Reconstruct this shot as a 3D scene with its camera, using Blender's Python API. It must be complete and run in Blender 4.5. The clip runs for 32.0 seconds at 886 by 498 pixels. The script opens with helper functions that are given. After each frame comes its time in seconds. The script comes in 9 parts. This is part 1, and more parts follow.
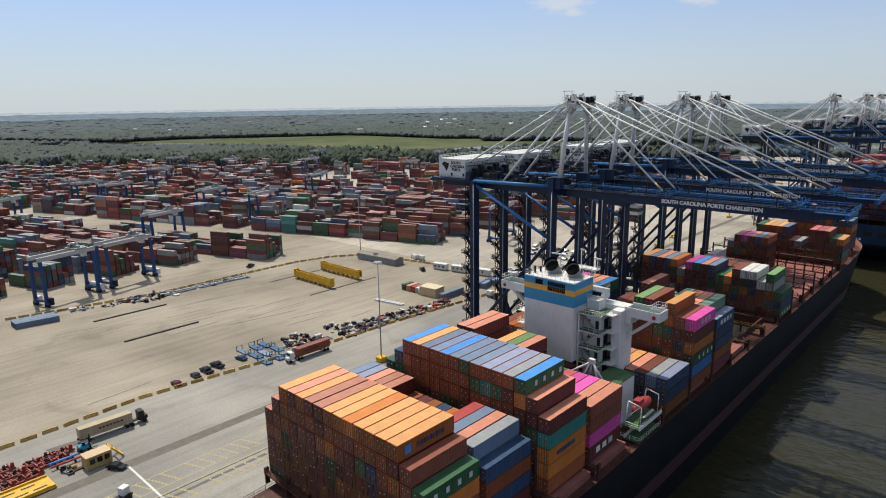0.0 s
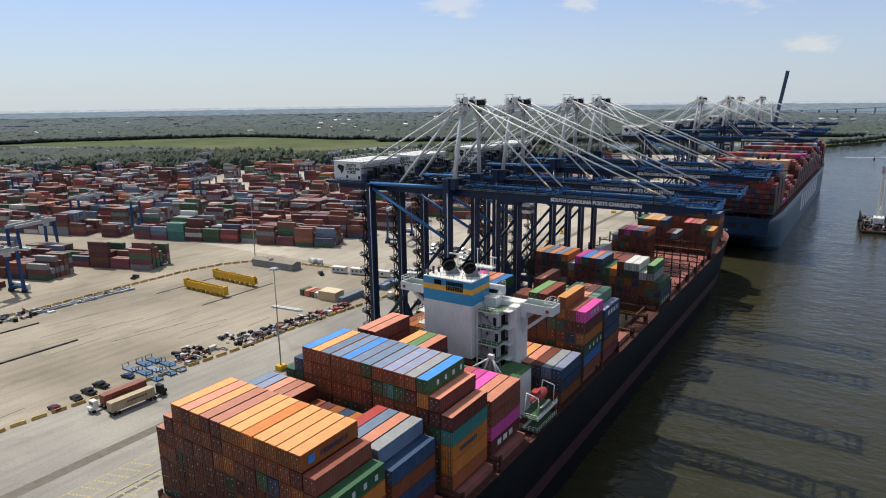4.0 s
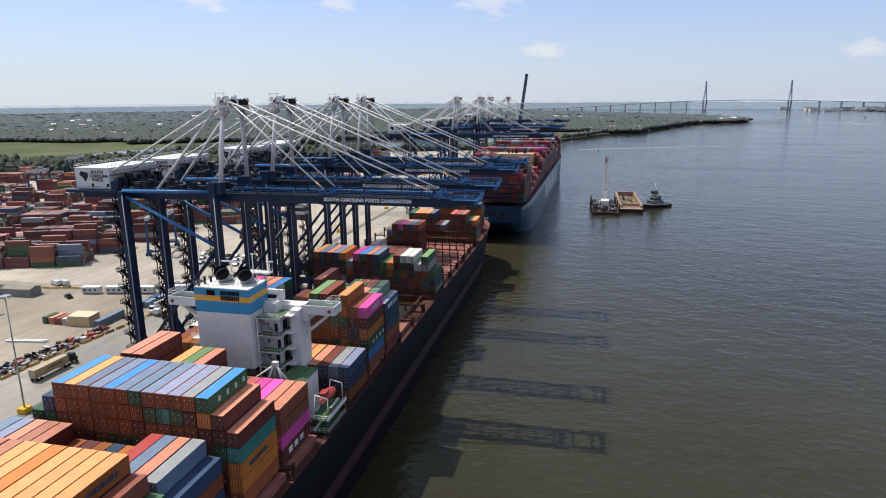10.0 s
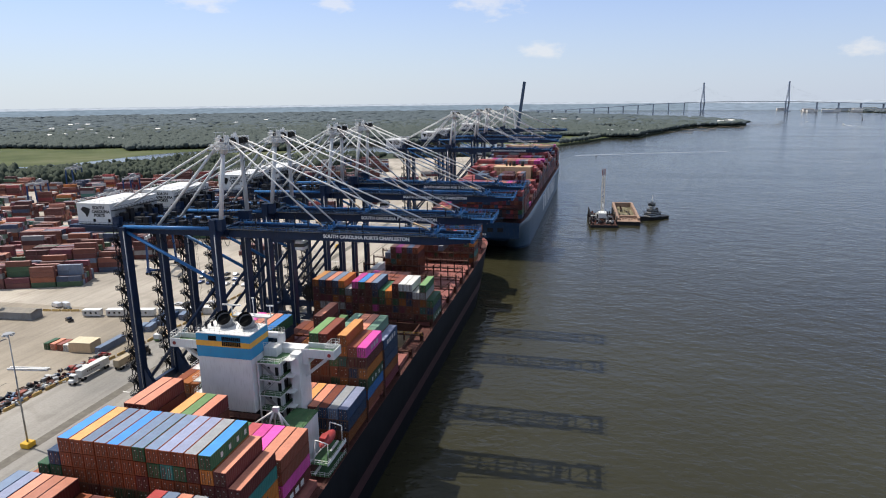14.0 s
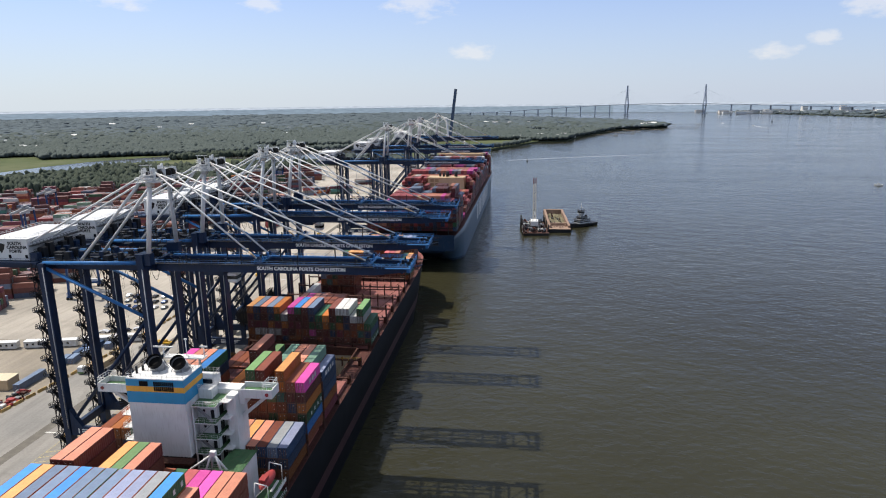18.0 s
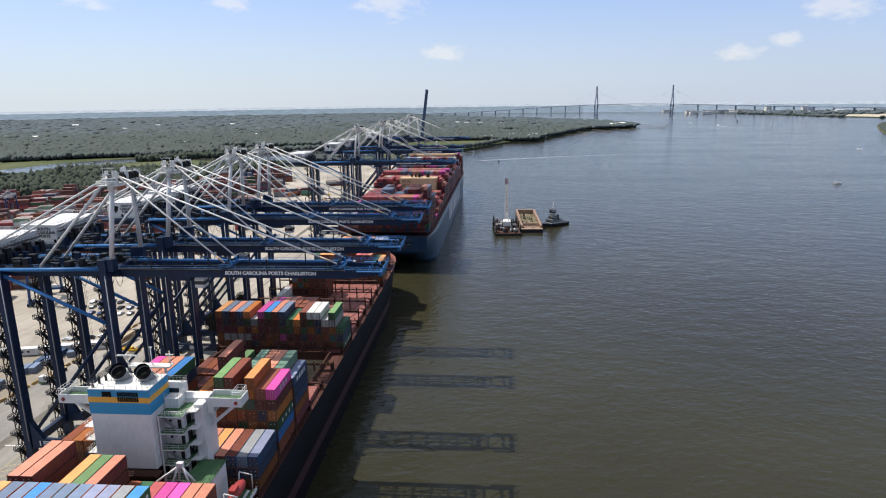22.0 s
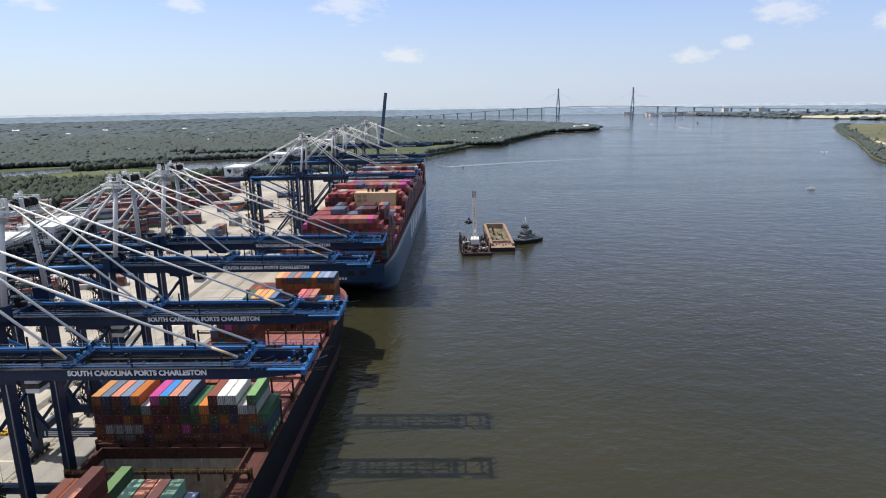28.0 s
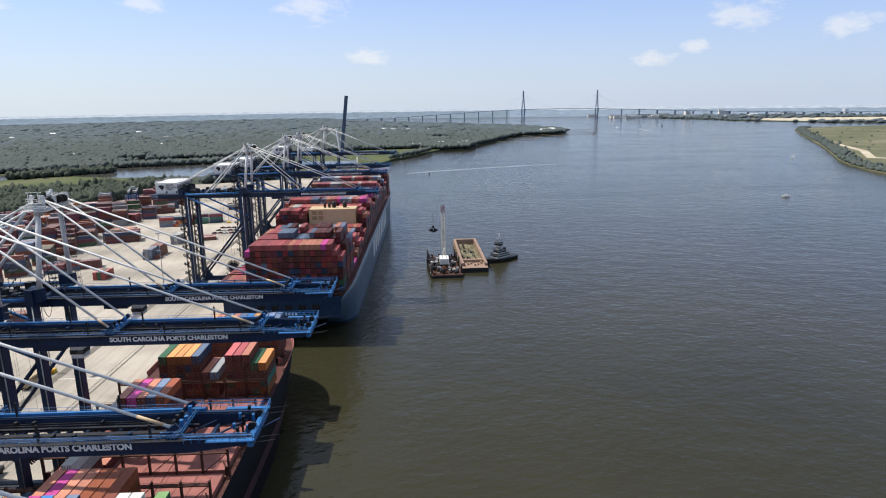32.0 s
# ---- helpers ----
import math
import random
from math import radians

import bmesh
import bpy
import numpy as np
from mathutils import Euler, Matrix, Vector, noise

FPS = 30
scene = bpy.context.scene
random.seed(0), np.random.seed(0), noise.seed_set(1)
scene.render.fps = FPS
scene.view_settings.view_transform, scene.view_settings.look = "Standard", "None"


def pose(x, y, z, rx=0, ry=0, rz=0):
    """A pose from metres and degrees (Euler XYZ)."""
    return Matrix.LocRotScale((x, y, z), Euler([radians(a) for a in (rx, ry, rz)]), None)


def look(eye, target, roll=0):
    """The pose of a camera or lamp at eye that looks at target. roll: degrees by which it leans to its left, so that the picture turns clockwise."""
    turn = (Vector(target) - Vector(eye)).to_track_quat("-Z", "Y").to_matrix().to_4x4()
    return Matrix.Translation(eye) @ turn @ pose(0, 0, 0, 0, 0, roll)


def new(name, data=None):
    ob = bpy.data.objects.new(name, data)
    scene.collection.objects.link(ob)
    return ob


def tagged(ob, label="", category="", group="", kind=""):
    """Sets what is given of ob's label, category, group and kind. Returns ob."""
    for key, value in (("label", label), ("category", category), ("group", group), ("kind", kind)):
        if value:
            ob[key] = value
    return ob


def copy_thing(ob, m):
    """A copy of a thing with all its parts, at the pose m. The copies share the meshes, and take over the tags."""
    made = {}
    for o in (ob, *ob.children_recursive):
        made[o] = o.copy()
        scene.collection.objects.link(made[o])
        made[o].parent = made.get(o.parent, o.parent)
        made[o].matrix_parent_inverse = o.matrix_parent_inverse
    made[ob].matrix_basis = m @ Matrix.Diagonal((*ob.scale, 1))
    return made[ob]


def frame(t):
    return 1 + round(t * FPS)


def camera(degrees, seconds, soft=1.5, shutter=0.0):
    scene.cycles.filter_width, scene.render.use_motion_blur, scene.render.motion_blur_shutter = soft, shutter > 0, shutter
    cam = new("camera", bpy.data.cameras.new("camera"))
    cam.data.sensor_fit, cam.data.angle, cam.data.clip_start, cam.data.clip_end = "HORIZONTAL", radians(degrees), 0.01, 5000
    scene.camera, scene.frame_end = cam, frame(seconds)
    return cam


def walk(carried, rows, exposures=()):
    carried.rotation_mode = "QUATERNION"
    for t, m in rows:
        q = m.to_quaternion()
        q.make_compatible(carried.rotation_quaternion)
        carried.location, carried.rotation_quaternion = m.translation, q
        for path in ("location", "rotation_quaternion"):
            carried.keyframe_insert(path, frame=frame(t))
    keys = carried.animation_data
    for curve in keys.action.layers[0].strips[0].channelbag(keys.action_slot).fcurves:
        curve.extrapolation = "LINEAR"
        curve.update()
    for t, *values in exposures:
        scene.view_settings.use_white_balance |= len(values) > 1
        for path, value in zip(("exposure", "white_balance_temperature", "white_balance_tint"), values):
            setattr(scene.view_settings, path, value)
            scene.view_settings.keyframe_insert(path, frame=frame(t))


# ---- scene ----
cam = camera(70.04, 32.0, soft=1.1)
PATH = [
    (0.0, pose(61.28, -55.21, 85.07, 76.94, 0.83, 42.74)),
    (1.1, pose(61.28, -55.21, 85.07, 76.94, 0.83, 42.74)),
    (1.5, pose(61.28, -55.21, 85.07, 76.94, 0.83, 42.52)),
    (2.0, pose(61.27, -55.20, 85.10, 76.98, 0.82, 41.77)),
    (3.0, pose(61.55, -55.19, 85.42, 76.90, 0.80, 39.15)),
    (3.5, pose(61.73, -55.35, 85.56, 76.88, 0.74, 36.26)),
    (5.5, pose(62.16, -55.68, 85.93, 76.68, 0.62, 25.66)),
    (6.0, pose(62.34, -55.72, 86.01, 76.63, 0.61, 22.88)),
    (6.5, pose(62.41, -55.75, 85.90, 76.64, 0.59, 20.30)),
    (7.0, pose(62.41, -55.70, 85.80, 76.63, 0.56, 17.32)),
    (7.5, pose(62.30, -55.77, 85.73, 76.59, 0.50, 14.08)),
    (8.0, pose(62.18, -55.90, 85.86, 76.55, 0.47, 12.99)),
    (10.8, pose(62.18, -55.90, 85.86, 76.55, 0.47, 12.99)),
    (11.0, pose(62.18, -55.90, 85.98, 76.55, 0.47, 12.99)),
    (11.5, pose(62.27, -55.86, 86.73, 76.63, 0.60, 12.99)),
    (12.0, pose(62.36, -55.91, 87.91, 76.64, 0.57, 13.00)),
    (12.5, pose(62.32, -55.79, 89.67, 76.60, 0.61, 12.99)),
    (13.0, pose(62.37, -55.76, 91.72, 76.60, 0.64, 12.99)),
    (13.5, pose(62.48, -55.78, 93.87, 76.60, 0.65, 12.98)),
    (14.0, pose(62.50, -55.78, 96.11, 76.58, 0.62, 12.83)),
    (14.5, pose(62.49, -55.67, 98.08, 76.60, 0.57, 12.82)),
    (16.5, pose(62.41, -55.52, 103.53, 76.67, 0.62, 12.71)),
    (17.0, pose(62.58, -55.68, 103.92, 76.62, 0.55, 12.00)),
    (17.5, pose(62.69, -55.93, 103.88, 76.61, 0.64, 6.97)),
    (18.0, pose(62.70, -56.08, 103.87, 76.64, 0.69, 6.85)),
    (18.5, pose(62.77, -56.12, 103.91, 76.64, 0.68, 6.28)),
    (19.0, pose(62.87, -56.15, 103.99, 76.63, 0.70, 5.12)),
    (19.5, pose(62.96, -56.30, 104.05, 76.64, 0.68, 4.84)),
    (20.0, pose(62.91, -56.39, 104.01, 76.64, 0.69, 4.34)),
    (21.0, pose(62.78, -56.28, 103.93, 76.65, 0.69, 4.32)),
    (21.5, pose(62.71, -55.72, 103.91, 76.64, 0.70, 4.33)),
    (22.0, pose(62.72, -54.42, 103.94, 76.65, 0.71, 4.33)),
    (22.5, pose(62.79, -52.32, 103.94, 76.65, 0.68, 4.37)),
    (23.0, pose(62.73, -49.56, 103.96, 76.65, 0.71, 4.13)),
    (23.5, pose(62.67, -46.20, 104.00, 76.67, 0.70, 3.80)),
    (24.0, pose(62.53, -42.33, 104.12, 76.67, 0.69, 3.72)),
    (24.5, pose(62.38, -38.03, 104.37, 76.67, 0.61, 2.58)),
    (25.0, pose(62.17, -33.32, 104.60, 76.66, 0.65, 2.25)),
    (25.5, pose(62.00, -28.01, 104.79, 76.71, 0.65, 2.27)),
    (27.5, pose(60.96, -3.91, 105.05, 76.83, 0.74, 0.99)),
    (28.0, pose(60.55, 1.74, 105.36, 76.82, 0.88, 0.94)),
    (28.5, pose(60.23, 7.30, 105.79, 76.87, 0.84, 0.98)),
    (29.0, pose(60.09, 13.13, 106.25, 76.87, 0.81, 0.99)),
    (29.5, pose(60.10, 19.20, 106.68, 76.87, 0.78, 0.34)),
    (30.0, pose(60.07, 25.25, 107.09, 76.87, 0.76, -2.04)),
    (30.5, pose(60.23, 31.32, 107.44, 76.87, 0.74, -2.14)),
    (31.0, pose(60.27, 37.26, 107.74, 76.90, 0.84, -2.13)),
    (31.5, pose(60.22, 43.02, 107.80, 76.92, 0.83, -2.14)),
    (32.0, pose(60.16, 48.68, 107.60, 76.94, 0.79, -2.17)),
]
walk(cam, PATH, [(0.0, -0.13, 6860, 7), (2.0, -0.12, 6840, 7), (6.0, 0.02, 6790, 9), (9.0, 0.1, 6700, 10), (14.0, 0.12, 6640, 10), (24.0, 0.16, 6620, 10), (32.0, 0.19, 6540, 10)])

# ---------------- light ----------------
world = bpy.data.worlds.new("world")
scene.world = world
world.use_nodes = True
_nt = world.node_tree
_bg = _nt.nodes["Background"]
SUN_DIR = Vector((-36.0, 9.0, 64.0)).normalized()


def sky_node(kind, **values):
    q = _nt.nodes.new(kind)
    for k, v in values.items():
        q.inputs[k].default_value = v
    return q


def sky_mix(fac, a, b, mode="MIX"):
    q = _nt.nodes.new("ShaderNodeMix")
    q.data_type, q.blend_type = "RGBA", mode
    for slot, v in ((0, fac), (6, a), (7, b)):
        if isinstance(v, (float, tuple)):
            q.inputs[slot].default_value = v
        else:
            _nt.links.new(v, q.inputs[slot])
    return q.outputs[2]


_sky = _nt.nodes.new("ShaderNodeTexSky")
_sky.sky_type = "NISHITA"
_sky.sun_disc = False
_sky.sun_elevation = math.asin(SUN_DIR.z)
_sky.sun_rotation = math.atan2(SUN_DIR.x, SUN_DIR.y)
_sky.altitude = 50
_sky.air_density = 1.0
_sky.dust_density = 0.25
_sky.ozone_density = 1.0
_tc = _nt.nodes.new("ShaderNodeTexCoord")
_sep = _nt.nodes.new("ShaderNodeSeparateXYZ")
_nt.links.new(_tc.outputs["Generated"], _sep.inputs[0])
# summer haze thickening towards the horizon
_hz = _nt.nodes.new("ShaderNodeValToRGB")
for _k, (_p, _v) in zip([_hz.color_ramp.elements[0], _hz.color_ramp.elements[1], _hz.color_ramp.elements.new(0.08), _hz.color_ramp.elements.new(0.15)], ((0.0, 0.86), (0.32, 0.0), (0.08, 0.62), (0.15, 0.4))):
    _k.position, _k.color = _p, (_v, _v, _v, 1)
_nt.links.new(_sep.outputs[2], _hz.inputs[0])
_col = sky_mix(1.0, _sky.outputs[0], (0.8, 0.98, 1.46, 1.0), "MULTIPLY")
# the haze glows most on the sun's side
_side = _nt.nodes.new("ShaderNodeMapRange")
_side.inputs[1].default_value, _side.inputs[2].default_value = -0.5, 0.55
_nt.links.new(_sep.outputs[0], _side.inputs[0])
_col = sky_mix(_hz.outputs[0], _col, sky_mix(_side.outputs[0], (5.85, 6.52, 7.2, 1.0), (4.6, 5.3, 6.65, 1.0)))
# a few small fair-weather clouds low in the sky: direction and size
CLOUDS = [(0.442, 0.89, 0.112, 0.067), (0.393, 0.917, 0.073, 0.03), (0.34, 0.939, 0.058, 0.039), (-0.074, 0.995, 0.067, 0.045), (-0.151, 0.979, 0.139, 0.076), (-0.53, 0.837, 0.138, 0.067), (-0.366, 0.921, 0.135, 0.045), (0.549, 0.831, 0.091, 0.05)]
_mp = sky_node("ShaderNodeMapping", Scale=(1.0, 1.0, 2.3))
_nt.links.new(_tc.outputs["Generated"], _mp.inputs[0])
_cn = sky_node("ShaderNodeTexNoise", Scale=32.0, Detail=6.0, Roughness=0.6)
_nt.links.new(_mp.outputs[0], _cn.inputs["Vector"])
_cov = None
for _x, _y, _z, _r in CLOUDS:
    _vd = _nt.nodes.new("ShaderNodeVectorMath")
    _vd.operation = "DISTANCE"
    _vd.inputs[1].default_value = (_x, _y, _z * 2.3)
    _nt.links.new(_mp.outputs[0], _vd.inputs[0])
    _mr = _nt.nodes.new("ShaderNodeMapRange")
    _mr.interpolation_type = "SMOOTHSTEP"
    _mr.inputs[1].default_value, _mr.inputs[2].default_value, _mr.inputs[3].default_value, _mr.inputs[4].default_value = 0.0, _r * 1.35, 0.52, 0.0
    _nt.links.new(_vd.outputs["Value"], _mr.inputs[0])
    if _cov is None:
        _cov = _mr.outputs[0]
    else:
        _mm = _nt.nodes.new("ShaderNodeMath")
        _mm.operation = "MAXIMUM"
        _nt.links.new(_cov, _mm.inputs[0])
        _nt.links.new(_mr.outputs[0], _mm.inputs[1])
        _cov = _mm.outputs[0]
_ms = _nt.nodes.new("ShaderNodeMath")
_ms.operation = "ADD"
_nt.links.new(_cov, _ms.inputs[0])
_nt.links.new(_cn.outputs[0], _ms.inputs[1])
_cr = _nt.nodes.new("ShaderNodeValToRGB")
_cr.color_ramp.elements[0].position, _cr.color_ramp.elements[1].position = 0.72, 1.14
_cr.color_ramp.elements[1].color = (0.42, 0.42, 0.42, 1)
_nt.links.new(_ms.outputs[0], _cr.inputs[0])
_col = sky_mix(_cr.outputs[0], _col, (8.6, 8.3, 7.9, 1.0))
_nt.links.new(_col, _bg.inputs[0])
_bg.inputs[1].default_value = 0.105
sun = new("sun", bpy.data.lights.new("sun", "SUN"))
sun.data.energy = 5.0
sun.data.angle = radians(0.55)
sun.data.color = (1.0, 0.95, 0.87)
sun.matrix_world = look(SUN_DIR * 500, (0, 0, 0))

# ---------------- materials ----------------
WATER_Z = -4.0


def nodes_of(m):
    m.use_nodes = True
    t = m.node_tree
    return t, t.nodes, t.links, t.nodes["Principled BSDF"]


def ramp(n, stops):
    r = n.new("ShaderNodeValToRGB")
    e = r.color_ramp.elements
    while len(e) < len(stops):
        e.new(0.5)
    for k, (p, c) in zip(e, stops):
        k.position, k.color = p, (*c, 1)
    return r


def scaled(c, k):
    return tuple(min(1, max(0, v * k)) for v in c)


def paint(name, col, rough=0.55, metal=0.0, var=0.18, grime=0.35, size=1.6, bump=0.0, island=False, obrand=0.0, streak=True):
    """Weathered paint: broad fading, fine grain, vertical rust and dirt streaks."""
    m = bpy.data.materials.new(name)
    t, n, l, b = nodes_of(m)
    co = n.new("ShaderNodeTexCoord")
    no = n.new("ShaderNodeTexNoise")
    no.inputs["Scale"].default_value, no.inputs["Detail"].default_value = 1 / size, 6
    l.new(co.outputs["Object"], no.inputs["Vector"])
    r = ramp(n, [(0.3, scaled(col, 1 - var)), (0.55, col), (0.75, scaled(col, 1 + var))])
    l.new(no.outputs[0], r.inputs[0])
    last = r.outputs[0]
    if grime > 0:
        mp = n.new("ShaderNodeMapping")
        mp.inputs["Scale"].default_value = (3.0, 3.0, 0.35) if streak else (1.2, 1.2, 1.2)
        l.new(co.outputs["Object"], mp.inputs[0])
        n2 = n.new("ShaderNodeTexNoise")
        n2.inputs["Scale"].default_value, n2.inputs["Detail"].default_value = 1.1, 8
        l.new(mp.outputs[0], n2.inputs["Vector"])
        r2 = ramp(n, [(0.52, (0, 0, 0)), (0.78, (grime, grime, grime))])
        l.new(n2.outputs[0], r2.inputs[0])
        mx = n.new("ShaderNodeMix")
        mx.data_type = "RGBA"
        l.new(r2.outputs[0], mx.inputs[0])
        l.new(last, mx.inputs[6])
        mx.inputs[7].default_value = (*scaled((0.16, 0.11, 0.075), 1), 1)
        last = mx.outputs[2]
    if island or obrand:
        src = n.new("ShaderNodeNewGeometry").outputs["Random Per Island"] if island else n.new("ShaderNodeObjectInfo").outputs["Random"]
        mr = n.new("ShaderNodeMapRange")
        mr.inputs[3].default_value, mr.inputs[4].default_value = 0.65, 1.15
        l.new(src, mr.inputs[0])
        hs = n.new("ShaderNodeHueSaturation")
        l.new(mr.outputs[0], hs.inputs["Value"])
        l.new(last, hs.inputs["Color"])
        last = hs.outputs[0]
    l.new(last, b.inputs["Base Color"])
    b.inputs["Roughness"].default_value, b.inputs["Metallic"].default_value = rough, metal
    b.inputs["Specular IOR Level"].default_value = 0.28
    if bump:
        bp = n.new("ShaderNodeBump")
        bp.inputs["Strength"].default_value, bp.inputs["Distance"].default_value = bump, 0.02
        l.new(no.outputs[0], bp.inputs["Height"])
        l.new(bp.outputs[0], b.inputs["Normal"])
    return m


def paled(c, f):
    """A colour paled towards tan: dust on scuffs, haze and sun on yard boxes."""
    return tuple(a + (b - a) * f for a, b in zip(c, (0.42, 0.36, 0.33)))


def box_paint(name, col, joined=False):
    """Container steel, faded and rusty; on joined stacks the ribs are fine relief."""
    m = paint(name, col, rough=0.5, var=0.14, grime=0.45, size=2.5, island=joined, obrand=0 if joined else 1)
    t, n, l, b = nodes_of(m)
    co = n.new("ShaderNodeTexCoord")
    if not joined:
        # pale scuffs and chalky scratches
        mp = n.new("ShaderNodeMapping")
        mp.inputs["Scale"].default_value = (1.6, 0.5, 1.0)
        l.new(co.outputs["Object"], mp.inputs[0])
        sc = n.new("ShaderNodeTexNoise")
        sc.inputs["Scale"].default_value, sc.inputs["Detail"].default_value, sc.inputs["Roughness"].default_value = 1.7, 10, 0.7
        l.new(mp.outputs[0], sc.inputs["Vector"])
        rs = ramp(n, [(0.56, (0, 0, 0)), (0.7, (0.38, 0.38, 0.38))])
        l.new(sc.outputs[0], rs.inputs[0])
        mx = n.new("ShaderNodeMix")
        mx.data_type = "RGBA"
        l.new(rs.outputs[0], mx.inputs[0])
        l.new(b.inputs["Base Color"].links[0].from_socket, mx.inputs[6])
        mx.inputs[7].default_value = (*paled(scaled(col, 1.25), 0.3), 1)
        l.new(mx.outputs[2], b.inputs["Base Color"])
        return m
    mp = n.new("ShaderNodeMapping")
    mp.inputs["Rotation"].default_value = (0, 0, radians(45))
    l.new(co.outputs["Object"], mp.inputs[0])
    wv = n.new("ShaderNodeTexWave")
    wv.wave_type, wv.bands_direction = "BANDS", "X"
    wv.inputs["Scale"].default_value = 1.6
    l.new(mp.outputs[0], wv.inputs["Vector"])
    bp = n.new("ShaderNodeBump")
    bp.inputs["Strength"].default_value, bp.inputs["Distance"].default_value = 0.5, 0.035
    l.new(wv.outputs[1], bp.inputs["Height"])
    l.new(bp.outputs[0], b.inputs["Normal"])
    return m


PALETTE = {
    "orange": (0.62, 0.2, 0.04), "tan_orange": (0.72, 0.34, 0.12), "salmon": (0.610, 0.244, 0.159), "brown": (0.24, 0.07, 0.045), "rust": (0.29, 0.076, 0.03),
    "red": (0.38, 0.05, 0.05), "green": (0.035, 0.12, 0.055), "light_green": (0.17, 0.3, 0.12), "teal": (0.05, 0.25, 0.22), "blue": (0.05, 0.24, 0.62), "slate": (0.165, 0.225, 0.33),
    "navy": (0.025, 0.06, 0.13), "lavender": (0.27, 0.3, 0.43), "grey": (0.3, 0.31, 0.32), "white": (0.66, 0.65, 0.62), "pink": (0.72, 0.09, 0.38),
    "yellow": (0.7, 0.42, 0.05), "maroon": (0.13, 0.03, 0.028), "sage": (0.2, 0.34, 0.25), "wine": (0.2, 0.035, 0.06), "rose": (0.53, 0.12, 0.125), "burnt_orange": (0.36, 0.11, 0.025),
}
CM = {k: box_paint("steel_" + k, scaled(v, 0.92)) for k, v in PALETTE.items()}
# joined tiers: the same palette darkened, shade put into the steel colour
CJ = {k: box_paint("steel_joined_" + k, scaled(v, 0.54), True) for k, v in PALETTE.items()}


# yard walls slightly paled as by haze; roofs lighter, the sun put into them
CY = {k: box_paint("yard_steel_" + k, scaled(paled(v, 0.1), 0.8), True) for k, v in PALETTE.items()}
CY.update({k + "_top": paint("yard_roof_" + k, paled(v, 0.3), rough=0.6, var=0.16, grime=0.3, size=3, island=True, streak=False) for k, v in PALETTE.items()})
CRANE_BLUE = paint("crane_blue", (0.0065, 0.021, 0.056), 0.42, 0.0, 0.2, 0.1, 3)
# crane blue once more, brighter: sunlit tops and tubes put into the paint
CRANE_BRIGHT = paint("crane_blue_sunlit", (0.024, 0.13, 0.33), 0.45, 0.0, 0.15, 0.2, 2)
LETTER_WHITE = paint("letter_white", (0.85, 0.85, 0.84), 0.5, 0, 0.03, 0.05, 3)
CRANE_WHITE = paint("crane_white", (0.62, 0.62, 0.61), 0.45, 0.0, 0.06, 0.22, 3)
STEEL = paint("galvanised_steel", (0.32, 0.33, 0.34), 0.45, 0.6, 0.15, 0.3, 1)
DARK = paint("dark_steel", (0.01, 0.011, 0.014), 0.5, 0.0, 0.2, 0.2, 1)
BLACK = paint("black_rubber", (0.012, 0.012, 0.012), 0.8, 0, 0.2, 0.3, 0.5)
YELLOW = paint("safety_yellow", (0.62, 0.36, 0.03), 0.5, 0, 0.12, 0.35, 1.5)
WHITE = paint("white_paint", (0.63, 0.625, 0.61), 0.5, 0, 0.07, 0.26, 4)
HULL1 = paint("black_hull", (0.006, 0.0065, 0.008), 0.7, 0, 0.3, 0.05, 6)
HULL1.node_tree.nodes["Principled BSDF"].inputs["Specular IOR Level"].default_value = 0.08
BOOT = paint("red_boot_topping", (0.042, 0.015, 0.017), 0.65, 0, 0.25, 0.25, 5)
HULL2 = paint("blue_hull", (0.008, 0.028, 0.062), 0.4, 0, 0.2, 0.25, 7)
HULL2B = paint("light_blue_hull", (0.05, 0.09, 0.13), 0.4, 0, 0.12, 0.25, 7)
DECK = paint("red_deck", (0.07, 0.022, 0.018), 0.65, 0, 0.25, 0.5, 2, streak=False)
DECKG = paint("green_deck", (0.055, 0.125, 0.055), 0.6, 0, 0.2, 0.35, 1.5, streak=False)
HATCH = paint("hatch_red", (0.27, 0.1, 0.085), 0.6, 0, 0.18, 0.5, 3, streak=False)
FUN_BLUE = paint("funnel_blue", (0.03, 0.25, 0.45), 0.45, 0, 0.08, 0.2, 3)
FUN_GOLD = paint("funnel_gold", (0.72, 0.37, 0.06), 0.45, 0, 0.08, 0.2, 3)
TAN = paint("tan_paint", (0.5, 0.36, 0.22), 0.5, 0, 0.08, 0.2, 4)
RUST = paint("rusty_iron", (0.062, 0.024, 0.017), 0.8, 0.1, 0.4, 0.3, 0.6)
HOLD_GREY = paint("hold_grey", (0.36, 0.33, 0.27), 0.8, 0, 0.25, 0.6, 3)
# near-black for holes and slots: their inner shade put into the colour
HOLE_BLACK = paint("hole_black", (0.003, 0.003, 0.003), 0.9, 0, 0.2, 0, 1)
GLASS = bpy.data.materials.new("window_glass")
_t, _n, _l, _b = nodes_of(GLASS)
_b.inputs["Base Color"].default_value = (0.01, 0.014, 0.018, 1)
_b.inputs["Roughness"].default_value = 0.06


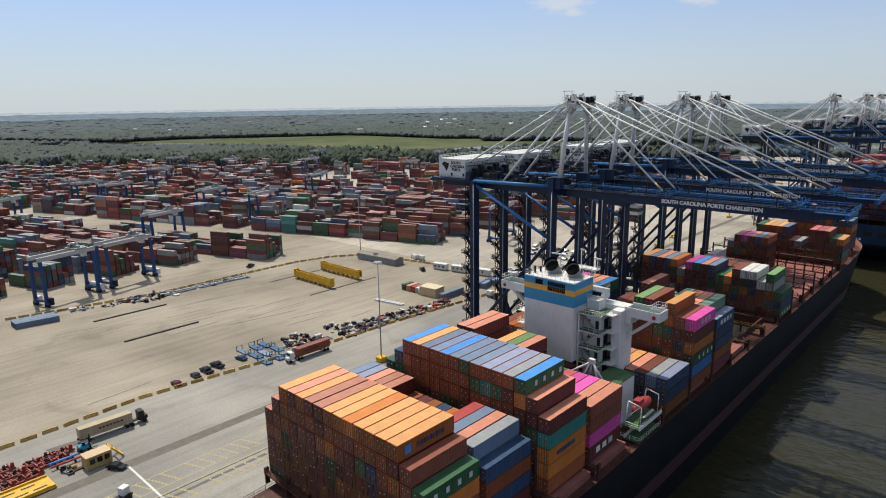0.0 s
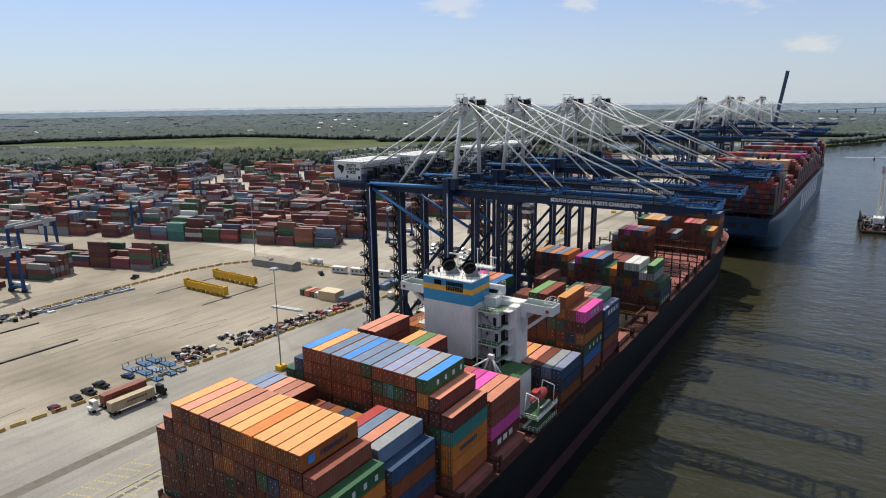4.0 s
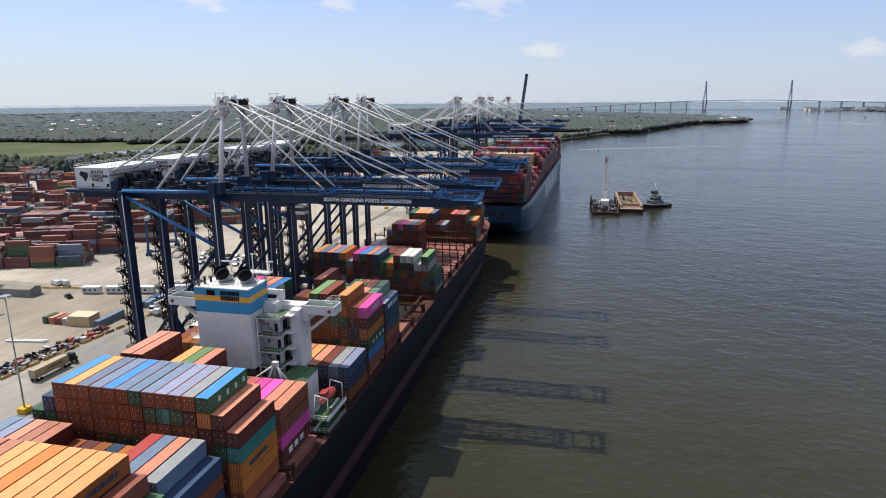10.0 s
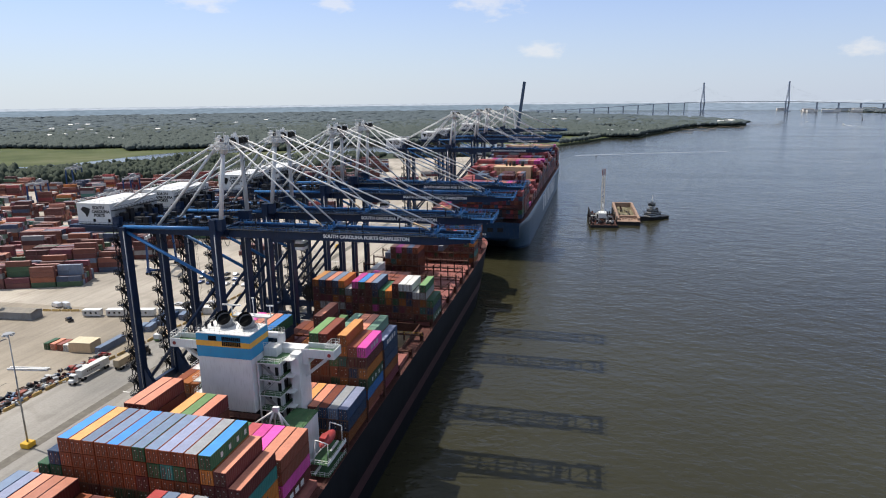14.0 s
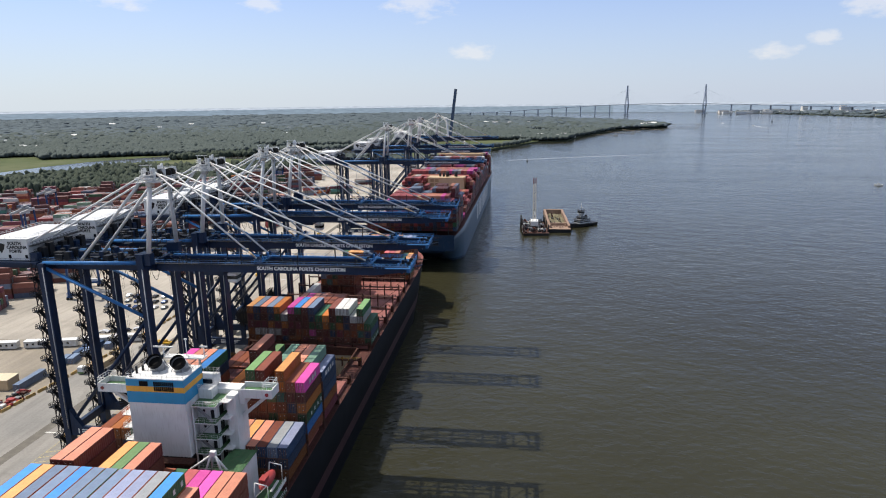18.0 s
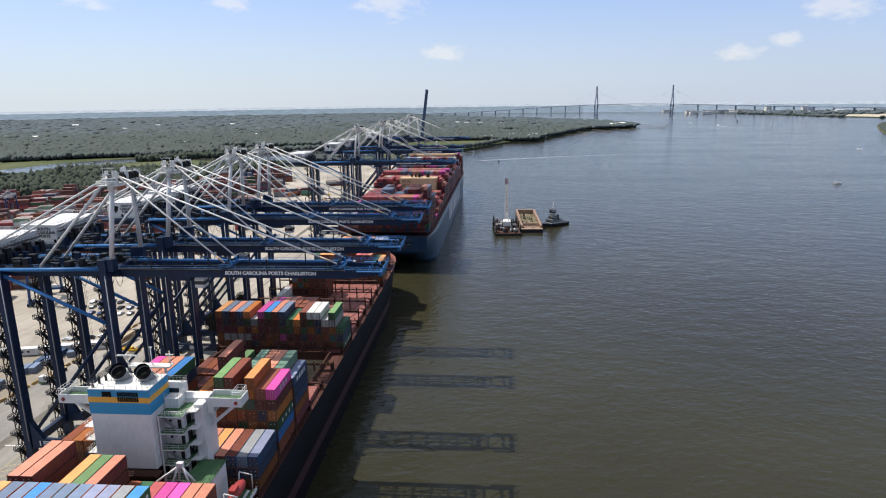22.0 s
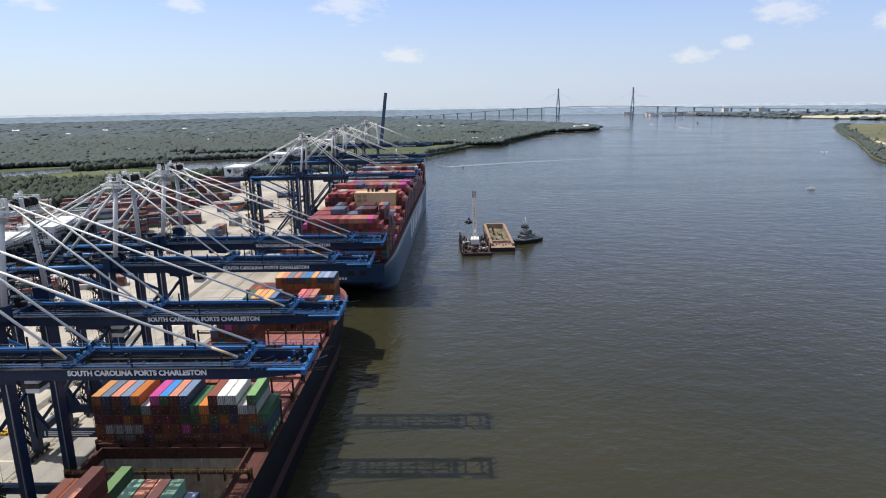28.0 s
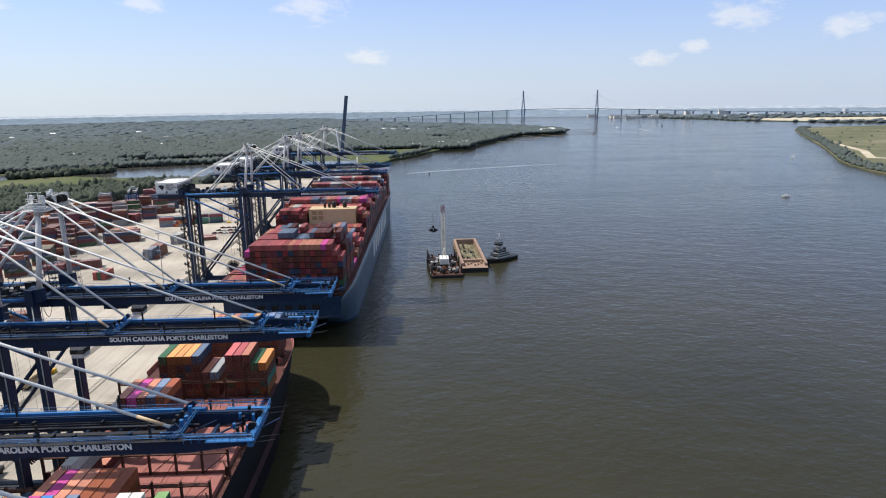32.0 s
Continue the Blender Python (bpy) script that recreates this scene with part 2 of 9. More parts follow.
def concrete_material(name="yard_concrete", k=1.0, cool=0.0):
    m = bpy.data.materials.new(name)
    t, n, l, b = nodes_of(m)
    co = n.new("ShaderNodeTexCoord")
    a = n.new("ShaderNodeTexNoise")
    a.inputs["Scale"].default_value, a.inputs["Detail"].default_value = 0.018, 9
    l.new(co.outputs["Object"], a.inputs["Vector"])
    mp = n.new("ShaderNodeMapping")
    mp.inputs["Scale"].default_value = (0.35, 0.025, 1)
    l.new(co.outputs["Object"], mp.inputs[0])
    s = n.new("ShaderNodeTexNoise")
    s.inputs["Scale"].default_value, s.inputs["Detail"].default_value = 1.0, 7
    l.new(mp.outputs[0], s.inputs["Vector"])
    f = n.new("ShaderNodeTexNoise")
    f.inputs["Scale"].default_value, f.inputs["Detail"].default_value = 1.3, 10
    l.new(co.outputs["Object"], f.inputs["Vector"])
    r = ramp(n, [(p, tuple(v * k + cool * w for v, w in zip(c, (0.0, 0.025, 0.055)))) for p, c in ((0.3, (0.17, 0.143, 0.108)), (0.5, (0.26, 0.222, 0.172)), (0.68, (0.335, 0.29, 0.23)))])
    l.new(a.outputs[0], r.inputs[0])
    r2 = ramp(n, [(0.34, (0.78, 0.77, 0.76)), (0.56, (1, 1, 1))])
    l.new(s.outputs[0], r2.inputs[0])
    r3 = ramp(n, [(0.34, (0.86, 0.85, 0.84)), (0.56, (1, 1, 1))])
    l.new(f.outputs[0], r3.inputs[0])
    st = n.new("ShaderNodeTexNoise")
    st.inputs["Scale"].default_value, st.inputs["Detail"].default_value, st.inputs["Distortion"].default_value = 0.06, 5, 0.8
    l.new(co.outputs["Object"], st.inputs["Vector"])
    r4 = ramp(n, [(0.3, (0.72, 0.71, 0.7)), (0.42, (0.95, 0.95, 0.95)), (0.62, (1, 1, 1))])
    l.new(st.outputs[0], r4.inputs[0])
    last = r.outputs[0]
    for q in (r2, r3, r4):
        mx = n.new("ShaderNodeMix")
        mx.data_type, mx.blend_type = "RGBA", "MULTIPLY"
        mx.inputs[0].default_value = 0.8
        l.new(last, mx.inputs[6])
        l.new(q.outputs[0], mx.inputs[7])
        last = mx.outputs[2]
    l.new(last, b.inputs["Base Color"])
    b.inputs["Roughness"].default_value = 0.85
    return m


CONCRETE = concrete_material()
PALE_CONCRETE = concrete_material("pale_concrete", 1.34, 0.5)
GREY_CONCRETE = concrete_material("grey_concrete", 0.98, 0.85)


def ground_material(name, cols, scale, rough=0.95):
    m = bpy.data.materials.new(name)
    t, n, l, b = nodes_of(m)
    co = n.new("ShaderNodeTexCoord")
    a = n.new("ShaderNodeTexNoise")
    a.inputs["Scale"].default_value, a.inputs["Detail"].default_value = scale, 10
    a.inputs["Roughness"].default_value = 0.65
    l.new(co.outputs["Object"], a.inputs["Vector"])
    r = ramp(n, list(zip((0.32, 0.5, 0.66), cols)))
    l.new(a.outputs[0], r.inputs[0])
    l.new(r.outputs[0], b.inputs["Base Color"])
    b.inputs["Roughness"].default_value = rough
    b.inputs["Specular IOR Level"].default_value = 0.1
    return m


LAND = ground_material("wooded_soil", ((0.028, 0.038, 0.028), (0.042, 0.053, 0.036), (0.065, 0.074, 0.052)), 0.01)
MARSH = ground_material("marsh_grass", ((0.045, 0.06, 0.028), (0.074, 0.088, 0.038), (0.11, 0.114, 0.062)), 0.008)
BANK = ground_material("island_grass", ((0.07, 0.076, 0.045), (0.11, 0.112, 0.066), (0.17, 0.155, 0.1)), 0.006)
SAND = ground_material("pale_sand", ((0.3, 0.26, 0.19), (0.42, 0.37, 0.28), (0.5, 0.45, 0.35)), 0.01)


def leaf_material(name, a, b_, single=0.45, relief=1.0, lift=0.35):
    m = bpy.data.materials.new(name)
    t, n, l, b = nodes_of(m)
    g = n.new("ShaderNodeNewGeometry")
    co = n.new("ShaderNodeTexCoord")
    no = n.new("ShaderNodeTexNoise")
    no.inputs["Scale"].default_value, no.inputs["Detail"].default_value = 0.25, 8
    l.new(co.outputs["Object"], no.inputs["Vector"])
    mx = n.new("ShaderNodeMix")
    mx.data_type = "FLOAT"
    mx.inputs[0].default_value = 1 - single
    wide = n.new("ShaderNodeTexNoise")
    wide.inputs["Scale"].default_value, wide.inputs["Detail"].default_value = 0.007, 4
    l.new(co.outputs["Object"], wide.inputs["Vector"])
    both = n.new("ShaderNodeMix")
    both.data_type = "FLOAT"
    both.inputs[0].default_value = 0.55
    l.new(no.outputs[0], both.inputs[2])
    l.new(wide.outputs[0], both.inputs[3])
    l.new(g.outputs["Random Per Island"], mx.inputs[2])
    l.new(both.outputs[0], mx.inputs[3])
    r = ramp(n, [(0.2, a), (0.8, b_)])
    l.new(mx.outputs[0], r.inputs[0])
    l.new(r.outputs[0], b.inputs["Base Color"])
    b.inputs["Roughness"].default_value = 0.9
    b.inputs["Specular IOR Level"].default_value = 0.15
    bp = n.new("ShaderNodeBump")
    bp.inputs["Strength"].default_value, bp.inputs["Distance"].default_value = relief, 1.5
    l.new(no.outputs[0], bp.inputs["Height"])
    # leaves face the open sky more than the crown's outline does
    up = n.new("ShaderNodeVectorMath")
    up.operation = "ADD"
    up.inputs[1].default_value = (0, 0, lift)
    l.new(bp.outputs[0], up.inputs[0])
    nm = n.new("ShaderNodeVectorMath")
    nm.operation = "NORMALIZE"
    l.new(up.outputs[0], nm.inputs[0])
    l.new(nm.outputs[0], b.inputs["Normal"])
    return m


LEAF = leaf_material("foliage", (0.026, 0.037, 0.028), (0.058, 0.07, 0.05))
# farther leaves are paler and bluer: distance haze put into their colour
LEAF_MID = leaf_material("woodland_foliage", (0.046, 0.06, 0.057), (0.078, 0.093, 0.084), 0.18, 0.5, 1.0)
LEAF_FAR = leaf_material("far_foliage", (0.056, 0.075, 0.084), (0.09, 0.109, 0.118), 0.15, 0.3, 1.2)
BARK = paint("bark", (0.09, 0.065, 0.045), 0.9, 0, 0.3, 0.2, 1)


def water_material(name, base, rough, swell=0.4):
    m = bpy.data.materials.new(name)
    t, n, l, b = nodes_of(m)
    co = n.new("ShaderNodeTexCoord")
    a = n.new("ShaderNodeTexNoise")
    a.inputs["Scale"].default_value, a.inputs["Detail"].default_value = 0.006, 6
    l.new(co.outputs["Object"], a.inputs["Vector"])
    r = ramp(n, [(0.3, scaled(base, 0.8)), (0.7, scaled(base, 1.25))])
    l.new(a.outputs[0], r.inputs[0])
    l.new(r.outputs[0], b.inputs["Base Color"])
    b.inputs["Roughness"].default_value = rough
    b.inputs["IOR"].default_value = 1.33
    b.inputs["Specular IOR Level"].default_value = 0.33
    last = None
    for sc, st, dist, rot, asp in ((0.07, 0.8, 1.2, 30, 1.5), (0.24, 0.9, 0.62, -25, 1.35), (0.9, 0.5, 0.12, 35, 1.3)):
        mp = n.new("ShaderNodeMapping")
        mp.inputs["Rotation"].default_value = (0, 0, radians(rot))
        mp.inputs["Scale"].default_value = (1, asp, 1)
        l.new(co.outputs["Object"], mp.inputs[0])
        w = n.new("ShaderNodeTexNoise")
        w.inputs["Scale"].default_value, w.inputs["Detail"].default_value = sc, 4
        l.new(mp.outputs[0], w.inputs["Vector"])
        bp = n.new("ShaderNodeBump")
        bp.inputs["Strength"].default_value, bp.inputs["Distance"].default_value = st, dist * 2 * swell
        l.new(w.outputs[0], bp.inputs["Height"])
        if last:
            l.new(last, bp.inputs["Normal"])
        last = bp.outputs[0]
    l.new(last, b.inputs["Normal"])
    # wind slicks: smoother and rougher lanes of water
    mp = n.new("ShaderNodeMapping")
    mp.inputs["Rotation"].default_value = (0, 0, radians(-24))
    mp.inputs["Scale"].default_value = (1, 5, 1)
    l.new(co.outputs["Object"], mp.inputs[0])
    w = n.new("ShaderNodeTexNoise")
    w.inputs["Scale"].default_value, w.inputs["Detail"].default_value, w.inputs["Distortion"].default_value = 0.0035, 6, 0.6
    l.new(mp.outputs[0], w.inputs["Vector"])
    sl = ramp(n, [(0.42, (rough, rough, rough)), (0.66, (rough + 0.07, rough + 0.07, rough + 0.07))])
    l.new(w.outputs[0], sl.inputs[0])
    l.new(sl.outputs[0], b.inputs["Roughness"])
    return m


WATER = water_material("river_water", (0.0255, 0.024, 0.0125), 0.08, 0.3)
CREEK_WATER = water_material("creek_water", (0.05, 0.05, 0.045), 0.12, 0.08)

# ---------------- mesh helpers ----------------


def bx(bm, x0, x1, y0, y1, z0, z1, mi=0):
    v = [bm.verts.new(p) for p in ((x0, y0, z0), (x1, y0, z0), (x1, y1, z0), (x0, y1, z0), (x0, y0, z1), (x1, y0, z1), (x1, y1, z1), (x0, y1, z1))]
    for f in ((0, 3, 2, 1), (4, 5, 6, 7), (0, 1, 5, 4), (1, 2, 6, 5), (2, 3, 7, 6), (3, 0, 4, 7)):
        bm.faces.new([v[i] for i in f]).material_index = mi
    return bm


def tube(bm, p, q, r, n=6, mi=0, r2=None, caps=True):
    p, q = Vector(p), Vector(q)
    d = (q - p).normalized()
    u = d.orthogonal().normalized() if abs(d.z) > 0.95 or n != 4 else d.cross(Vector((0, 0, 1))).normalized()
    w = d.cross(u)
    r2 = r if r2 is None else r2
    off = math.pi / 4 if n == 4 else 0
    ra, rb = [], []
    for i in range(n):
        a = 2 * math.pi * i / n + off
        e = u * math.cos(a) + w * math.sin(a)
        ra.append(bm.verts.new(p + e * r))
        rb.append(bm.verts.new(q + e * r2))
    for i in range(n):
        j = (i + 1) % n
        f = bm.faces.new((ra[i], ra[j], rb[j], rb[i]))
        f.material_index, f.smooth = mi, n > 5
    if caps:
        bm.faces.new(list(reversed(ra))).material_index = mi
        bm.faces.new(rb).material_index = mi
    return bm


def beam(bm, p, q, w, h, mi=0):
    """A box girder from p to q, w wide and h deep."""
    p, q = Vector(p), Vector(q)
    d = (q - p).normalized()
    u = d.cross(Vector((0, 0, 1)))
    u = Vector((1, 0, 0)) if u.length < 0.05 else u.normalized()
    v = u.cross(d)
    c = [u * a * w / 2 + v * b * h / 2 for a, b in ((-1, -1), (1, -1), (1, 1), (-1, 1))]
    a = [bm.verts.new(p + e) for e in c]
    b = [bm.verts.new(q + e) for e in c]
    for i in range(4):
        j = (i + 1) % 4
        bm.faces.new((a[i], a[j], b[j], b[i])).material_index = mi
    bm.faces.new(list(reversed(a))).material_index = mi
    bm.faces.new(b).material_index = mi
    return bm


def mesh_of(name, bm, mats):
    bmesh.ops.recalc_face_normals(bm, faces=bm.faces)
    me = bpy.data.meshes.new(name)
    bm.to_mesh(me)
    bm.free()
    for m in mats if isinstance(mats, (list, tuple)) else [mats]:
        me.materials.append(m)
    return me


def part(name, bm, mats, parent=None, label="", at=None):
    ob = new(name, mesh_of(name, bm, mats))
    ob.parent = parent
    if at:
        ob.location = at
    if label:
        ob["label"] = label
    return ob


def thing(name, label, category, group="", m=None):
    ob = new(name)
    ob.empty_display_size = 0.5
    tagged(ob, label, category, group)
    if m is not None:
        ob.matrix_basis = m
    return ob


def bevelled(bm, w=0.05, seg=1):
    bmesh.ops.bevel(bm, geom=list(bm.edges), offset=w, segments=seg, affect="EDGES")
    return bm


def rail(bm, pts, h=1.1, step=2.0, r=0.035, mi=0):
    """A hand rail along the points: posts, top and middle bar."""
    for p, q in zip(pts, pts[1:]):
        p, q = Vector(p), Vector(q)
        n = max(1, round((q - p).length / step))
        for k in range(n + 1):
            a = p.lerp(q, k / n)
            tube(bm, a, a + Vector((0, 0, h)), r, 3, mi, caps=False)
        for z in (h, h * 0.55):
            tube(bm, p + Vector((0, 0, z)), q + Vector((0, 0, z)), r, 3, mi, caps=False)
    return bm


def lettering(text, size, mat, name, parent, m, depth=0.02, spacing=1.0):
    cu = bpy.data.curves.new(name, "FONT")
    cu.body, cu.size, cu.extrude, cu.align_x, cu.align_y = text, size, depth, "CENTER", "CENTER"
    cu.space_character = spacing
    cu.offset = size * 0.045
    ob = bpy.data.objects.new(name, cu)
    scene.collection.objects.link(ob)
    dg = bpy.context.evaluated_depsgraph_get()
    me = bpy.data.meshes.new_from_object(ob.evaluated_get(dg))
    bpy.data.objects.remove(ob)
    me.materials.clear()
    me.materials.append(mat)
    o = new(name, me)
    o.parent = parent
    o.matrix_basis = m
    return o


def flat_poly(name, pts, z, mat, thick=0.0):
    bm = bmesh.new()
    f = bm.faces.new([bm.verts.new((x, y, z)) for x, y in pts])
    if f.calc_center_median() and f.normal.z < 0:
        f.normal_flip()
    if thick:
        r = bmesh.ops.extrude_face_region(bm, geom=[f])
        for v in r["geom"]:
            if isinstance(v, bmesh.types.BMVert):
                v.co.z -= thick
    bmesh.ops.triangulate(bm, faces=[f for f in bm.faces if len(f.verts) > 4])
    return new(name, mesh_of(name, bm, mat))


# ---------------- ground, water, distance ----------------
QUAY_X = -37.0
water = flat_poly("water", [(-4900, -1500), (4900, -1500), (4900, 4950), (-4900, 4950)], WATER_Z, WATER)
tagged(water, "brown-green river water with wind ripples", "water", kind="structure")
SHORE = [(QUAY_X - 2, -1500), (QUAY_X - 2, 1000), (-60, 1120), (-20, 1250), (11, 1318), (56, 1419), (84, 1492), (110, 1556), (179, 1577), (221, 1734), (286, 1894), (383, 2140), (458, 2195), (529, 2217), (585, 2330), (598, 2509), (570, 2640), (470, 2820), (200, 3250), (-300, 3800), (-700, 4950), (-4900, 4950), (-4900, -1500)]
ground = flat_poly("ground", SHORE, -1.2, LAND, 6)
tagged(ground, "dark green wooded coastal land reaching the horizon", "ground", kind="structure")
YARD = [(QUAY_X, -400), (QUAY_X, 985), (-120, 1000), (-285, 935), (-292, 850), (-303, 770), (-335, 697), (-395, 648), (-460, 603), (-530, 569), (-590, 534), (-633, 489), (-690, 434), (-750, 389), (-812, 339), (-860, 284), (-910, 229), (-980, 184), (-1015, 100), (-1100, -400)]
yard = flat_poly("pavement", YARD, 0.0, CONCRETE, 5)
tagged(yard, "sun-bleached tan concrete of the terminal yard and wharf", "pavement", kind="structure")

apron = flat_poly("pavement_apron", [(QUAY_X - 0.7, 196), (QUAY_X - 0.7, 984), (-120, 998), (-284, 933), (-291, 850), (-302, 770), (-334, 698), (-394, 649), (-459, 604), (-529, 570), (-589, 535), (-632, 490), (-689, 435), (-749, 390), (-811, 340), (-859, 285), (-909, 230), (-960, 198), (-300, 185), (-105, 190)], 0.004, PALE_CONCRETE)
tagged(apron, "pale concrete of the outer yard and wharf", "pavement", kind="structure")

road = flat_poly("road", [(-121.5, -390), (-121.5, -20), (-123.4, 11), (-119.3, 50), (-116, 80), (-115, 106), (-111.6, 141), (-108, 175), (-105, 189.5), (QUAY_X - 0.7, 195.5), (QUAY_X - 0.7, -390)], 0.004, GREY_CONCRETE)
tagged(road, "worn grey concrete of the wharf road", "road", kind="structure")

# ---------------- containers ----------------
PLATE = paint("door_plate", (0.62, 0.6, 0.56), 0.6, 0, 0.15, 0.4, 0.4)
# steel of the lock rods; in joined stacks also the shade between boxes
RODS_AND_GAPS = paint("rods_and_gap_shade", (0.13, 0.07, 0.048), 0.55, 0.1)
CW, CH40, CL = 2.44, 2.72, 12.19


def container_mesh(name, mat, length=CL, h=CH40, roof=None):
    """A freight container along y, its base at z 0: one shell with proud rails and posts, ribbed side walls and a ribbed roof."""
    bm = bmesh.new()
    w, n = CW / 2, 40
    ys = [0.0, 0.16, 0.2] + [0.2 + (length - 0.4) * k / n for k in range(1, n)] + [length - 0.2, length - 0.16, length]
    rings = []
    for k, y in enumerate(ys):
        post = k < 2 or k > len(ys) - 3
        d = 0.0 if post else 0.035 + 0.045 * (k % 2)
        e = 0.0 if post else 0.012 + 0.006 * (k % 2)
        half = [(w, 0.0), (w, 0.15), (w - d, 0.17), (w - d, h - 0.13), (w, h - 0.11), (w, h), (w - 0.08, h), (w - 0.1, h - e)]
        rings.append([bm.verts.new((x, y, z)) for x, z in half + [(-x, z) for x, z in reversed(half)]])
    m = len(rings[0])
    for p, q in zip(rings, rings[1:]):
        for i in range(m):
            j = (i + 1) % m
            bm.faces.new((p[i], p[j], q[j], q[i])).material_index = 1 if i in (6, 7, 8) else 0
    bm.faces.new(rings[0])
    bm.faces.new(rings[-1])
    return mesh_of(name, bm, [mat, roof or mat])


def door_mesh(name, mat, h=CH40):
    """One leaf of the end doors, with two lock rods and their keepers standing proud."""
    bm = bmesh.new()
    rods = ((0.25, 0.35), (0.72, 0.82))
    out = [(0.0, 0.0), (0.0, -0.04)]
    for a, b in rods:
        out += [(a, -0.04), (a, -0.1), (b, -0.1), (b, -0.04)]
    out += [(1.08, -0.04), (1.08, 0.0)]
    lo = [bm.verts.new((x, y, 0.13)) for x, y in out]
    hi = [bm.verts.new((x, y, h - 0.1)) for x, y in out]
    n = len(out)
    for i in range(n):
        j = (i + 1) % n
        bm.faces.new((lo[i], lo[j], hi[j], hi[i])).material_index = 1 if i in (2, 3, 4, 6, 7, 8) else 0
    bm.faces.new(lo)
    bm.faces.new(hi)
    old = set(bm.faces)
    for x, z, w, e in ((0.42, 1.95, 0.2, 0.13), (0.86, 1.15, 0.14, 0.1), (0.44, 0.7, 0.16, 0.08)):
        bx(bm, x, x + w, -0.052, -0.038, z, z + e)
    for f in bm.faces:
        if f not in old:
            f.material_index = 2
    return mesh_of(name, bm, [mat, RODS_AND_GAPS, PLATE])


CMESH = {k: container_mesh("container_" + k, CM[k]) for k in PALETTE}
DMESH = {k: door_mesh("door_" + k, CM[k]) for k in PALETTE}


def container_object(me, side):
    """A container with its two door leaves."""
    ob = new("container", me)
    for x in (-1.1, 0.02):
        leaf = new("door", DMESH[side])
        leaf.parent, leaf.location = ob, (x, 0, 0)
    return ob


# roofs unlike sides: some another paint, most sun and shade put into colour
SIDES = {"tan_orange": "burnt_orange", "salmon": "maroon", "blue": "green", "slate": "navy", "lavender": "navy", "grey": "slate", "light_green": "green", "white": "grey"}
CROOF = {}
NICE = {"tan_orange": "light orange", "light_green": "pale green", "lavender": "greyish lavender", "rust": "rust-brown", "slate": "slate-blue", "navy": "dark navy"}
MIX = ["brown"] * 7 + ["rust"] * 7 + ["maroon"] * 13 + ["wine"] * 5 + ["burnt_orange"] * 5 + ["orange"] + ["green"] * 4 + ["navy"] * 3 + ["teal"]
YMIX = ["brown"] * 7 + ["rust"] * 3 + ["red"] * 3 + ["maroon"] * 13 + ["wine"] * 8 + ["orange"] + ["salmon"] * 2 + ["green"] * 3 + ["navy"] * 3 + ["grey"] * 6 + ["white"] * 4 + ["sage"] + ["slate"] * 3 + ["teal"]
NMIX = ["maroon"] * 7 + ["wine"] * 3 + ["brown"] * 4 + ["green"] * 3 + ["navy"] * 2 + ["rust", "grey", "slate"]
RMIX = ["red"] * 5 + ["brown"] * 4 + ["maroon"] * 16 + ["wine"] * 9 + ["rose"] + ["navy"] * 5 + ["slate", "rust", "green"]
rnd = random.Random(7)


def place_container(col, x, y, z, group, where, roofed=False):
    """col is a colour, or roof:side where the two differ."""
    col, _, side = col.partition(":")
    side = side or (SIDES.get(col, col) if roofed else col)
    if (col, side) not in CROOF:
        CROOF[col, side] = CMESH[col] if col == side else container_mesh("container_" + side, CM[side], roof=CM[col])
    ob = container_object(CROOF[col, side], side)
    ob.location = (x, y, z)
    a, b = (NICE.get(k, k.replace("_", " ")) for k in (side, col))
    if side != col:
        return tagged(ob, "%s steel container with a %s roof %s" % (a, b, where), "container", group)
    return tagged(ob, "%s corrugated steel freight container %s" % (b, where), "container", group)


class Joined:
    """Many boxes of several materials gathered into one mesh."""

    def __init__(self):
        self.v, self.f, self.m, self.keys = [], [], [], []

    def slot(self, k):
        if k not in self.keys:
            self.keys.append(k)
        return self.keys.index(k)

    def add(self, k, x0, x1, y0, y1, z0, z1):
        n, i = len(self.v), self.slot(k)
        self.v += [(x0, y0, z0), (x1, y0, z0), (x1, y1, z0), (x0, y1, z0), (x0, y0, z1), (x1, y0, z1), (x1, y1, z1), (x0, y1, z1)]
        self.f += [tuple(n + a for a in q) for q in ((0, 3, 2, 1), (4, 5, 6, 7), (0, 1, 5, 4), (1, 2, 6, 5), (2, 3, 7, 6), (3, 0, 4, 7))]
        self.m += [i] * 6

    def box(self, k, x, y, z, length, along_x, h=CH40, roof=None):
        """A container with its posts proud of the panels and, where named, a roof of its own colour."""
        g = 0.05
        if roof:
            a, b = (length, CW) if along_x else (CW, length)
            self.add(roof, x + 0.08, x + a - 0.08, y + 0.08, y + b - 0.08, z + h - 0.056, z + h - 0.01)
        if along_x:
            self.add(k, x + g, x + length - g, y + g, y + CW - g, z + 0.05, z + h - 0.06)
            for a in (x, x + length - 0.22):
                for c in (y, y + CW - 0.16):
                    self.add(k, a, a + 0.22, c, c + 0.16, z, z + h)
        else:
            self.add(k, x + g, x + CW - g, y + g, y + length - g, z + 0.05, z + h - 0.06)
            for a in (x, x + CW - 0.16):
                for c in (y, y + length - 0.22):
                    self.add(k, a, a + 0.16, c, c + 0.22, z, z + h)

    def done(self, name, mats, parent=None):
        me = bpy.data.meshes.new(name)
        me.from_pydata(self.v, [], self.f)
        for k in self.keys:
            me.materials.append(mats[k])
        me.polygons.foreach_set("material_index", self.m)
        me.update()
        ob = new(name, me)
        ob.parent = parent
        return ob


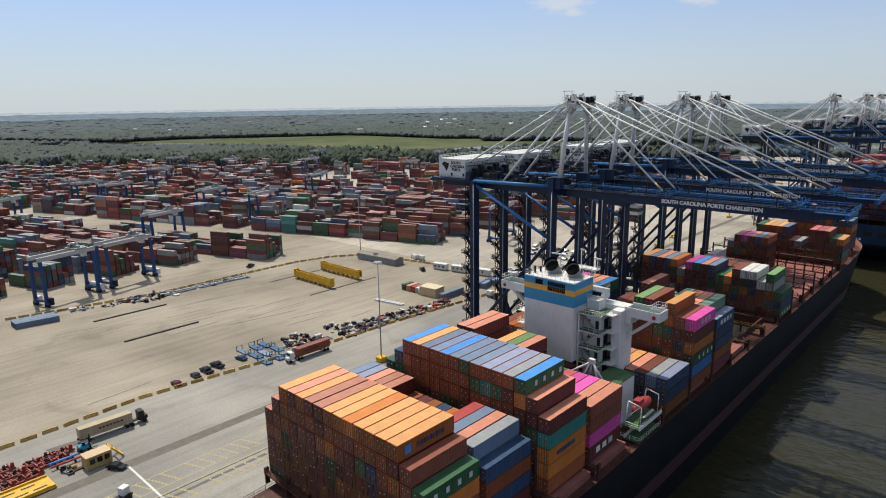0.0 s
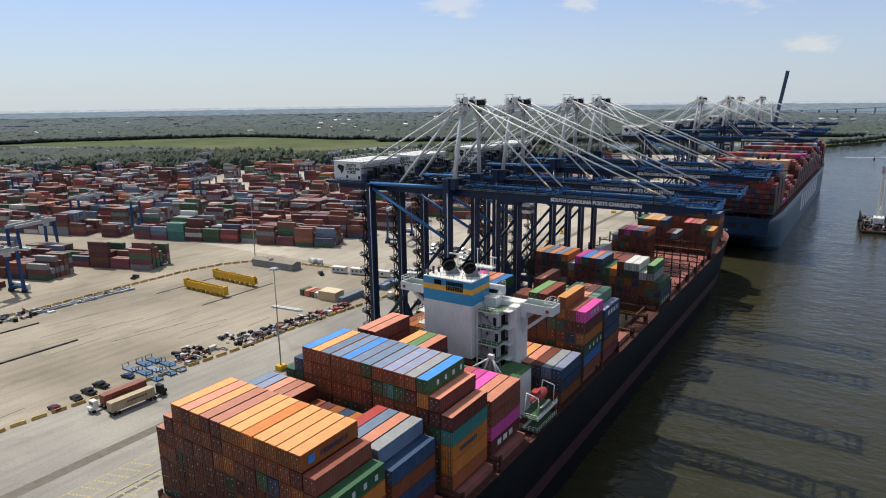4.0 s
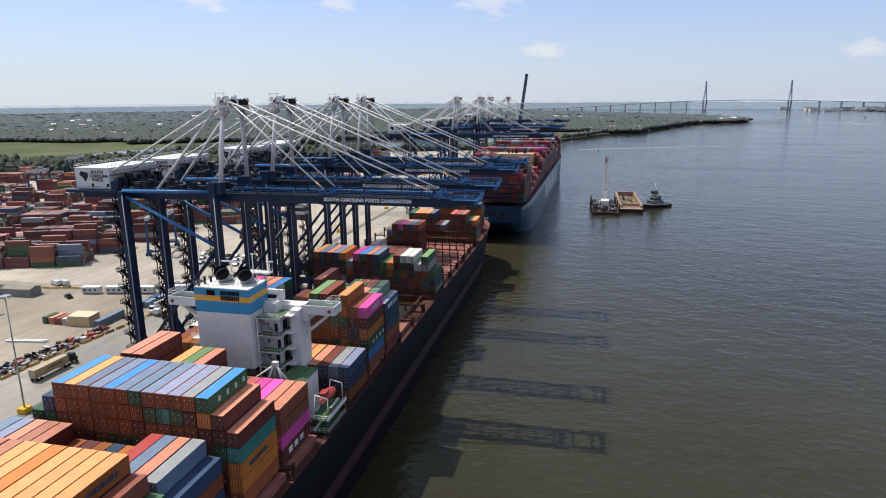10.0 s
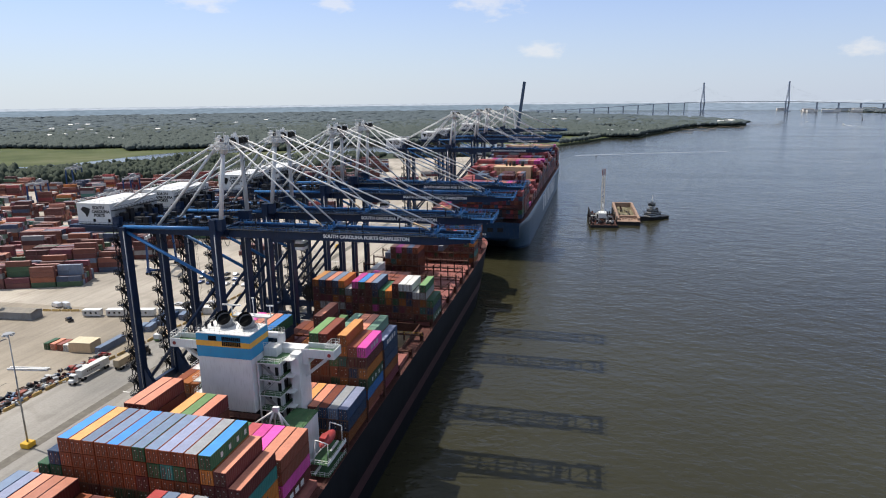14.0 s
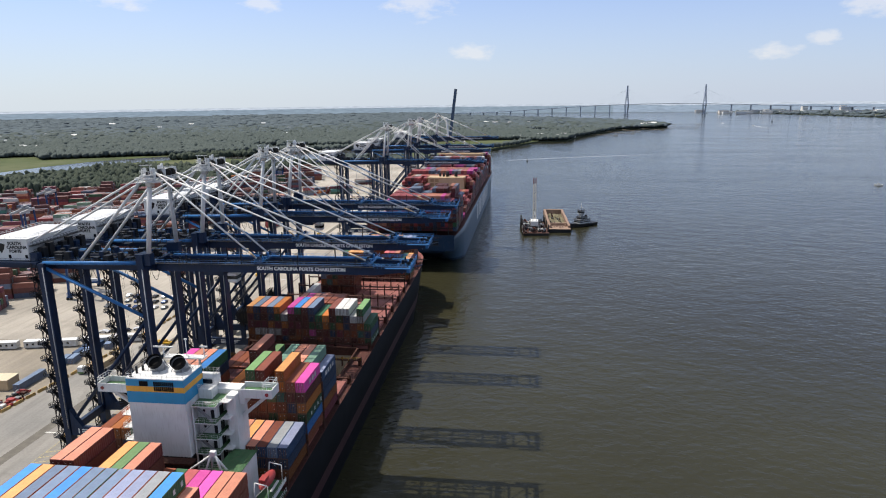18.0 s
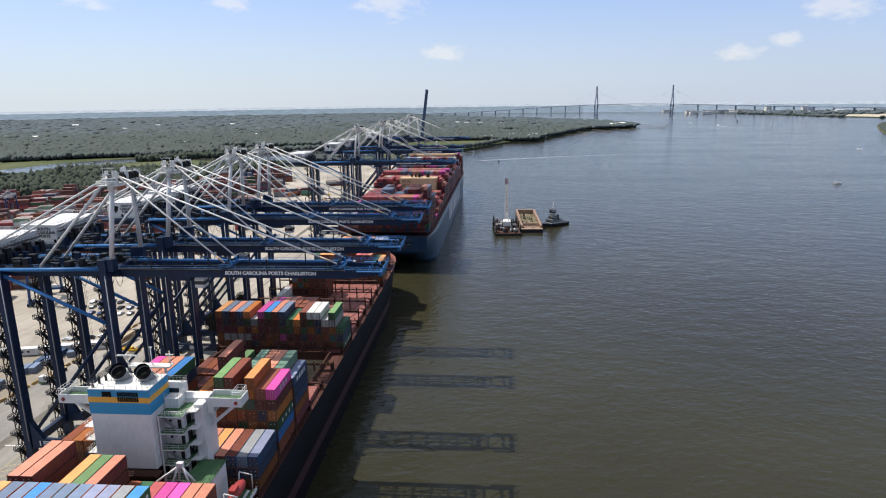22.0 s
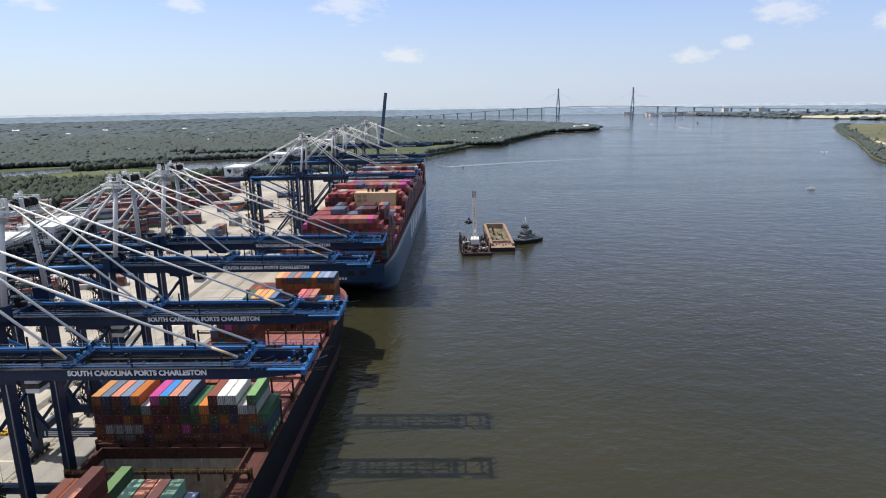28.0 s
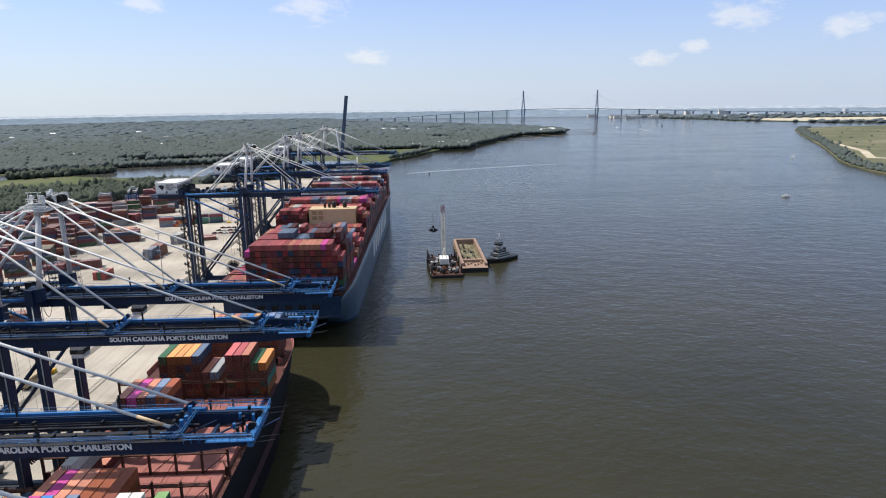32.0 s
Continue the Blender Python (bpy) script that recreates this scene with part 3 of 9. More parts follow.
# ---------------- the near ship ----------------
COLX, COLP, BAYP = -35.0, 2.53, 13.85
S1_MID, S1_HALF, S1_DECK = -12.2, 23.3, 16.4


def colx(i):
    return COLX + COLP * i + COLP / 2 + 0.1 * ((i + 2) // 4) - 0.25


# bay: (tiers by column), base height, tier height, colours from the top down for some columns
def tiers(*runs):
    out = {}
    for a, b, n in runs:
        for i in range(a, b + 1):
            out[i] = n
    return out


BAYS = [
    (0, 14.5, 2.85, tiers((2, 13, 8), (1, 1, 7), (0, 0, 6), (14, 14, 7), (15, 15, 6), (16, 16, 2)),
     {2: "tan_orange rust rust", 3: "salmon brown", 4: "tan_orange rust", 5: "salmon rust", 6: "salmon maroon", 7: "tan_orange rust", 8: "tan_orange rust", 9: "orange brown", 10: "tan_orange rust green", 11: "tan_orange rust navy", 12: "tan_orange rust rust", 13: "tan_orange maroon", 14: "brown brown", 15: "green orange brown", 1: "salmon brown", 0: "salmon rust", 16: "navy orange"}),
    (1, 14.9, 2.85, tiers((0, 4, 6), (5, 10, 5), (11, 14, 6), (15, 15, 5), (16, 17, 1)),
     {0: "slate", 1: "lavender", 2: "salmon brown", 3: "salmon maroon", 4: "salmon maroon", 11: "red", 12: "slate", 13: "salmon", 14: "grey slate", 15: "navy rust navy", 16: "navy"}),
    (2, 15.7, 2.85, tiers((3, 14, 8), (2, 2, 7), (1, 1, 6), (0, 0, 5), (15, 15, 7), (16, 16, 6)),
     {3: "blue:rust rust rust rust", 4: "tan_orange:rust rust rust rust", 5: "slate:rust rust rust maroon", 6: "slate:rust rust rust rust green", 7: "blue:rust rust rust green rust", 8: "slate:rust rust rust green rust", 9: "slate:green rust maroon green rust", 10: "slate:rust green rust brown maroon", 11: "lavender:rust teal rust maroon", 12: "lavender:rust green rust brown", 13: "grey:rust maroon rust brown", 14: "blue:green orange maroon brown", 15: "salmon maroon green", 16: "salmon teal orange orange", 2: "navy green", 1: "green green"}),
    (3, 15.7, 2.85, tiers((0, 3, 5), (4, 5, 8), (6, 6, 6), (7, 9, 7), (10, 11, 5), (12, 16, 5)),
     {4: "salmon brown", 5: "salmon brown", 6: "grey", 7: "tan_orange", 8: "light_green", 9: "salmon brown", 12: "rose", 13: "pink", 14: "pink", 15: "salmon", 16: "salmon:brown brown pink"}),
    (5, 15.0, 2.85, tiers((0, 4, 5), (12, 17, 4)), {12: "salmon", 13: "tan_orange:navy navy", 14: "salmon navy", 15: "brown:navy navy", 16: "grey navy", 17: "lavender navy"}),
    (6, 16.2, 2.85, tiers((0, 3, 6), (4, 7, 8), (8, 11, 4), (12, 13, 8), (14, 14, 6), (15, 15, 8), (16, 17, 7)),
     {4: "pink wine", 5: "salmon orange", 6: "salmon", 7: "blue navy", 12: "light_green green maroon", 13: "brown:maroon maroon brown", 15: "tan_orange orange teal rust orange", 16: "brown maroon navy rust", 17: "pink maroon orange green blue"}),
    (7, 15.6, 2.85, tiers((0, 4, 5), (5, 9, 4), (10, 10, 8), (11, 12, 5), (13, 16, 7), (17, 17, 6)),
     {10: "salmon maroon brown", 11: "brown", 12: "white", 13: "sage", 14: "salmon", 15: "salmon", 16: "sage", 17: "lavender navy navy"}),
    (8, 15.4, 2.85, tiers((0, 3, 2), (4, 6, 4), (9, 9, 5)), {9: "light_green:green green", 4: "brown", 5: "rust", 6: "brown"}),
    (11, 15.2, 2.75, tiers((0, 4, 6), (5, 5, 5), (6, 9, 6), (10, 11, 5), (12, 14, 6), (15, 15, 5), (16, 16, 6), (17, 17, 4)),
     {0: "tan_orange wine", 1: "slate navy wine white", 2: "salmon maroon wine white grey", 3: "slate navy orange white grey", 4: "orange green wine white", 5: "white orange wine", 6: "pink wine wine", 7: "blue maroon wine", 8: "salmon maroon maroon", 9: "slate navy green pink", 10: "green green", 11: "orange orange", 12: "brown:maroon maroon green", 13: "white:white green orange", 14: "white:white navy", 15: "white:white brown", 16: "light_green:green white:white orange", 17: "green navy green"}),
    (12, 15.2, 2.75, tiers((2, 4, 3), (5, 11, 5)), {5: "salmon", 6: "pink", 7: "salmon", 8: "salmon", 9: "rust", 10: "rust", 11: "rust burnt_orange burnt_orange burnt_orange"}),
    (13, 15.2, 2.75, tiers((5, 5, 5)), {5: "white:white white"}),
    (14, 15.0, 2.75, tiers((3, 5, 2)), {3: "white", 4: "slate", 5: "salmon"}),
    (15, 15.2, 2.75, tiers((4, 4, 5), (5, 9, 6)), {4: "grey", 5: "salmon", 6: "pink", 7: "salmon", 8: "slate", 9: "rust"}),
    (17, 15.4, 2.75, tiers((5, 9, 6), (10, 11, 4), (13, 15, 6), (16, 17, 5)), {5: "green", 6: "tan_orange", 7: "tan_orange", 8: "tan_orange", 9: "slate", 10: "salmon", 11: "grey", 13: "rose:maroon", 14: "rose:maroon", 15: "salmon", 16: "green", 17: "tan_orange:orange"}),
    (19, 15.8, 2.75, tiers((2, 6, 4), (7, 16, 6)), {7: "tan_orange orange", 8: "salmon orange", 9: "slate orange", 10: "salmon orange", 11: "slate orange", 12: "blue orange", 13: "tan_orange orange", 14: "slate orange", 15: "lavender orange", 16: "slate orange"}),
]


def ship_containers():
    inner = Joined()
    single, rest = [], []
    for k, base, th, cols, named in BAYS:
        y0 = BAYP * k
        # the lowest tier of each plan stands below the hatch covers
        base += th
        for i, n in cols.items():
            n -= 1
            names = named.get(i, "").split()
            for j in range(n):
                top = n - 1 - j
                c = names[top] if top < len(names) else rnd.choice(MIX)
                if top and ":" in c:
                    c = c.split(":")[1]
                row = (c, colx(i), y0, base + j * th, th)
                side = j >= cols.get(i + 1, 0) - 1 and i >= 13
                aft = top < 3 and k in (0, 2) and i < 17
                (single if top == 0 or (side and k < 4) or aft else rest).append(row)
    for c, x, y, z, th in single:
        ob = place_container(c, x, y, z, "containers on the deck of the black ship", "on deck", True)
        ob.scale = (0.975, 1, (th - 0.16) / CH40)
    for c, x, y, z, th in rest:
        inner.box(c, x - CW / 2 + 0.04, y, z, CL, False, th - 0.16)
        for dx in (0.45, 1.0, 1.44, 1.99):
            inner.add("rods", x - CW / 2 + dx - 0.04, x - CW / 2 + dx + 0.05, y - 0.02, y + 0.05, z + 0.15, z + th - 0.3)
        # no rods here: dark strips put the gaps' shade along edges and tiers
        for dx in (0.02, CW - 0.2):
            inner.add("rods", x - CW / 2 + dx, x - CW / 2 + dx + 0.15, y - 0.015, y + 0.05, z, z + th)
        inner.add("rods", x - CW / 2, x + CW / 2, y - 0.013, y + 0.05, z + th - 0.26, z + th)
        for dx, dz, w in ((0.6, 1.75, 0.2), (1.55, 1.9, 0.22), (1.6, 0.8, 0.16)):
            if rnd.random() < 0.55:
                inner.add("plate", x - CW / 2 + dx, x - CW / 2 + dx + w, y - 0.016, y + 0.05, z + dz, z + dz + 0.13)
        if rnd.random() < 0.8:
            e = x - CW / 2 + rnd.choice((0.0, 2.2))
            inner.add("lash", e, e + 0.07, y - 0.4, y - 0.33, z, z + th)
    ob = inner.done("container_stack", dict(CJ, rods=RODS_AND_GAPS, lash=RUST, plate=PLATE))
    tagged(ob, "packed lower tiers of rust-red and dark freight containers", "containers", kind="stuff")


def hull_mesh(name, mid, half, y_stern, y_bow, deck, mats, boot=1.2, sheer=4.0, keel=-6.0, tail=0, bow_len=60, stern_len=34, transom=0.82, full=1.6, belt=None, counter=0.0, hold=None):
    """A ship's shell from sections along y: full amidships, fine at the bow with flare, narrowing to the transom at the stern."""
    bm = bmesh.new()
    ys = [y_stern + stern_len * k / 8 for k in range(9)] + [y_stern + stern_len + (y_bow - bow_len - y_stern - stern_len) * k / 10 for k in range(1, 11)] + [y_bow - bow_len + bow_len * k / 14 for k in range(1, 15)]
    if hold:
        ys = sorted(ys + list(hold[:2]))
    rings = []
    for y in ys:
        a = max(0.0, (y - (y_bow - bow_len)) / bow_len)
        s = max(0.0, 1 - (y - y_stern) / stern_len)
        top = deck + sheer * a ** 1.5
        ring = []
        levels = [keel, WATER_Z - 0.2, *((belt[0], belt[0] + 0.05, belt[1], belt[1] + 0.05) if belt else (WATER_Z + boot, WATER_Z + boot + 0.05, deck * 0.35, deck * 0.7)), top]
        for z in levels:
            f = (z - WATER_Z) / (top - WATER_Z)
            f = min(1, max(0, f))
            wb = (1 - a ** (1.7 + full * f)) if a else 1.0
            ws = 1 - s ** 2 * (1 - transom) - s ** 1.3 * (1 - f) * 0.5
            ring.append(max(0.02, half * wb * min(1, ws)))
        rings.append((y + 0.0, ring, levels, a))
    L, R = [], []
    for y, ring, levels, a in rings:
        back = max(0.0, 1 - (y - y_stern) / stern_len) ** 2 * counter
        L.append([bm.verts.new((mid - w, y + a * 9 * max(0, (z - WATER_Z) / 18) + back * min(1, max(0, (9 - z) / 13)) ** 1.3, z)) for w, z in zip(ring, levels)])
        R.append([bm.verts.new((mid + w, y + a * 9 * max(0, (z - WATER_Z) / 18) + back * min(1, max(0, (9 - z) / 13)) ** 1.3, z)) for w, z in zip(ring, levels)])
    nl = len(L[0])
    for a, b in zip(range(len(L) - 1), range(1, len(L))):
        for j in range(nl - 1):
            mi = int(j == 3 if belt else j < 2)
            for S in (L, R):
                f = bm.faces.new((S[a][j], S[b][j], S[b][j + 1], S[a][j + 1]))
                f.material_index, f.smooth = mi, True
        ya, yb = L[a][-1].co.y, L[b][-1].co.y
        if hold and hold[0] - 0.1 < ya and yb < hold[1] + 0.1:
            # side decks beside the open hold
            for S, x in ((L, hold[2]), (R, hold[3])):
                z = S[a][-1].co.z
                p, q = bm.verts.new((x, ya, z)), bm.verts.new((x, yb, z))
                bm.faces.new((S[a][-1], S[b][-1], q, p)).material_index = 2
            continue
        bm.faces.new((L[a][-1], R[a][-1], R[b][-1], L[b][-1])).material_index = 2
    for j in range(nl - 1):
        bm.faces.new((L[0][j], R[0][j], R[0][j + 1], L[0][j + 1])).material_index = 1 if j < 2 else tail
    bmesh.ops.remove_doubles(bm, verts=bm.verts, dist=0.03)
    return mesh_of(name, bm, mats)


HOLD = (124.9, 150.4, -33.0, 6.0)


def near_ship():
    s = thing("container_ship", "black-hulled container ship moored at the quay, stacks of boxes on deck", "ship")
    h = new("hull", hull_mesh("hull", S1_MID, S1_HALF, -22, 296, S1_DECK, [HULL1, BOOT, DECK], belt=(1.6, 5.2), full=4.6, sheer=1.4, stern_len=72, hold=HOLD))
    h.parent = s
    h["label"] = "black hull with a dull red band along its side"
    # the open cargo hold: walls, floor and cell guides
    y0, y1, x0, x1 = HOLD
    zf, zd = -2.0, 13.4
    for nm, box in (("hold_floor", (x0, x1, y0, y1, zf - 0.2, zf)), ("hold_wall", (x0 - 0.3, x0, y0, y1, zf, zd + 1.2)), ("hold_wall", (x1, x1 + 0.3, y0, y1, zf, zd + 1.2)), ("hold_wall", (x0, x1, y1, y1 + 0.3, zf, zd + 1.2)), ("hold_wall", (x0, x1, y0 - 0.3, y0, zf, zd + 1.2))):
        bm = bmesh.new()
        bx(bm, *box)
        part(nm, bm, RUST if nm == "hold_floor" else HOLD_GREY, s, "dull grey-brown wall of the open hold" if nm == "hold_wall" else "")
    for box in ((x0 - 0.4, x0 + 0.1, y0 - 0.4, y1 + 0.4, zd + 1.2, S1_DECK + 1.3), (x1 - 0.1, x1 + 0.4, y0 - 0.4, y1 + 0.4, zd + 1.2, S1_DECK + 1.3), (x0 + 0.1, x1 - 0.1, y1 - 0.1, y1 + 0.4, zd + 1.2, S1_DECK + 1.3), (x0 + 0.1, x1 - 0.1, y0 - 0.4, y0 + 0.1, zd + 1.2, S1_DECK + 1.3)):
        bm = bmesh.new()
        bx(bm, *box)
        part("coaming", bm, RUST, s)
    for q in range(16):
        bm = bmesh.new()
        x = x0 + 0.6 + q * 2.53
        bx(bm, x - 0.22, x + 0.22, y1 - 0.35, y1, zf, zd + 1.0)
        part("cell_guide", bm, HOLD_GREY, s)
    # hatch covers, coamings and lashing bridges
    for k in range(0, 20):
        if k == 4:
            continue
        y0 = BAYP * k
        for a in range(3):
            if k in (9, 10):
                continue
            bm = bmesh.new()
            x0 = S1_MID - 21.5 + a * 14.4
            w = 14.2
            if k >= 18:
                x0, w = S1_MID - 17 + a * 11.4, 11.2
            bx(bm, x0, x0 + w, y0 + 0.1, y0 + 12.4, S1_DECK - 0.1, S1_DECK + 1.35)
            for q in range(4):
                bx(bm, x0 + 0.6 + q * w / 4, x0 + 1.0 + q * w / 4, y0 + 0.3, y0 + 12.2, S1_DECK + 1.352, S1_DECK + 1.48)
            part("hatch_cover", bm, HATCH, s)
        if k < 18:
            yb, wide, top = y0 - 1.25, 18 * COLP, S1_DECK + (6.9 if k > 11 else 2.2)
            bm = bmesh.new()
            bx(bm, COLX, COLX + wide, yb - 0.1, yb + 1.15, top - 0.25, top)
            bridge_ob = part("lashing_bridge", bm, RUST, s)
            for i in range(8):
                x = COLX + i * wide / 7
                bm = bmesh.new()
                bx(bm, x - 0.2, x + 0.2, yb + 0.1, yb + 0.9, S1_DECK - 0.1, top + 0.9)
                part("post", bm, RUST, bridge_ob)
                if i in (0, 2, 4, 6) and k > 11:
                    bm = bmesh.new()
                    beam(bm, (x + 0.2, yb + 0.3, S1_DECK + 1.5), (x + wide / 7 - 0.2, yb + 0.3, top - 0.4), 0.16, 0.16)
                    part("brace", bm, RUST, bridge_ob)
            bm = bmesh.new()
            rail(bm, [(COLX, yb - 0.08, top), (COLX + wide, yb - 0.08, top)], 1.05, 2.1, 0.045)
            part("hand_rail", bm, YELLOW if k == 10 else RUST, bridge_ob, "weathered yellow hand rail" if k == 10 else "")
    return s


# ---------------- ship-to-shore cranes ----------------
WX, LX = -41.0, -71.0


def sts_crane(lettered=True):
    """A quay crane; y 0 is the near face of its boom."""
    c = thing("gantry_crane", "navy blue ship-to-shore gantry crane with white stays and white machinery house", "crane", "quay cranes along the wharf")
    yn, yf, zt = -3.5, 12.5, 60.0
    for x, y in ((WX, yn), (WX, yf), (LX, yn), (LX, yf)):
        bm = bmesh.new()
        beam(bm, (x, y, 2.2), (x, y, zt if x == LX else zt + 3.2), 1.9, 2.5)
        if x == LX:
            v = [bm.verts.new(p) for p in ((x + 1.25, y - 0.9, 15.0), (x + 1.25, y + 0.9, 15.0), (x + 1.25, y + 0.9, 6.5), (x + 1.25, y - 0.9, 6.5), (x + 4.6, y - 0.6, 6.7), (x + 4.6, y + 0.6, 6.7), (x + 4.6, y + 0.6, 9.2), (x + 4.6, y - 0.6, 9.2))]
            for f in ((0, 1, 6, 7), (3, 4, 5, 2), (0, 7, 4, 3), (1, 2, 5, 6), (4, 7, 6, 5)):
                bm.faces.new([v[i] for i in f])
        leg = part("leg", bm, CRANE_BLUE, c)
        bm = bmesh.new()
        tube(bm, (x + 0.5, y - 1.12, 9), (x + 0.5, y - 1.12, zt - 1), 0.22, 6)
        part("conduit", bm, STEEL, leg, "pale grey cable conduit")
        bm = bmesh.new()
        bx(bm, x - 0.7, x + 0.7, y - 4.5, y + 4.5, 1.0, 2.3)
        for q in range(4):
            tube(bm, (x - 0.35, y - 3.6 + q * 2.4, 0.45), (x + 0.35, y - 3.6 + q * 2.4, 0.45), 0.44, 8)
        part("bogie", bm, DARK, c)
    for x in (WX, LX):
        for z, h in ((7.5, 2.4), (zt - 1, 2.0)):
            bm = bmesh.new()
            beam(bm, (x, yn + 0.7, z), (x, yf - 0.7, z), 1.3, h)
            part("cross_beam", bm, CRANE_BLUE, c)
    for y in (yn, yf):
        bm = bmesh.new()
        beam(bm, (LX + 0.75, y, 8.0), (WX - 0.75, y, 8.0), 1.3, 2.6)
        part("portal_beam", bm, CRANE_BLUE, c)
        bm = bmesh.new()
        tube(bm, (LX, y, zt), (WX, y, zt + 0.5), 0.55, 8)
        part("tie_beam", bm, CRANE_BRIGHT, c)
        bm = bmesh.new()
        tube(bm, (LX + 0.6, y, zt - 1.5), (WX - 0.7, y, 44.5), 0.5, 8)
        part("brace", bm, CRANE_BRIGHT, c)
        bm = bmesh.new()
        tube(bm, (WX - 0.7, y, 44), (LX + 0.7, y, 9.8), 0.55, 8)
        part("brace", bm, CRANE_BLUE, c)
        # sign boards on the portal beam
        if y == yn:
            bm = bmesh.new()
            bx(bm, LX + 2, LX + 3.6, y - 0.72, y - 0.66, 7.3, 8.9)
            for q in range(3):
                bx(bm, LX + 4.4, LX + 8.6 - q * 0.6, y - 0.72, y - 0.66, 8.45 - q * 0.62, 8.8 - q * 0.62)
                bx(bm, LX + 11, LX + 19 - q, y - 0.72, y - 0.66, 8.45 - q * 0.62, 8.8 - q * 0.62)
            part("sign", bm, CRANE_WHITE, c, "plain pale bars of lettering")
    # stair tower with zigzag flights beside the landside legs
    for y in (yn, yf):
        bm = bmesh.new()
        xs, ys = LX - 3.4, y
        for dx in (0, 2.2):
            for dy in (-0.6, 0.8):
                tube(bm, (xs + dx, ys + dy, 0.2), (xs + dx, ys + dy, zt), 0.16, 4, caps=False)
        z, side = 0.5, 0
        while z < zt - 3:
            a, b = (xs, xs + 2.2) if side == 0 else (xs + 2.2, xs)
            beam(bm, (a, ys + 0.1, z), (b, ys + 0.1, z + 2.4), 1.0, 0.35)
            e = -1.6 if side == 1 else 0.5
            bx(bm, b + min(e, -0.5), b + max(e, 0.5), ys - 1.0, ys + 1.2, z + 2.3, z + 2.5)
            rail(bm, [(b + e, ys + 1.2, z + 2.48), (b + e, ys - 1.0, z + 2.48), (b - e * 0.3, ys - 1.0, z + 2.48)], 1.1, 0.7, 0.08)
            beam(bm, (b + e, ys, z + 2.3), (b, ys, z + 0.9), 0.18, 0.18)
            for dx in (0, 2.2):
                beam(bm, (xs + dx, ys - 0.6, z), (xs + dx, ys + 0.8, z + 2.4), 0.15, 0.15)
            beam(bm, (xs, ys - 0.6, z + 2.4), (xs + 2.2, ys - 0.6, z), 0.15, 0.15)
            beam(bm, (xs, ys + 0.8, z), (xs + 2.2, ys + 0.8, z + 2.4), 0.15, 0.15)
            z, side = z + 2.5, 1 - side
        part("stair_tower", bm, DARK, c, "dark lattice stair tower")
    # girders landside, boom waterside
    for y in (0.0, 7.6):
        bm = bmesh.new()
        bx(bm, -88, -39.2, y, y + 1.3, 57.4, 59.8)
        part("girder", bm, CRANE_BLUE, c)
        bm = bmesh.new()
        bx(bm, -38.8, 24, y, y + 1.3, 57.4, 59.8)
        v = [bm.verts.new(p) for p in ((24, y, 57.4), (24, y + 1.3, 57.4), (24, y + 1.3, 59.8), (24, y, 59.8), (33.4, y, 58.5), (33.4, y + 1.3, 58.5), (33.4, y + 1.3, 59.6), (33.4, y, 59.6))]
        for f in ((3, 2, 6, 7), (0, 4, 5, 1), (0, 3, 7, 4), (1, 5, 6, 2), (4, 7, 6, 5)):
            bm.faces.new([v[i] for i in f])
        part("boom", bm, CRANE_BLUE, c)
        yo = y - 0.9 if y == 0 else y + 1.3
        bm = bmesh.new()
        bx(bm, -86, 24, yo, yo + 0.9, 59.72, 59.82)
        for q in range(28):
            beam(bm, (-84 + q * 4, y + 0.65, 58.6), (-84 + q * 4, yo + 0.45, 59.7), 0.12, 0.2)
        part("walkway", bm, DARK, c, "dark grating walkway")
        bm = bmesh.new()
        rail(bm, [(-86, yo + 0.05, 59.82), (24, yo + 0.05, 59.82), (33, yo + 0.05, 59.82)], 1.1, 2.0, 0.035)
        part("hand_rail", bm, CRANE_BRIGHT, c, "blue hand rail")
        bm = bmesh.new()
        bx(bm, -86, -39.4, y + 0.12, y + 0.4, 59.8, 59.95)
        part("trolley_rail", bm, CRANE_BLUE, c)
        bm = bmesh.new()
        bx(bm, -38.6, 33, y + 0.12, y + 0.4, 59.8, 59.98)
        part("trolley_rail", bm, CRANE_BLUE, c)
        if y:
            bm = bmesh.new()
            bx(bm, -38.6, 24, y + 0.75, y + 1.28, 59.8, 60.3)
            part("rail_beam", bm, CRANE_BRIGHT, c, "top flange, its sunlit blue put into the paint")
    # ties between the girders, rope rollers, cable trays and pipes
    for q in range(24):
        x = -84 + q * 5.0
        bm = bmesh.new()
        bx(bm, x, x + 0.5, 1.3, 7.6, 57.6, 58.1)
        beam(bm, (x, 1.3, 58.6), (x + 5, 7.6, 58.6), 0.22, 0.22)
        part("cross_tie", bm, CRANE_BLUE, c)
    for y in (1.75, 2.5, 6.2, 6.9):
        bm = bmesh.new()
        tube(bm, (-80, y, 59.2), (23, y, 59.2), 0.09, 4, caps=False)
        part("hoist_rope", bm, DARK, c)
    bm = bmesh.new()
    bx(bm, -74, 20, 3.0, 3.9, 58.9, 59.15)
    bx(bm, -38, 24, 5.0, 5.5, 59.0, 59.3)
    part("cable_tray", bm, DARK, c, "dark cable tray")
    rq = random.Random(31)
    for q in range(34):
        x = -71 + q * 2.75
        bm = bmesh.new()
        w, h = rq.uniform(0.25, 0.6), rq.uniform(0.2, 0.7)
        y = rq.choice((1.6, 2.2, 5.6, 6.4))
        bx(bm, x, x + w, y, y + rq.uniform(0.4, 1.1), 58.1, 59.3 + h)
        part("rope_roller", bm, rq.choice((DARK, DARK, CRANE_BLUE)), c)
    for q in range(7):
        bm = bmesh.new()
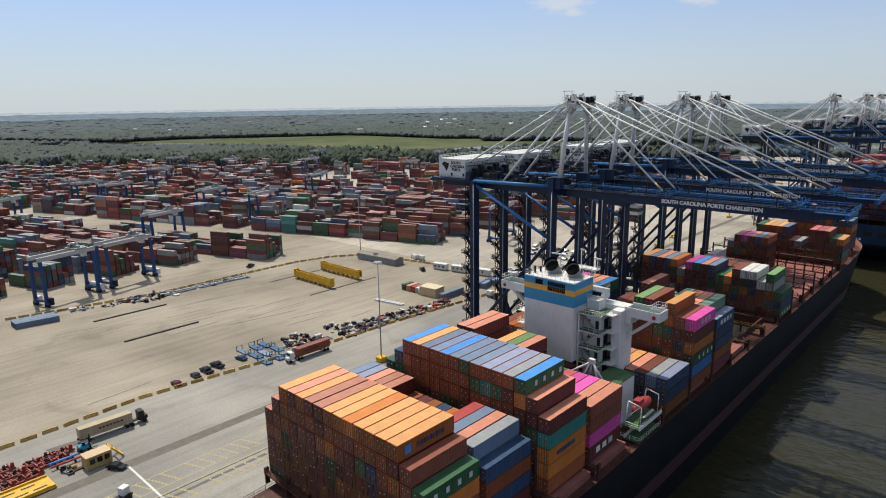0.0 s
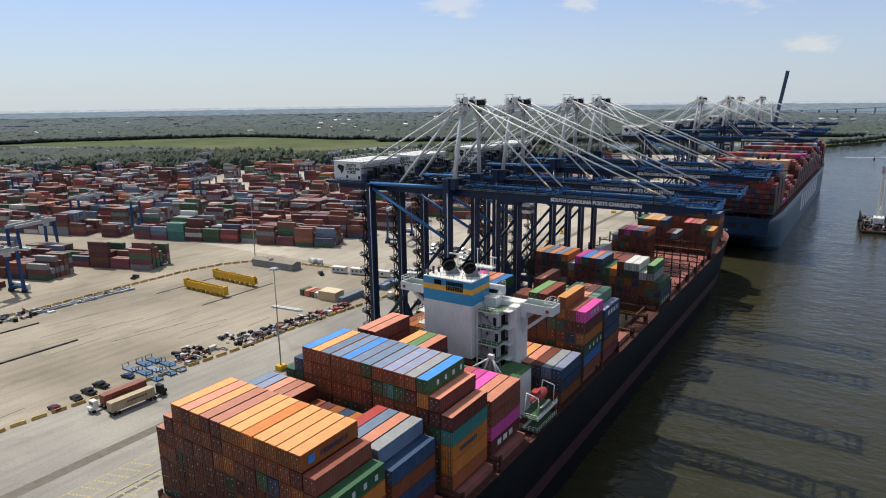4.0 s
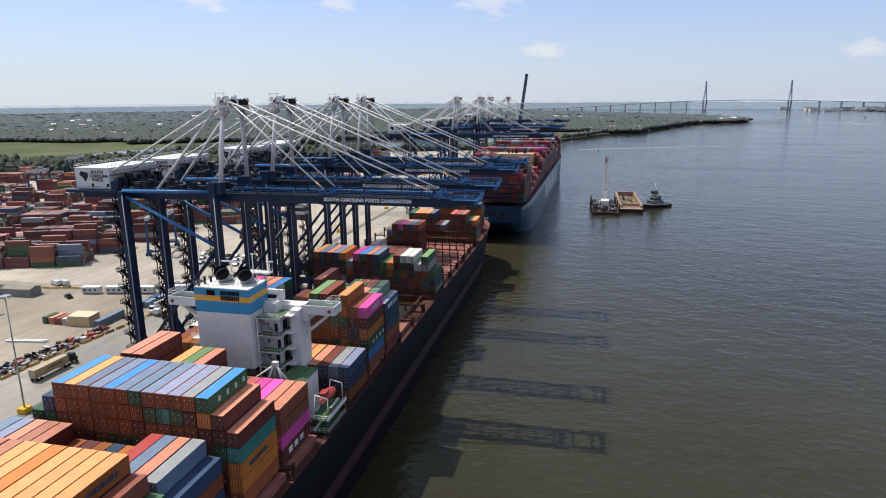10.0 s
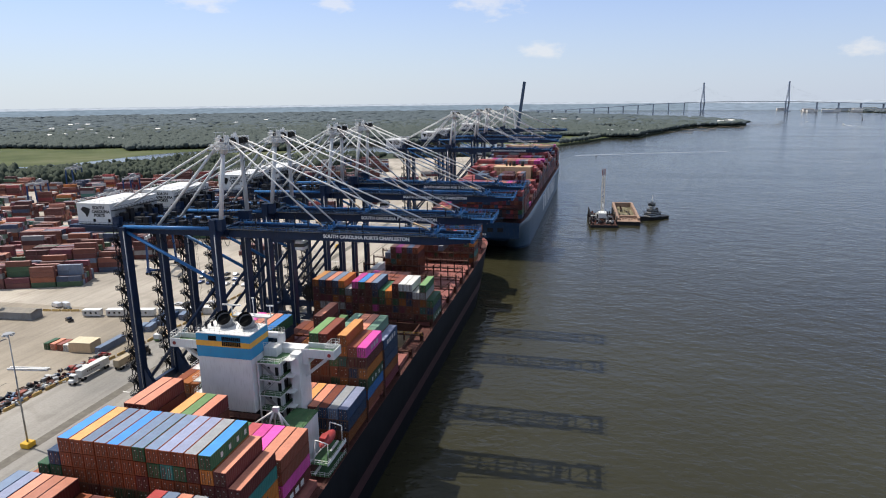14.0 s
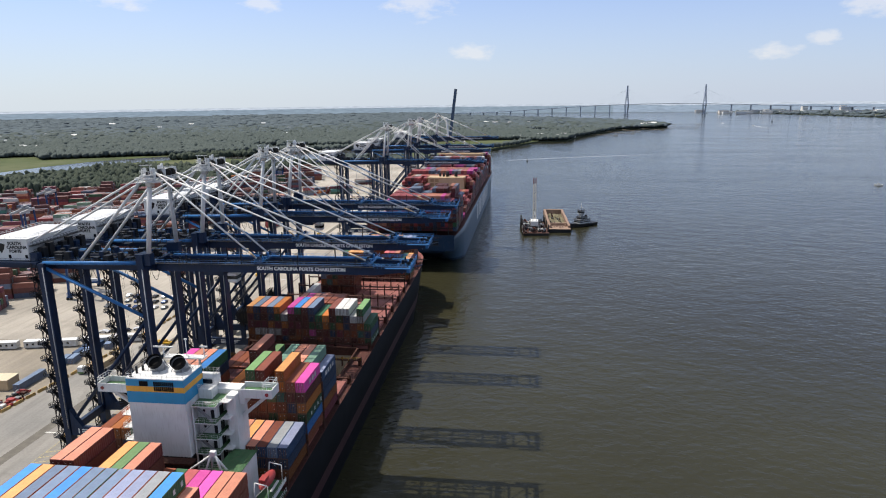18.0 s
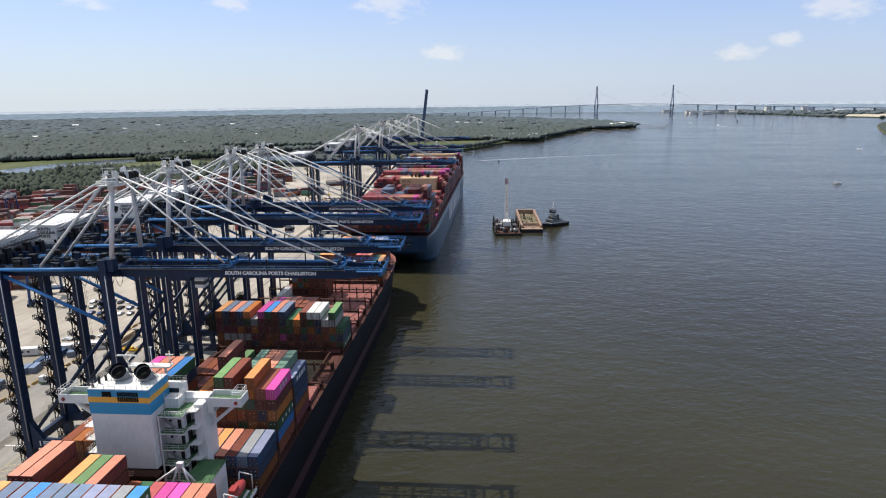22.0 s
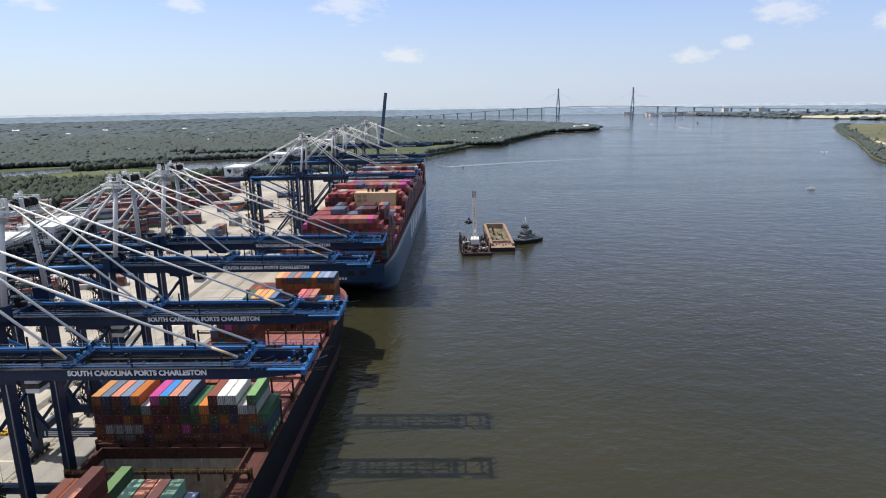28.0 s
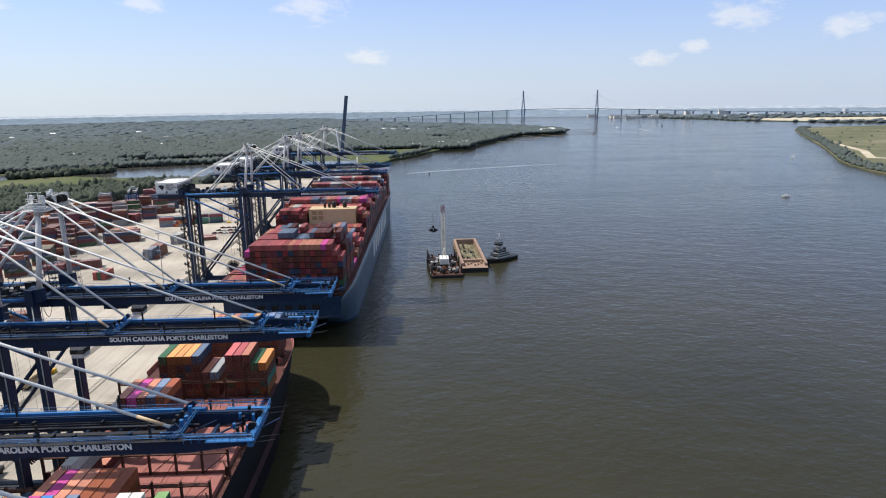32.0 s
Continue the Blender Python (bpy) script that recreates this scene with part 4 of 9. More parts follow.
        x = -30 + q * 8.1
        bx(bm, x, x + 0.28, -0.1 + (q % 2) * 8.4, 0.18 + (q % 2) * 8.4, 59.8, 62.2 + (q % 3) * 0.4)
        part("light_post", bm, DARK, c, "dark lamp post on the boom")
    bm = bmesh.new()
    bx(bm, 32.9, 33.7, -0.6, 9.5, 58.4, 59.6)
    for y in (-1.4, 8.95):
        bx(bm, 27, 34.0, y + 0.2, y + 1.0, 59.55, 59.7)
    tip = part("boom_tip", bm, CRANE_BRIGHT, c, "bright blue boom tip with platforms")
    bm = bmesh.new()
    rail(bm, [(24, -1.4, 59.7), (34.0, -1.4, 59.7), (34.0, 10.3, 59.7), (24, 10.3, 59.7)], 1.15, 1.1, 0.05)
    part("tip_rail", bm, CRANE_BRIGHT, tip)
    for q in range(8):
        bm = bmesh.new()
        x, y = 29.6 + (q % 3) * 1.2, 0.2 + q * 1.15
        bx(bm, x, x + 0.4, y, y + 0.5, 59.0, 59.9 + (q * 5 % 3) * 0.3)
        part("sheave_block", bm, DARK if q % 3 == 1 else CRANE_BRIGHT, tip)
    for y, z in ((-1.2, 59.4), (1.8, 58.6), (9.6, 59.4), (5.2, 60.6)):
        bm = bmesh.new()
        tube(bm, (33.6, y, z), (37.0, y + 0.4, z + 0.2), 0.06, 5)
        part("feeler_rod", bm, DARK, tip)
    for y in (2.4, 6.4):
        bm = bmesh.new()
        tube(bm, (33.0, y, 60.0), (33.0, y + 0.35, 60.0), 0.75, 14)
        part("sheave", bm, DARK, tip)
    # brackets where the stays meet the boom
    for xb in (-9, 22):
        bm = bmesh.new()
        bx(bm, xb - 0.9, xb + 0.7, -0.4, 9.4, 59.82, 60.2)
        for y in (0.65, 8.2):
            beam(bm, (xb - 1.3, y, 60.0), (xb + 0.6, y, 61.6), 0.45, 0.9)
        br = part("stay_bracket", bm, CRANE_BLUE, c)
        bm = bmesh.new()
        rail(bm, [(xb - 1.4, -0.8, 60.2), (xb + 1.4, -0.8, 60.2), (xb + 1.4, 9.6, 60.2), (xb - 1.4, 9.6, 60.2)], 1.1, 1.0, 0.045)
        part("bracket_rail", bm, CRANE_BRIGHT, br)
        for q in range(6):
            bm = bmesh.new()
            bx(bm, xb - 0.8 + (q % 2) * 0.9, xb - 0.3 + (q % 2) * 0.9, 1.6 + q * 0.95, 2.1 + q * 0.95, 60.1, 61.0 + (q % 3) * 0.35)
            part("pulley_block", bm, CRANE_BRIGHT if q % 2 else DARK, br)
    # machinery house
    bm = bmesh.new()
    bx(bm, -88, -76.2, -2.2, 19.2, 60.2, 66.4)
    bevelled(bm, 0.12)
    house = part("machinery_house", bm, CRANE_WHITE, c, "white machinery house")
    bm = bmesh.new()
    bx(bm, -88.2, -76.0, -2.4, 19.4, 66.4, 66.52)
    rail(bm, [(-88, -2.2, 66.5), (-76.2, -2.2, 66.5), (-76.2, 19.2, 66.5), (-88, 19.2, 66.5), (-88, -2.2, 66.5)], 1.0, 1.6, 0.05)
    part("roof", bm, CRANE_WHITE, house)
    bm = bmesh.new()
    for q in (-82.5, -77.3):
        bx(bm, q, q + 0.8, -2.26, -2.2, 60.9, 61.9)
    part("window", bm, GLASS, house)
    bm = bmesh.new()
    v = [bm.verts.new((x, -2.23, z)) for x, z in ((-86.6, 64.6), (-85.6, 65.5), (-84.2, 65.2), (-83.2, 64.9), (-83.6, 63.6), (-84.6, 62.2), (-85.2, 63.4))]
    bm.faces.new(v)
    bmesh.ops.extrude_face_region(bm, geom=bm.faces[:])
    part("logo", bm, DARK, house, "dark plain emblem shape")
    for q, w in enumerate(("SOUTH", "CAROLINA", "PORTS")):
        lettering(w, 1.25, DARK, "lettering", house, pose(-80.2 if q != 1 else -79.6, -2.23, 65.2 - q * 1.15, 90, 0, 0))
    bm = bmesh.new()
    bx(bm, -90, -73, -3.8, 20.6, 59.3, 60.1)
    rail(bm, [(-90, -3.8, 60.1), (-73, -3.8, 60.1), (-73, 20.6, 60.1)], 1.1, 1.5, 0.05)
    part("house_platform", bm, CRANE_BLUE, c)
    for q in range(8):
        bm = bmesh.new()
        bx(bm, -75.4 + (q % 3) * 0.3, -73.3, -2.6 + q * 2.7, -0.8 + q * 2.7, 60.1, 62.6 + (q * 7 % 3) * 0.9)
        part("switch_cabinet", bm, DARK if q % 3 else CRANE_BLUE, c, "dark switch cabinet")
    for z in (62.2, 64.4):
        bm = bmesh.new()
        bx(bm, -76.1, -74.6, -2.0, 19.0, z, z + 0.12)
        rail(bm, [(-74.6, -2.0, z + 0.1), (-74.6, 19.0, z + 0.1)], 1.1, 1.4, 0.06)
        part("house_gallery", bm, DARK, c, "dark gallery along the house")
    # festoon cables hanging in loops under the girder
    for q in range(11):
        bm = bmesh.new()
        x = -68 + q * 2.6
        pts = [(x + 2.6 * k / 6, 1.9, 57.3 - 3.2 * math.sin(math.pi * k / 6)) for k in range(7)]
        for a, b in zip(pts, pts[1:]):
            tube(bm, a, b, 0.07, 4, caps=False)
        part("festoon_cable", bm, BLACK, c, "black looped cable")
    # dark winches and cabinets between the house and the apex
    for q in range(30):
        bm = bmesh.new()
        x, y = rq.uniform(-74, -43), rq.uniform(-2.5, 11)
        w, d, h = rq.uniform(0.6, 2.4), rq.uniform(0.6, 2.0), rq.uniform(0.6, 2.6)
        bx(bm, x, x + w, y, y + d, 58.0 if 1.3 < y < 7 else 59.8, 60.2 + h)
        part("winch", bm, rq.choice((DARK, DARK, CRANE_BLUE)), c, "dark machinery box")
    for y in (-3.0, 4.4, 11.6):
        bm = bmesh.new()
        bx(bm, -72, -42, y, y + 0.9, 59.9, 60.0)
        rail(bm, [(-72, y, 60.0), (-42, y, 60.0)], 1.1, 2.0, 0.04)
        part("gangway", bm, DARK, c, "dark grating gangway")
    for x, y, z in ((-46, -3.4, 60), (-45, 7, 60), (-40.2, 3.5, 60)):
        for dx, dy in ((0, 0), (1.8, 0), (0, 1.8), (1.8, 1.8)):
            bm = bmesh.new()
            tube(bm, (x + dx, y + dy, z), (x + dx, y + dy, z + 10), 0.06, 4, caps=False)
            part("cage_post", bm, DARK, c)
        for q in range(5):
            bm = bmesh.new()
            beam(bm, (x, y, z + q * 2), (x + 1.8, y, z + q * 2 + 2), 0.3, 0.08)
            part("stair_flight", bm, DARK, c, "dark steel stair flight")
            bm = bmesh.new()
            bx(bm, x - 0.1, x + 1.9, y - 0.1, y + 1.9, z + q * 2 + 1.95, z + q * 2 + 2.02)
            part("cage_landing", bm, DARK, c)
    # apex frame
    for y0, y1 in ((-3.0, -2.6), (12.0, 6.6)):
        bm = bmesh.new()
        tube(bm, (-39.2, y0, 61.5), (-36.4, y1, 84.0), 0.66, 12)
        part("mast_post", bm, CRANE_WHITE, c)
        bm = bmesh.new()
        bx(bm, -42.0, -38.2, y0 - 1.1, y0 + 1.1, 59.9, 63.2)
        part("mast_foot", bm, CRANE_BLUE, c)
    bm = bmesh.new()
    bx(bm, -37.2, -35.6, -3.4, 7.4, 83.6, 84.8)
    for y in (-2.6, 6.6):
        tube(bm, (-36.45, y, 81.8), (-36.4, y, 84.9), 1.15, 10)
    head = part("mast_head", bm, CRANE_WHITE, c, "white mast head")
    for y0, y1 in ((-4.2, -1.0), (5.2, 8.2)):
        bm = bmesh.new()
        bx(bm, -38.1, -34.7, y0, y1, 84.9, 85.0)
        rail(bm, [(-38.1, y0, 85.0), (-34.7, y0, 85.0), (-34.7, y1, 85.0), (-38.1, y1, 85.0), (-38.1, y0, 85.0)], 1.1, 0.9, 0.05)
        rail(bm, [(-38.3, y0, 82.6), (-34.5, y0, 82.6), (-34.5, y1, 82.6)], 1.0, 1.0, 0.05)
        part("head_platform", bm, CRANE_WHITE, head)
    for y in (-0.4, 0.9, 2.2, 3.5, 4.6):
        bm = bmesh.new()
        tube(bm, (-36.4, y, 85.2), (-36.4, y + 0.4, 85.2), 0.75, 12)
        part("sheave", bm, DARK, head)
    bm = bmesh.new()
    bx(bm, -39.6, -33.4, -4.6, 8.6, 83.0, 83.12)
    rail(bm, [(-39.6, -4.6, 83.1), (-33.4, -4.6, 83.1), (-33.4, 8.6, 83.1), (-39.6, 8.6, 83.1), (-39.6, -4.6, 83.1)], 1.15, 0.8, 0.07)
    part("head_gallery", bm, CRANE_WHITE, head)
    rh = random.Random(77)
    for q in range(16):
        bm = bmesh.new()
        x, y = rh.uniform(-39, -34.4), rh.uniform(-4, 7.4)
        bx(bm, x, x + rh.uniform(0.3, 1.0), y, y + rh.uniform(0.3, 1.1), 83.1 if q % 2 else 84.9, 85.6 + rh.uniform(0, 1.5))
        part("head_gear", bm, CRANE_WHITE if q % 4 else BLACK, head, "" if q % 4 else "dark sheave housing")
    for y in (-1.2, 3.0, 5.0):
        bm = bmesh.new()
        tube(bm, (-34.4, y, 84.9), (-34.4, y + 0.5, 84.9), 1.1, 12)
        part("sheave", bm, BLACK, head)
    bm = bmesh.new()
    for x in (-37.8, -35.4):
        tube(bm, (x, -3.6, 85.0), (x, -3.6, 87.6), 0.08, 4)
    tube(bm, (-38.3, -3.6, 87.6), (-34.6, -3.6, 87.6), 0.1, 4)
    part("davit", bm, CRANE_WHITE, head)
    # ladder mast between the posts
    bm = bmesh.new()
    for dx, dy in ((0, 0), (0.8, 0), (0, 0.8), (0.8, 0.8)):
        tube(bm, (-35 + dx, 7.6 + dy, 60), (-35.2 + dx, 4.5 + dy, 84), 0.045, 4, caps=False)
    for q in range(12):
        z = 61 + q * 2
        bx(bm, -35.3, -34.1, 7.4 - q * 0.25, 8.5 - q * 0.25, z, z + 0.08)
    part("ladder", bm, DARK, c)
    # stays
    for y in (0.65, 8.2):
        ya = -1.6 if y < 2 else 5.6
        for xe, ze in ((-9.5, 61.4), (21.5, 61.4)):
            bm = bmesh.new()
            tube(bm, (-35.2, ya, 85.4), (xe, y, ze), 0.25, 6)
            part("forestay", bm, CRANE_WHITE, c)
            if y < 2:
                p, q = Vector((-35.2, ya, 85.4)), Vector((xe, y, ze))
                bm = bmesh.new()
                tube(bm, p.lerp(q, 0.92), p.lerp(q, 0.985), 0.265, 6)
                part("stay_sleeve", bm, TAN, c, "weathered yellow sleeve")
        for xe, ze in ((-85.5, 60.5), (-61.5, 60.2)):
            bm = bmesh.new()
            tube(bm, (-37.6, ya, 85.2), (xe, y - 1.2 if y < 2 else y + 1.2, ze), 0.3 if xe < -80 else 0.42, 7)
            part("backstay", bm, CRANE_WHITE, c)
    # power cable reel on the waterside portal
    reel_c = Vector((-48.4, -5.6, 19.2))
    bm = bmesh.new()
    tube(bm, reel_c - Vector((0, 0.3, 0)), reel_c + Vector((0, 0.3, 0)), 1.9, 20)
    reel = part("cable_reel", bm, BLACK, c, "black spoked power cable reel")
    for q in range(28):
        a = 2 * math.pi * q / 28
        e = Vector((math.cos(a), 0, math.sin(a)))
        bm = bmesh.new()
        beam(bm, reel_c + e * 0.7, reel_c + e * 3.9, 0.14, 0.5)
        part("spoke", bm, BLACK, reel)
    bm = bmesh.new()
    bx(bm, -50.6, -49.0, -5.2, -3.9, 9.3, 20.2)
    bx(bm, -49.0, -42.2, -4.6, -3.9, 18.6, 19.6)
    part("reel_bracket", bm, CRANE_BLUE, c)
    # trolley, cab, ropes, spreader over the quay
    bm = bmesh.new()
    bx(bm, -26, -20, 1.4, 7.5, 56.0, 57.6)
    part("trolley", bm, CRANE_BLUE, c)
    bm = bmesh.new()
    bx(bm, -19.5, -16.8, 2.6, 5.6, 53.6, 56.4)
    bevelled(bm, 0.15)
    part("cab", bm, CRANE_WHITE, c, "white operator's cab")
    bm = bmesh.new()
    bx(bm, -19.6, -16.7, 2.55, 5.65, 54.6, 55.6)
    part("cab_window", bm, GLASS, c)
    if lettered:
        lettering("SOUTH CAROLINA PORTS CHARLESTON", 1.36, LETTER_WHITE, "lettering", c, pose(3.3, -0.03, 58.72, 90, 0, 0), spacing=1.0)
    for x, y in ((-25, 2), (-25, 7), (-21, 2), (-21, 7)):
        bm = bmesh.new()
        tube(bm, (x - 30, y, 57), (x - 30, y, 12), 0.03, 4, caps=False)
        part("hoist_rope", bm, DARK, c)

    return c


# ---------------- assembly ----------------
near_ship()
ship_containers()
crane = sts_crane()
CRANES = [(0.0, 106.0), (0.9, 134.7), (1.9, 179.5), (2.6, 208.5), (2.6, 403.0), (2.8, 504.0), (3.0, 556.0), (3.2, 690.0)]
crane.matrix_basis = pose(*CRANES[0], 0)
for xx, yy in CRANES[1:]:
    copy_thing(crane, pose(xx, yy, 0))


# ---------------- superstructure of the near ship ----------------
def ship_tower():
    s = bpy.data.objects["container_ship"]
    cx0, cx1, cy0, cy1 = -21.0, -7.9, 60.9, 68.9

    def casing(z0, z1, g=0.0):
        return bx(bmesh.new(), cx0 - g, cx1 + g, cy0 - g, cy1 + g, z0, z1)

    case = part("funnel_casing", bevelled(casing(27.8, 40.6), 0.12), WHITE, s, "white engine casing with a blue and gold band")
    # recess below the casing: its shadow is put in as a dark colour
    part("casing_foot", casing(12.6, 27.8, -0.8), DARK, case, "recessed lower casing, its shade painted dark")
    bm = bmesh.new()
    bx(bm, cx0 - 2.2, cx1 + 1.2, cy0 - 2.4, cy0 - 0.05, 27.4, 27.7)
    rail(bm, [(cx0 - 2.2, cy0 - 0.3, 27.7), (cx0 - 2.2, cy0 - 2.4, 27.7), (cx1 + 1.2, cy0 - 2.4, 27.7)], 1.0, 1.3, 0.05)
    part("casing_walkway", bm, RUST, case, "rust-red walkway round the casing")
    part("blue_band", casing(40.6, 46.0, 0.05), FUN_BLUE, case, "bright blue painted band")
    part("gold_stripe", casing(43.2, 44.45, 0.08), FUN_GOLD, case, "gold stripe")
    for q in range(10):
        x = -14.6 + q * 0.46
        for z0, z1 in ((43.5, 44.5), (44.7, 45.6)):
            bm = bmesh.new()
            bx(bm, x, x + 0.3, cy0 - 0.2, cy0 + 0.1, z0, z1)
            part("louvre", bm, HOLE_BLACK, case, "black slot")
    for q in range(4):
        bm = bmesh.new()
        bx(bm, -17.9 + q * 0.5, -17.5 + q * 0.5, cy0 - 0.2, cy0 + 0.1, 44.55, 45.65)
        part("vent_slot", bm, HOLE_BLACK, case, "black slot")
    bm = bmesh.new()
    bx(bm, cx0, cx1, cy0, cy1, 46.0, 46.2)
    part("top_deck", bm, WHITE, case)
    bm = bmesh.new()
    rail(bm, [(cx0, cy0, 46.2), (cx1, cy0, 46.2), (cx1, cy1, 46.2), (cx0, cy1, 46.2), (cx0, cy0, 46.2)], 1.1, 1.2, 0.035)
    part("top_rail", bm, STEEL, case, "thin grey rail")
    for x in (-16.4, -10.9):
        bm = bmesh.new()
        tube(bm, (x, 66.2, 46.1), (x, 65.8, 47.9), 1.45, 20)
        tube(bm, (x, 66.2, 46.15), (x, 66.15, 46.5), 1.8, 20)
        tube(bm, (x, 65.9, 47.0), (x, 64.8, 48.5), 1.45, 20, caps=False)
        p = part("exhaust_pipe", bm, CM["grey"], case, "pale grey exhaust pipe with a black mouth")
        bm = bmesh.new()
        tube(bm, (x, 65.1, 48.1), (x, 64.4, 49.05), 1.56, 20, caps=False)
        tube(bm, (x, 65.1, 48.1), (x, 64.4, 49.05), 1.47, 20, caps=False)
        tube(bm, (x, 65.2, 47.97), (x, 65.1, 48.1), 1.52, 20)
        part("pipe_mouth", bm, HOLE_BLACK, p, "pipe mouth in black that carries the hole's shade")
        for a in range(4):
            w = a * math.pi / 2 + 0.6
            bm = bmesh.new()
            tube(bm, (x + 2.3 * math.cos(w), 66.1 + 2.3 * math.sin(w), 46.15), (x + 1.3 * math.cos(w), 65.9 + 1.3 * math.sin(w), 47.7), 0.1, 4)
            part("pipe_bracket", bm, STEEL, p)
    for q in range(4):
        bm = bmesh.new()
        tube(bm, (-20.2 + q * 0.4, 61.6 + q * 1.7, 46.1), (-20.2 + q * 0.4, 61.6 + q * 1.7, 47.4 + 0.5 * (q % 2)), 0.26, 8)
        part("vent_pipe", bm, DARK, case)
    # accommodation block ahead of the casing, with open side galleries
    bm = bmesh.new()
    bx(bm, -24.5, 0.4, 69.2, 72.6, 12.6, 40.4)
    acc = part("accommodation", bm, WHITE, s, "white accommodation block")
    bm = bmesh.new()
    bx(bm, -7.7, -3.2, 65.0, 69.1, 12.6, 39.2)
    bevelled(bm, 0.1)
    part("stair_block", bm, WHITE, acc)
    bm = bmesh.new()
    bx(bm, -7.7, -4.6, 66.2, 69.1, 39.2, 41.6)
    rail(bm, [(-7.7, 66.2, 41.6), (-4.6, 66.2, 41.6), (-4.6, 69.1, 41.6)], 1.1, 0.8, 0.05)
    part("upper_deck", bm, WHITE, acc)
    bm = bmesh.new()
    rail(bm, [(-7.6, 62.6, 39.45), (-2.4, 62.6, 39.45), (-0.6, 65.6, 39.45)], 1.1, 0.9, 0.04)
    part("deck_rail", bm, WHITE, acc)
    bm = bmesh.new()
    bx(bm, -17, -5.2, 68.9, 72.2, 40.9, 43.2)
    rail(bm, [(-5.3, 69.0, 43.2), (-5.3, 72.1, 43.2), (-17, 72.1, 43.2)], 1.1, 0.8, 0.05)
    bevelled(bm, 0.12)
    wh = part("wheelhouse", bm, WHITE, acc)
    bm = bmesh.new()
    bx(bm, -16.6, -5.6, 68.84, 72.26, 41.8, 42.8)
    part("window_band", bm, GLASS, wh)
    bm = bmesh.new()
    bx(bm, -1.6, 0.6, 66.6, 69.2, 12.6, 40.2)
    bevelled(bm, 0.08)
    part("stair_wall", bm, WHITE, acc, "plain white plated wall under the wing")
    for q, z in enumerate((20.6, 24.2, 27.8, 31.4, 35.2, 39.2)):
        bm = bmesh.new()
        bx(bm, -7.7, -2.2, 62.4, 69.0, z, z + 0.2)
        bx(bm, -2.2, -0.2, 64.8, 69.0, z, z + 0.2)
        part("gallery", bm, WHITE, acc)
        bm = bmesh.new()
        bx(bm, -7.6, -2.3, 62.5, 68.9, z + 0.202, z + 0.23)
        part("gallery_deck", bm, DECKG, acc, "green deck coating")
        bm = bmesh.new()
        rail(bm, [(-7.6, 62.5, z + 0.2), (-2.3, 62.5, z + 0.2), (-0.3, 64.9, z + 0.2)], 1.05, 1.4, 0.035)
        part("gallery_rail", bm, WHITE, acc)
        if q == 5:
            continue
        # openings under the decks: flat dark panels carry the shade inside them
        bm = bmesh.new()
        bx(bm, -3.24, -3.14, 66.2, 68.0, z + 0.25, z + 2.5)
        part("doorway", bm, BLACK, acc, "dark doorway")
        bm = bmesh.new()
        tube(bm, (-6.2, 64.9, z + 1.9), (-6.2, 65.05, z + 1.9), 0.34, 12)
        part("porthole", bm, BLACK, acc, "round dark porthole")
        bm = bmesh.new()
        bx(bm, -4.6 + (q % 2) * 0.5, -3.8 + (q % 2) * 0.5, 64.94, 65.02, z + 0.25, z + 2.2)
        part("doorway", bm, DARK, acc, "dark doorway")
        bm = bmesh.new()
        a, b = ((-7.2, -3.4) if q % 2 else (-3.4, -7.2))
        beam(bm, (a, 63.4, z + 0.2), (b, 63.4, z + 3.7), 0.8, 0.12)
        rail(bm, [(a, 63.0, z + 0.2), (b, 63.0, z + 3.7)], 1.0, 1.3, 0.035)
        part("stair", bm, STEEL, acc)
    bm = bmesh.new()
    bx(bm, -7.6, -7.3, 62.5, 62.8, 12.6, 39.2)
    part("gallery_post", bm, WHITE, acc)
    # port side galleries
    for z in (26.8, 29.9, 33.0, 36.1):
        bm = bmesh.new()
        bx(bm, -24.5, -20.2, 63, 69.2, z, z + 0.14)
        rail(bm, [(-24.5, 69.2, z + 0.14), (-24.5, 63, z + 0.14), (-20.2, 63, z + 0.14)], 1.1, 1.2, 0.045)
        part("gallery", bm, WHITE, acc)
    # bridge wings: troughs with bulwarks, braced from below
    for x0, x1 in ((-33.6, -24.5), (0.4, 8.4)):
        bm = bmesh.new()
        bx(bm, x0, x1, 68.4, 72.6, 38.8, 39.6)
        bx(bm, x0, x1, 68.4, 68.62, 39.6, 40.9)
        bx(bm, x0, x1, 72.38, 72.6, 39.6, 40.9)
        e = x0 if x0 < -20 else x1 - 0.22
        bx(bm, e, e + 0.22, 68.62, 72.38, 39.6, 40.9)
        xi, xo = (x1, x0 + 1.5) if x0 < -20 else (x0, x1 - 1.5)
        beam(bm, (xi, 70.5, 33.5), (xo, 70.5, 39.0), 0.9, 0.7)
        bx(bm, min(xi, xi + (xo - xi) * 0.25), max(xi, xi + (xo - xi) * 0.25), 68.5, 72.5, 37.2, 38.8)
        wg = part("bridge_wing", bm, WHITE, acc, "white bridge wing with a green deck")
        bm = bmesh.new()
        bx(bm, x0 + 0.25, x1 - 0.25, 68.64, 72.36, 39.6, 39.66)
        part("wing_deck", bm, DECKG, wg)
        bm = bmesh.new()
        xe = x0 + 0.2 if x0 < -20 else x1 - 2.2
        rail(bm, [(xe, 68.5, 40.9), (xe + 2, 68.5, 40.9), (xe + 2, 72.4, 40.9), (xe, 72.4, 40.9), (xe, 68.5, 40.9)], 1.4, 1.0, 0.06)
        part("wing_cage", bm, WHITE, wg)
        bm = bmesh.new()
        xl = x0 + 1.2 if x0 < -20 else x1 - 1.2
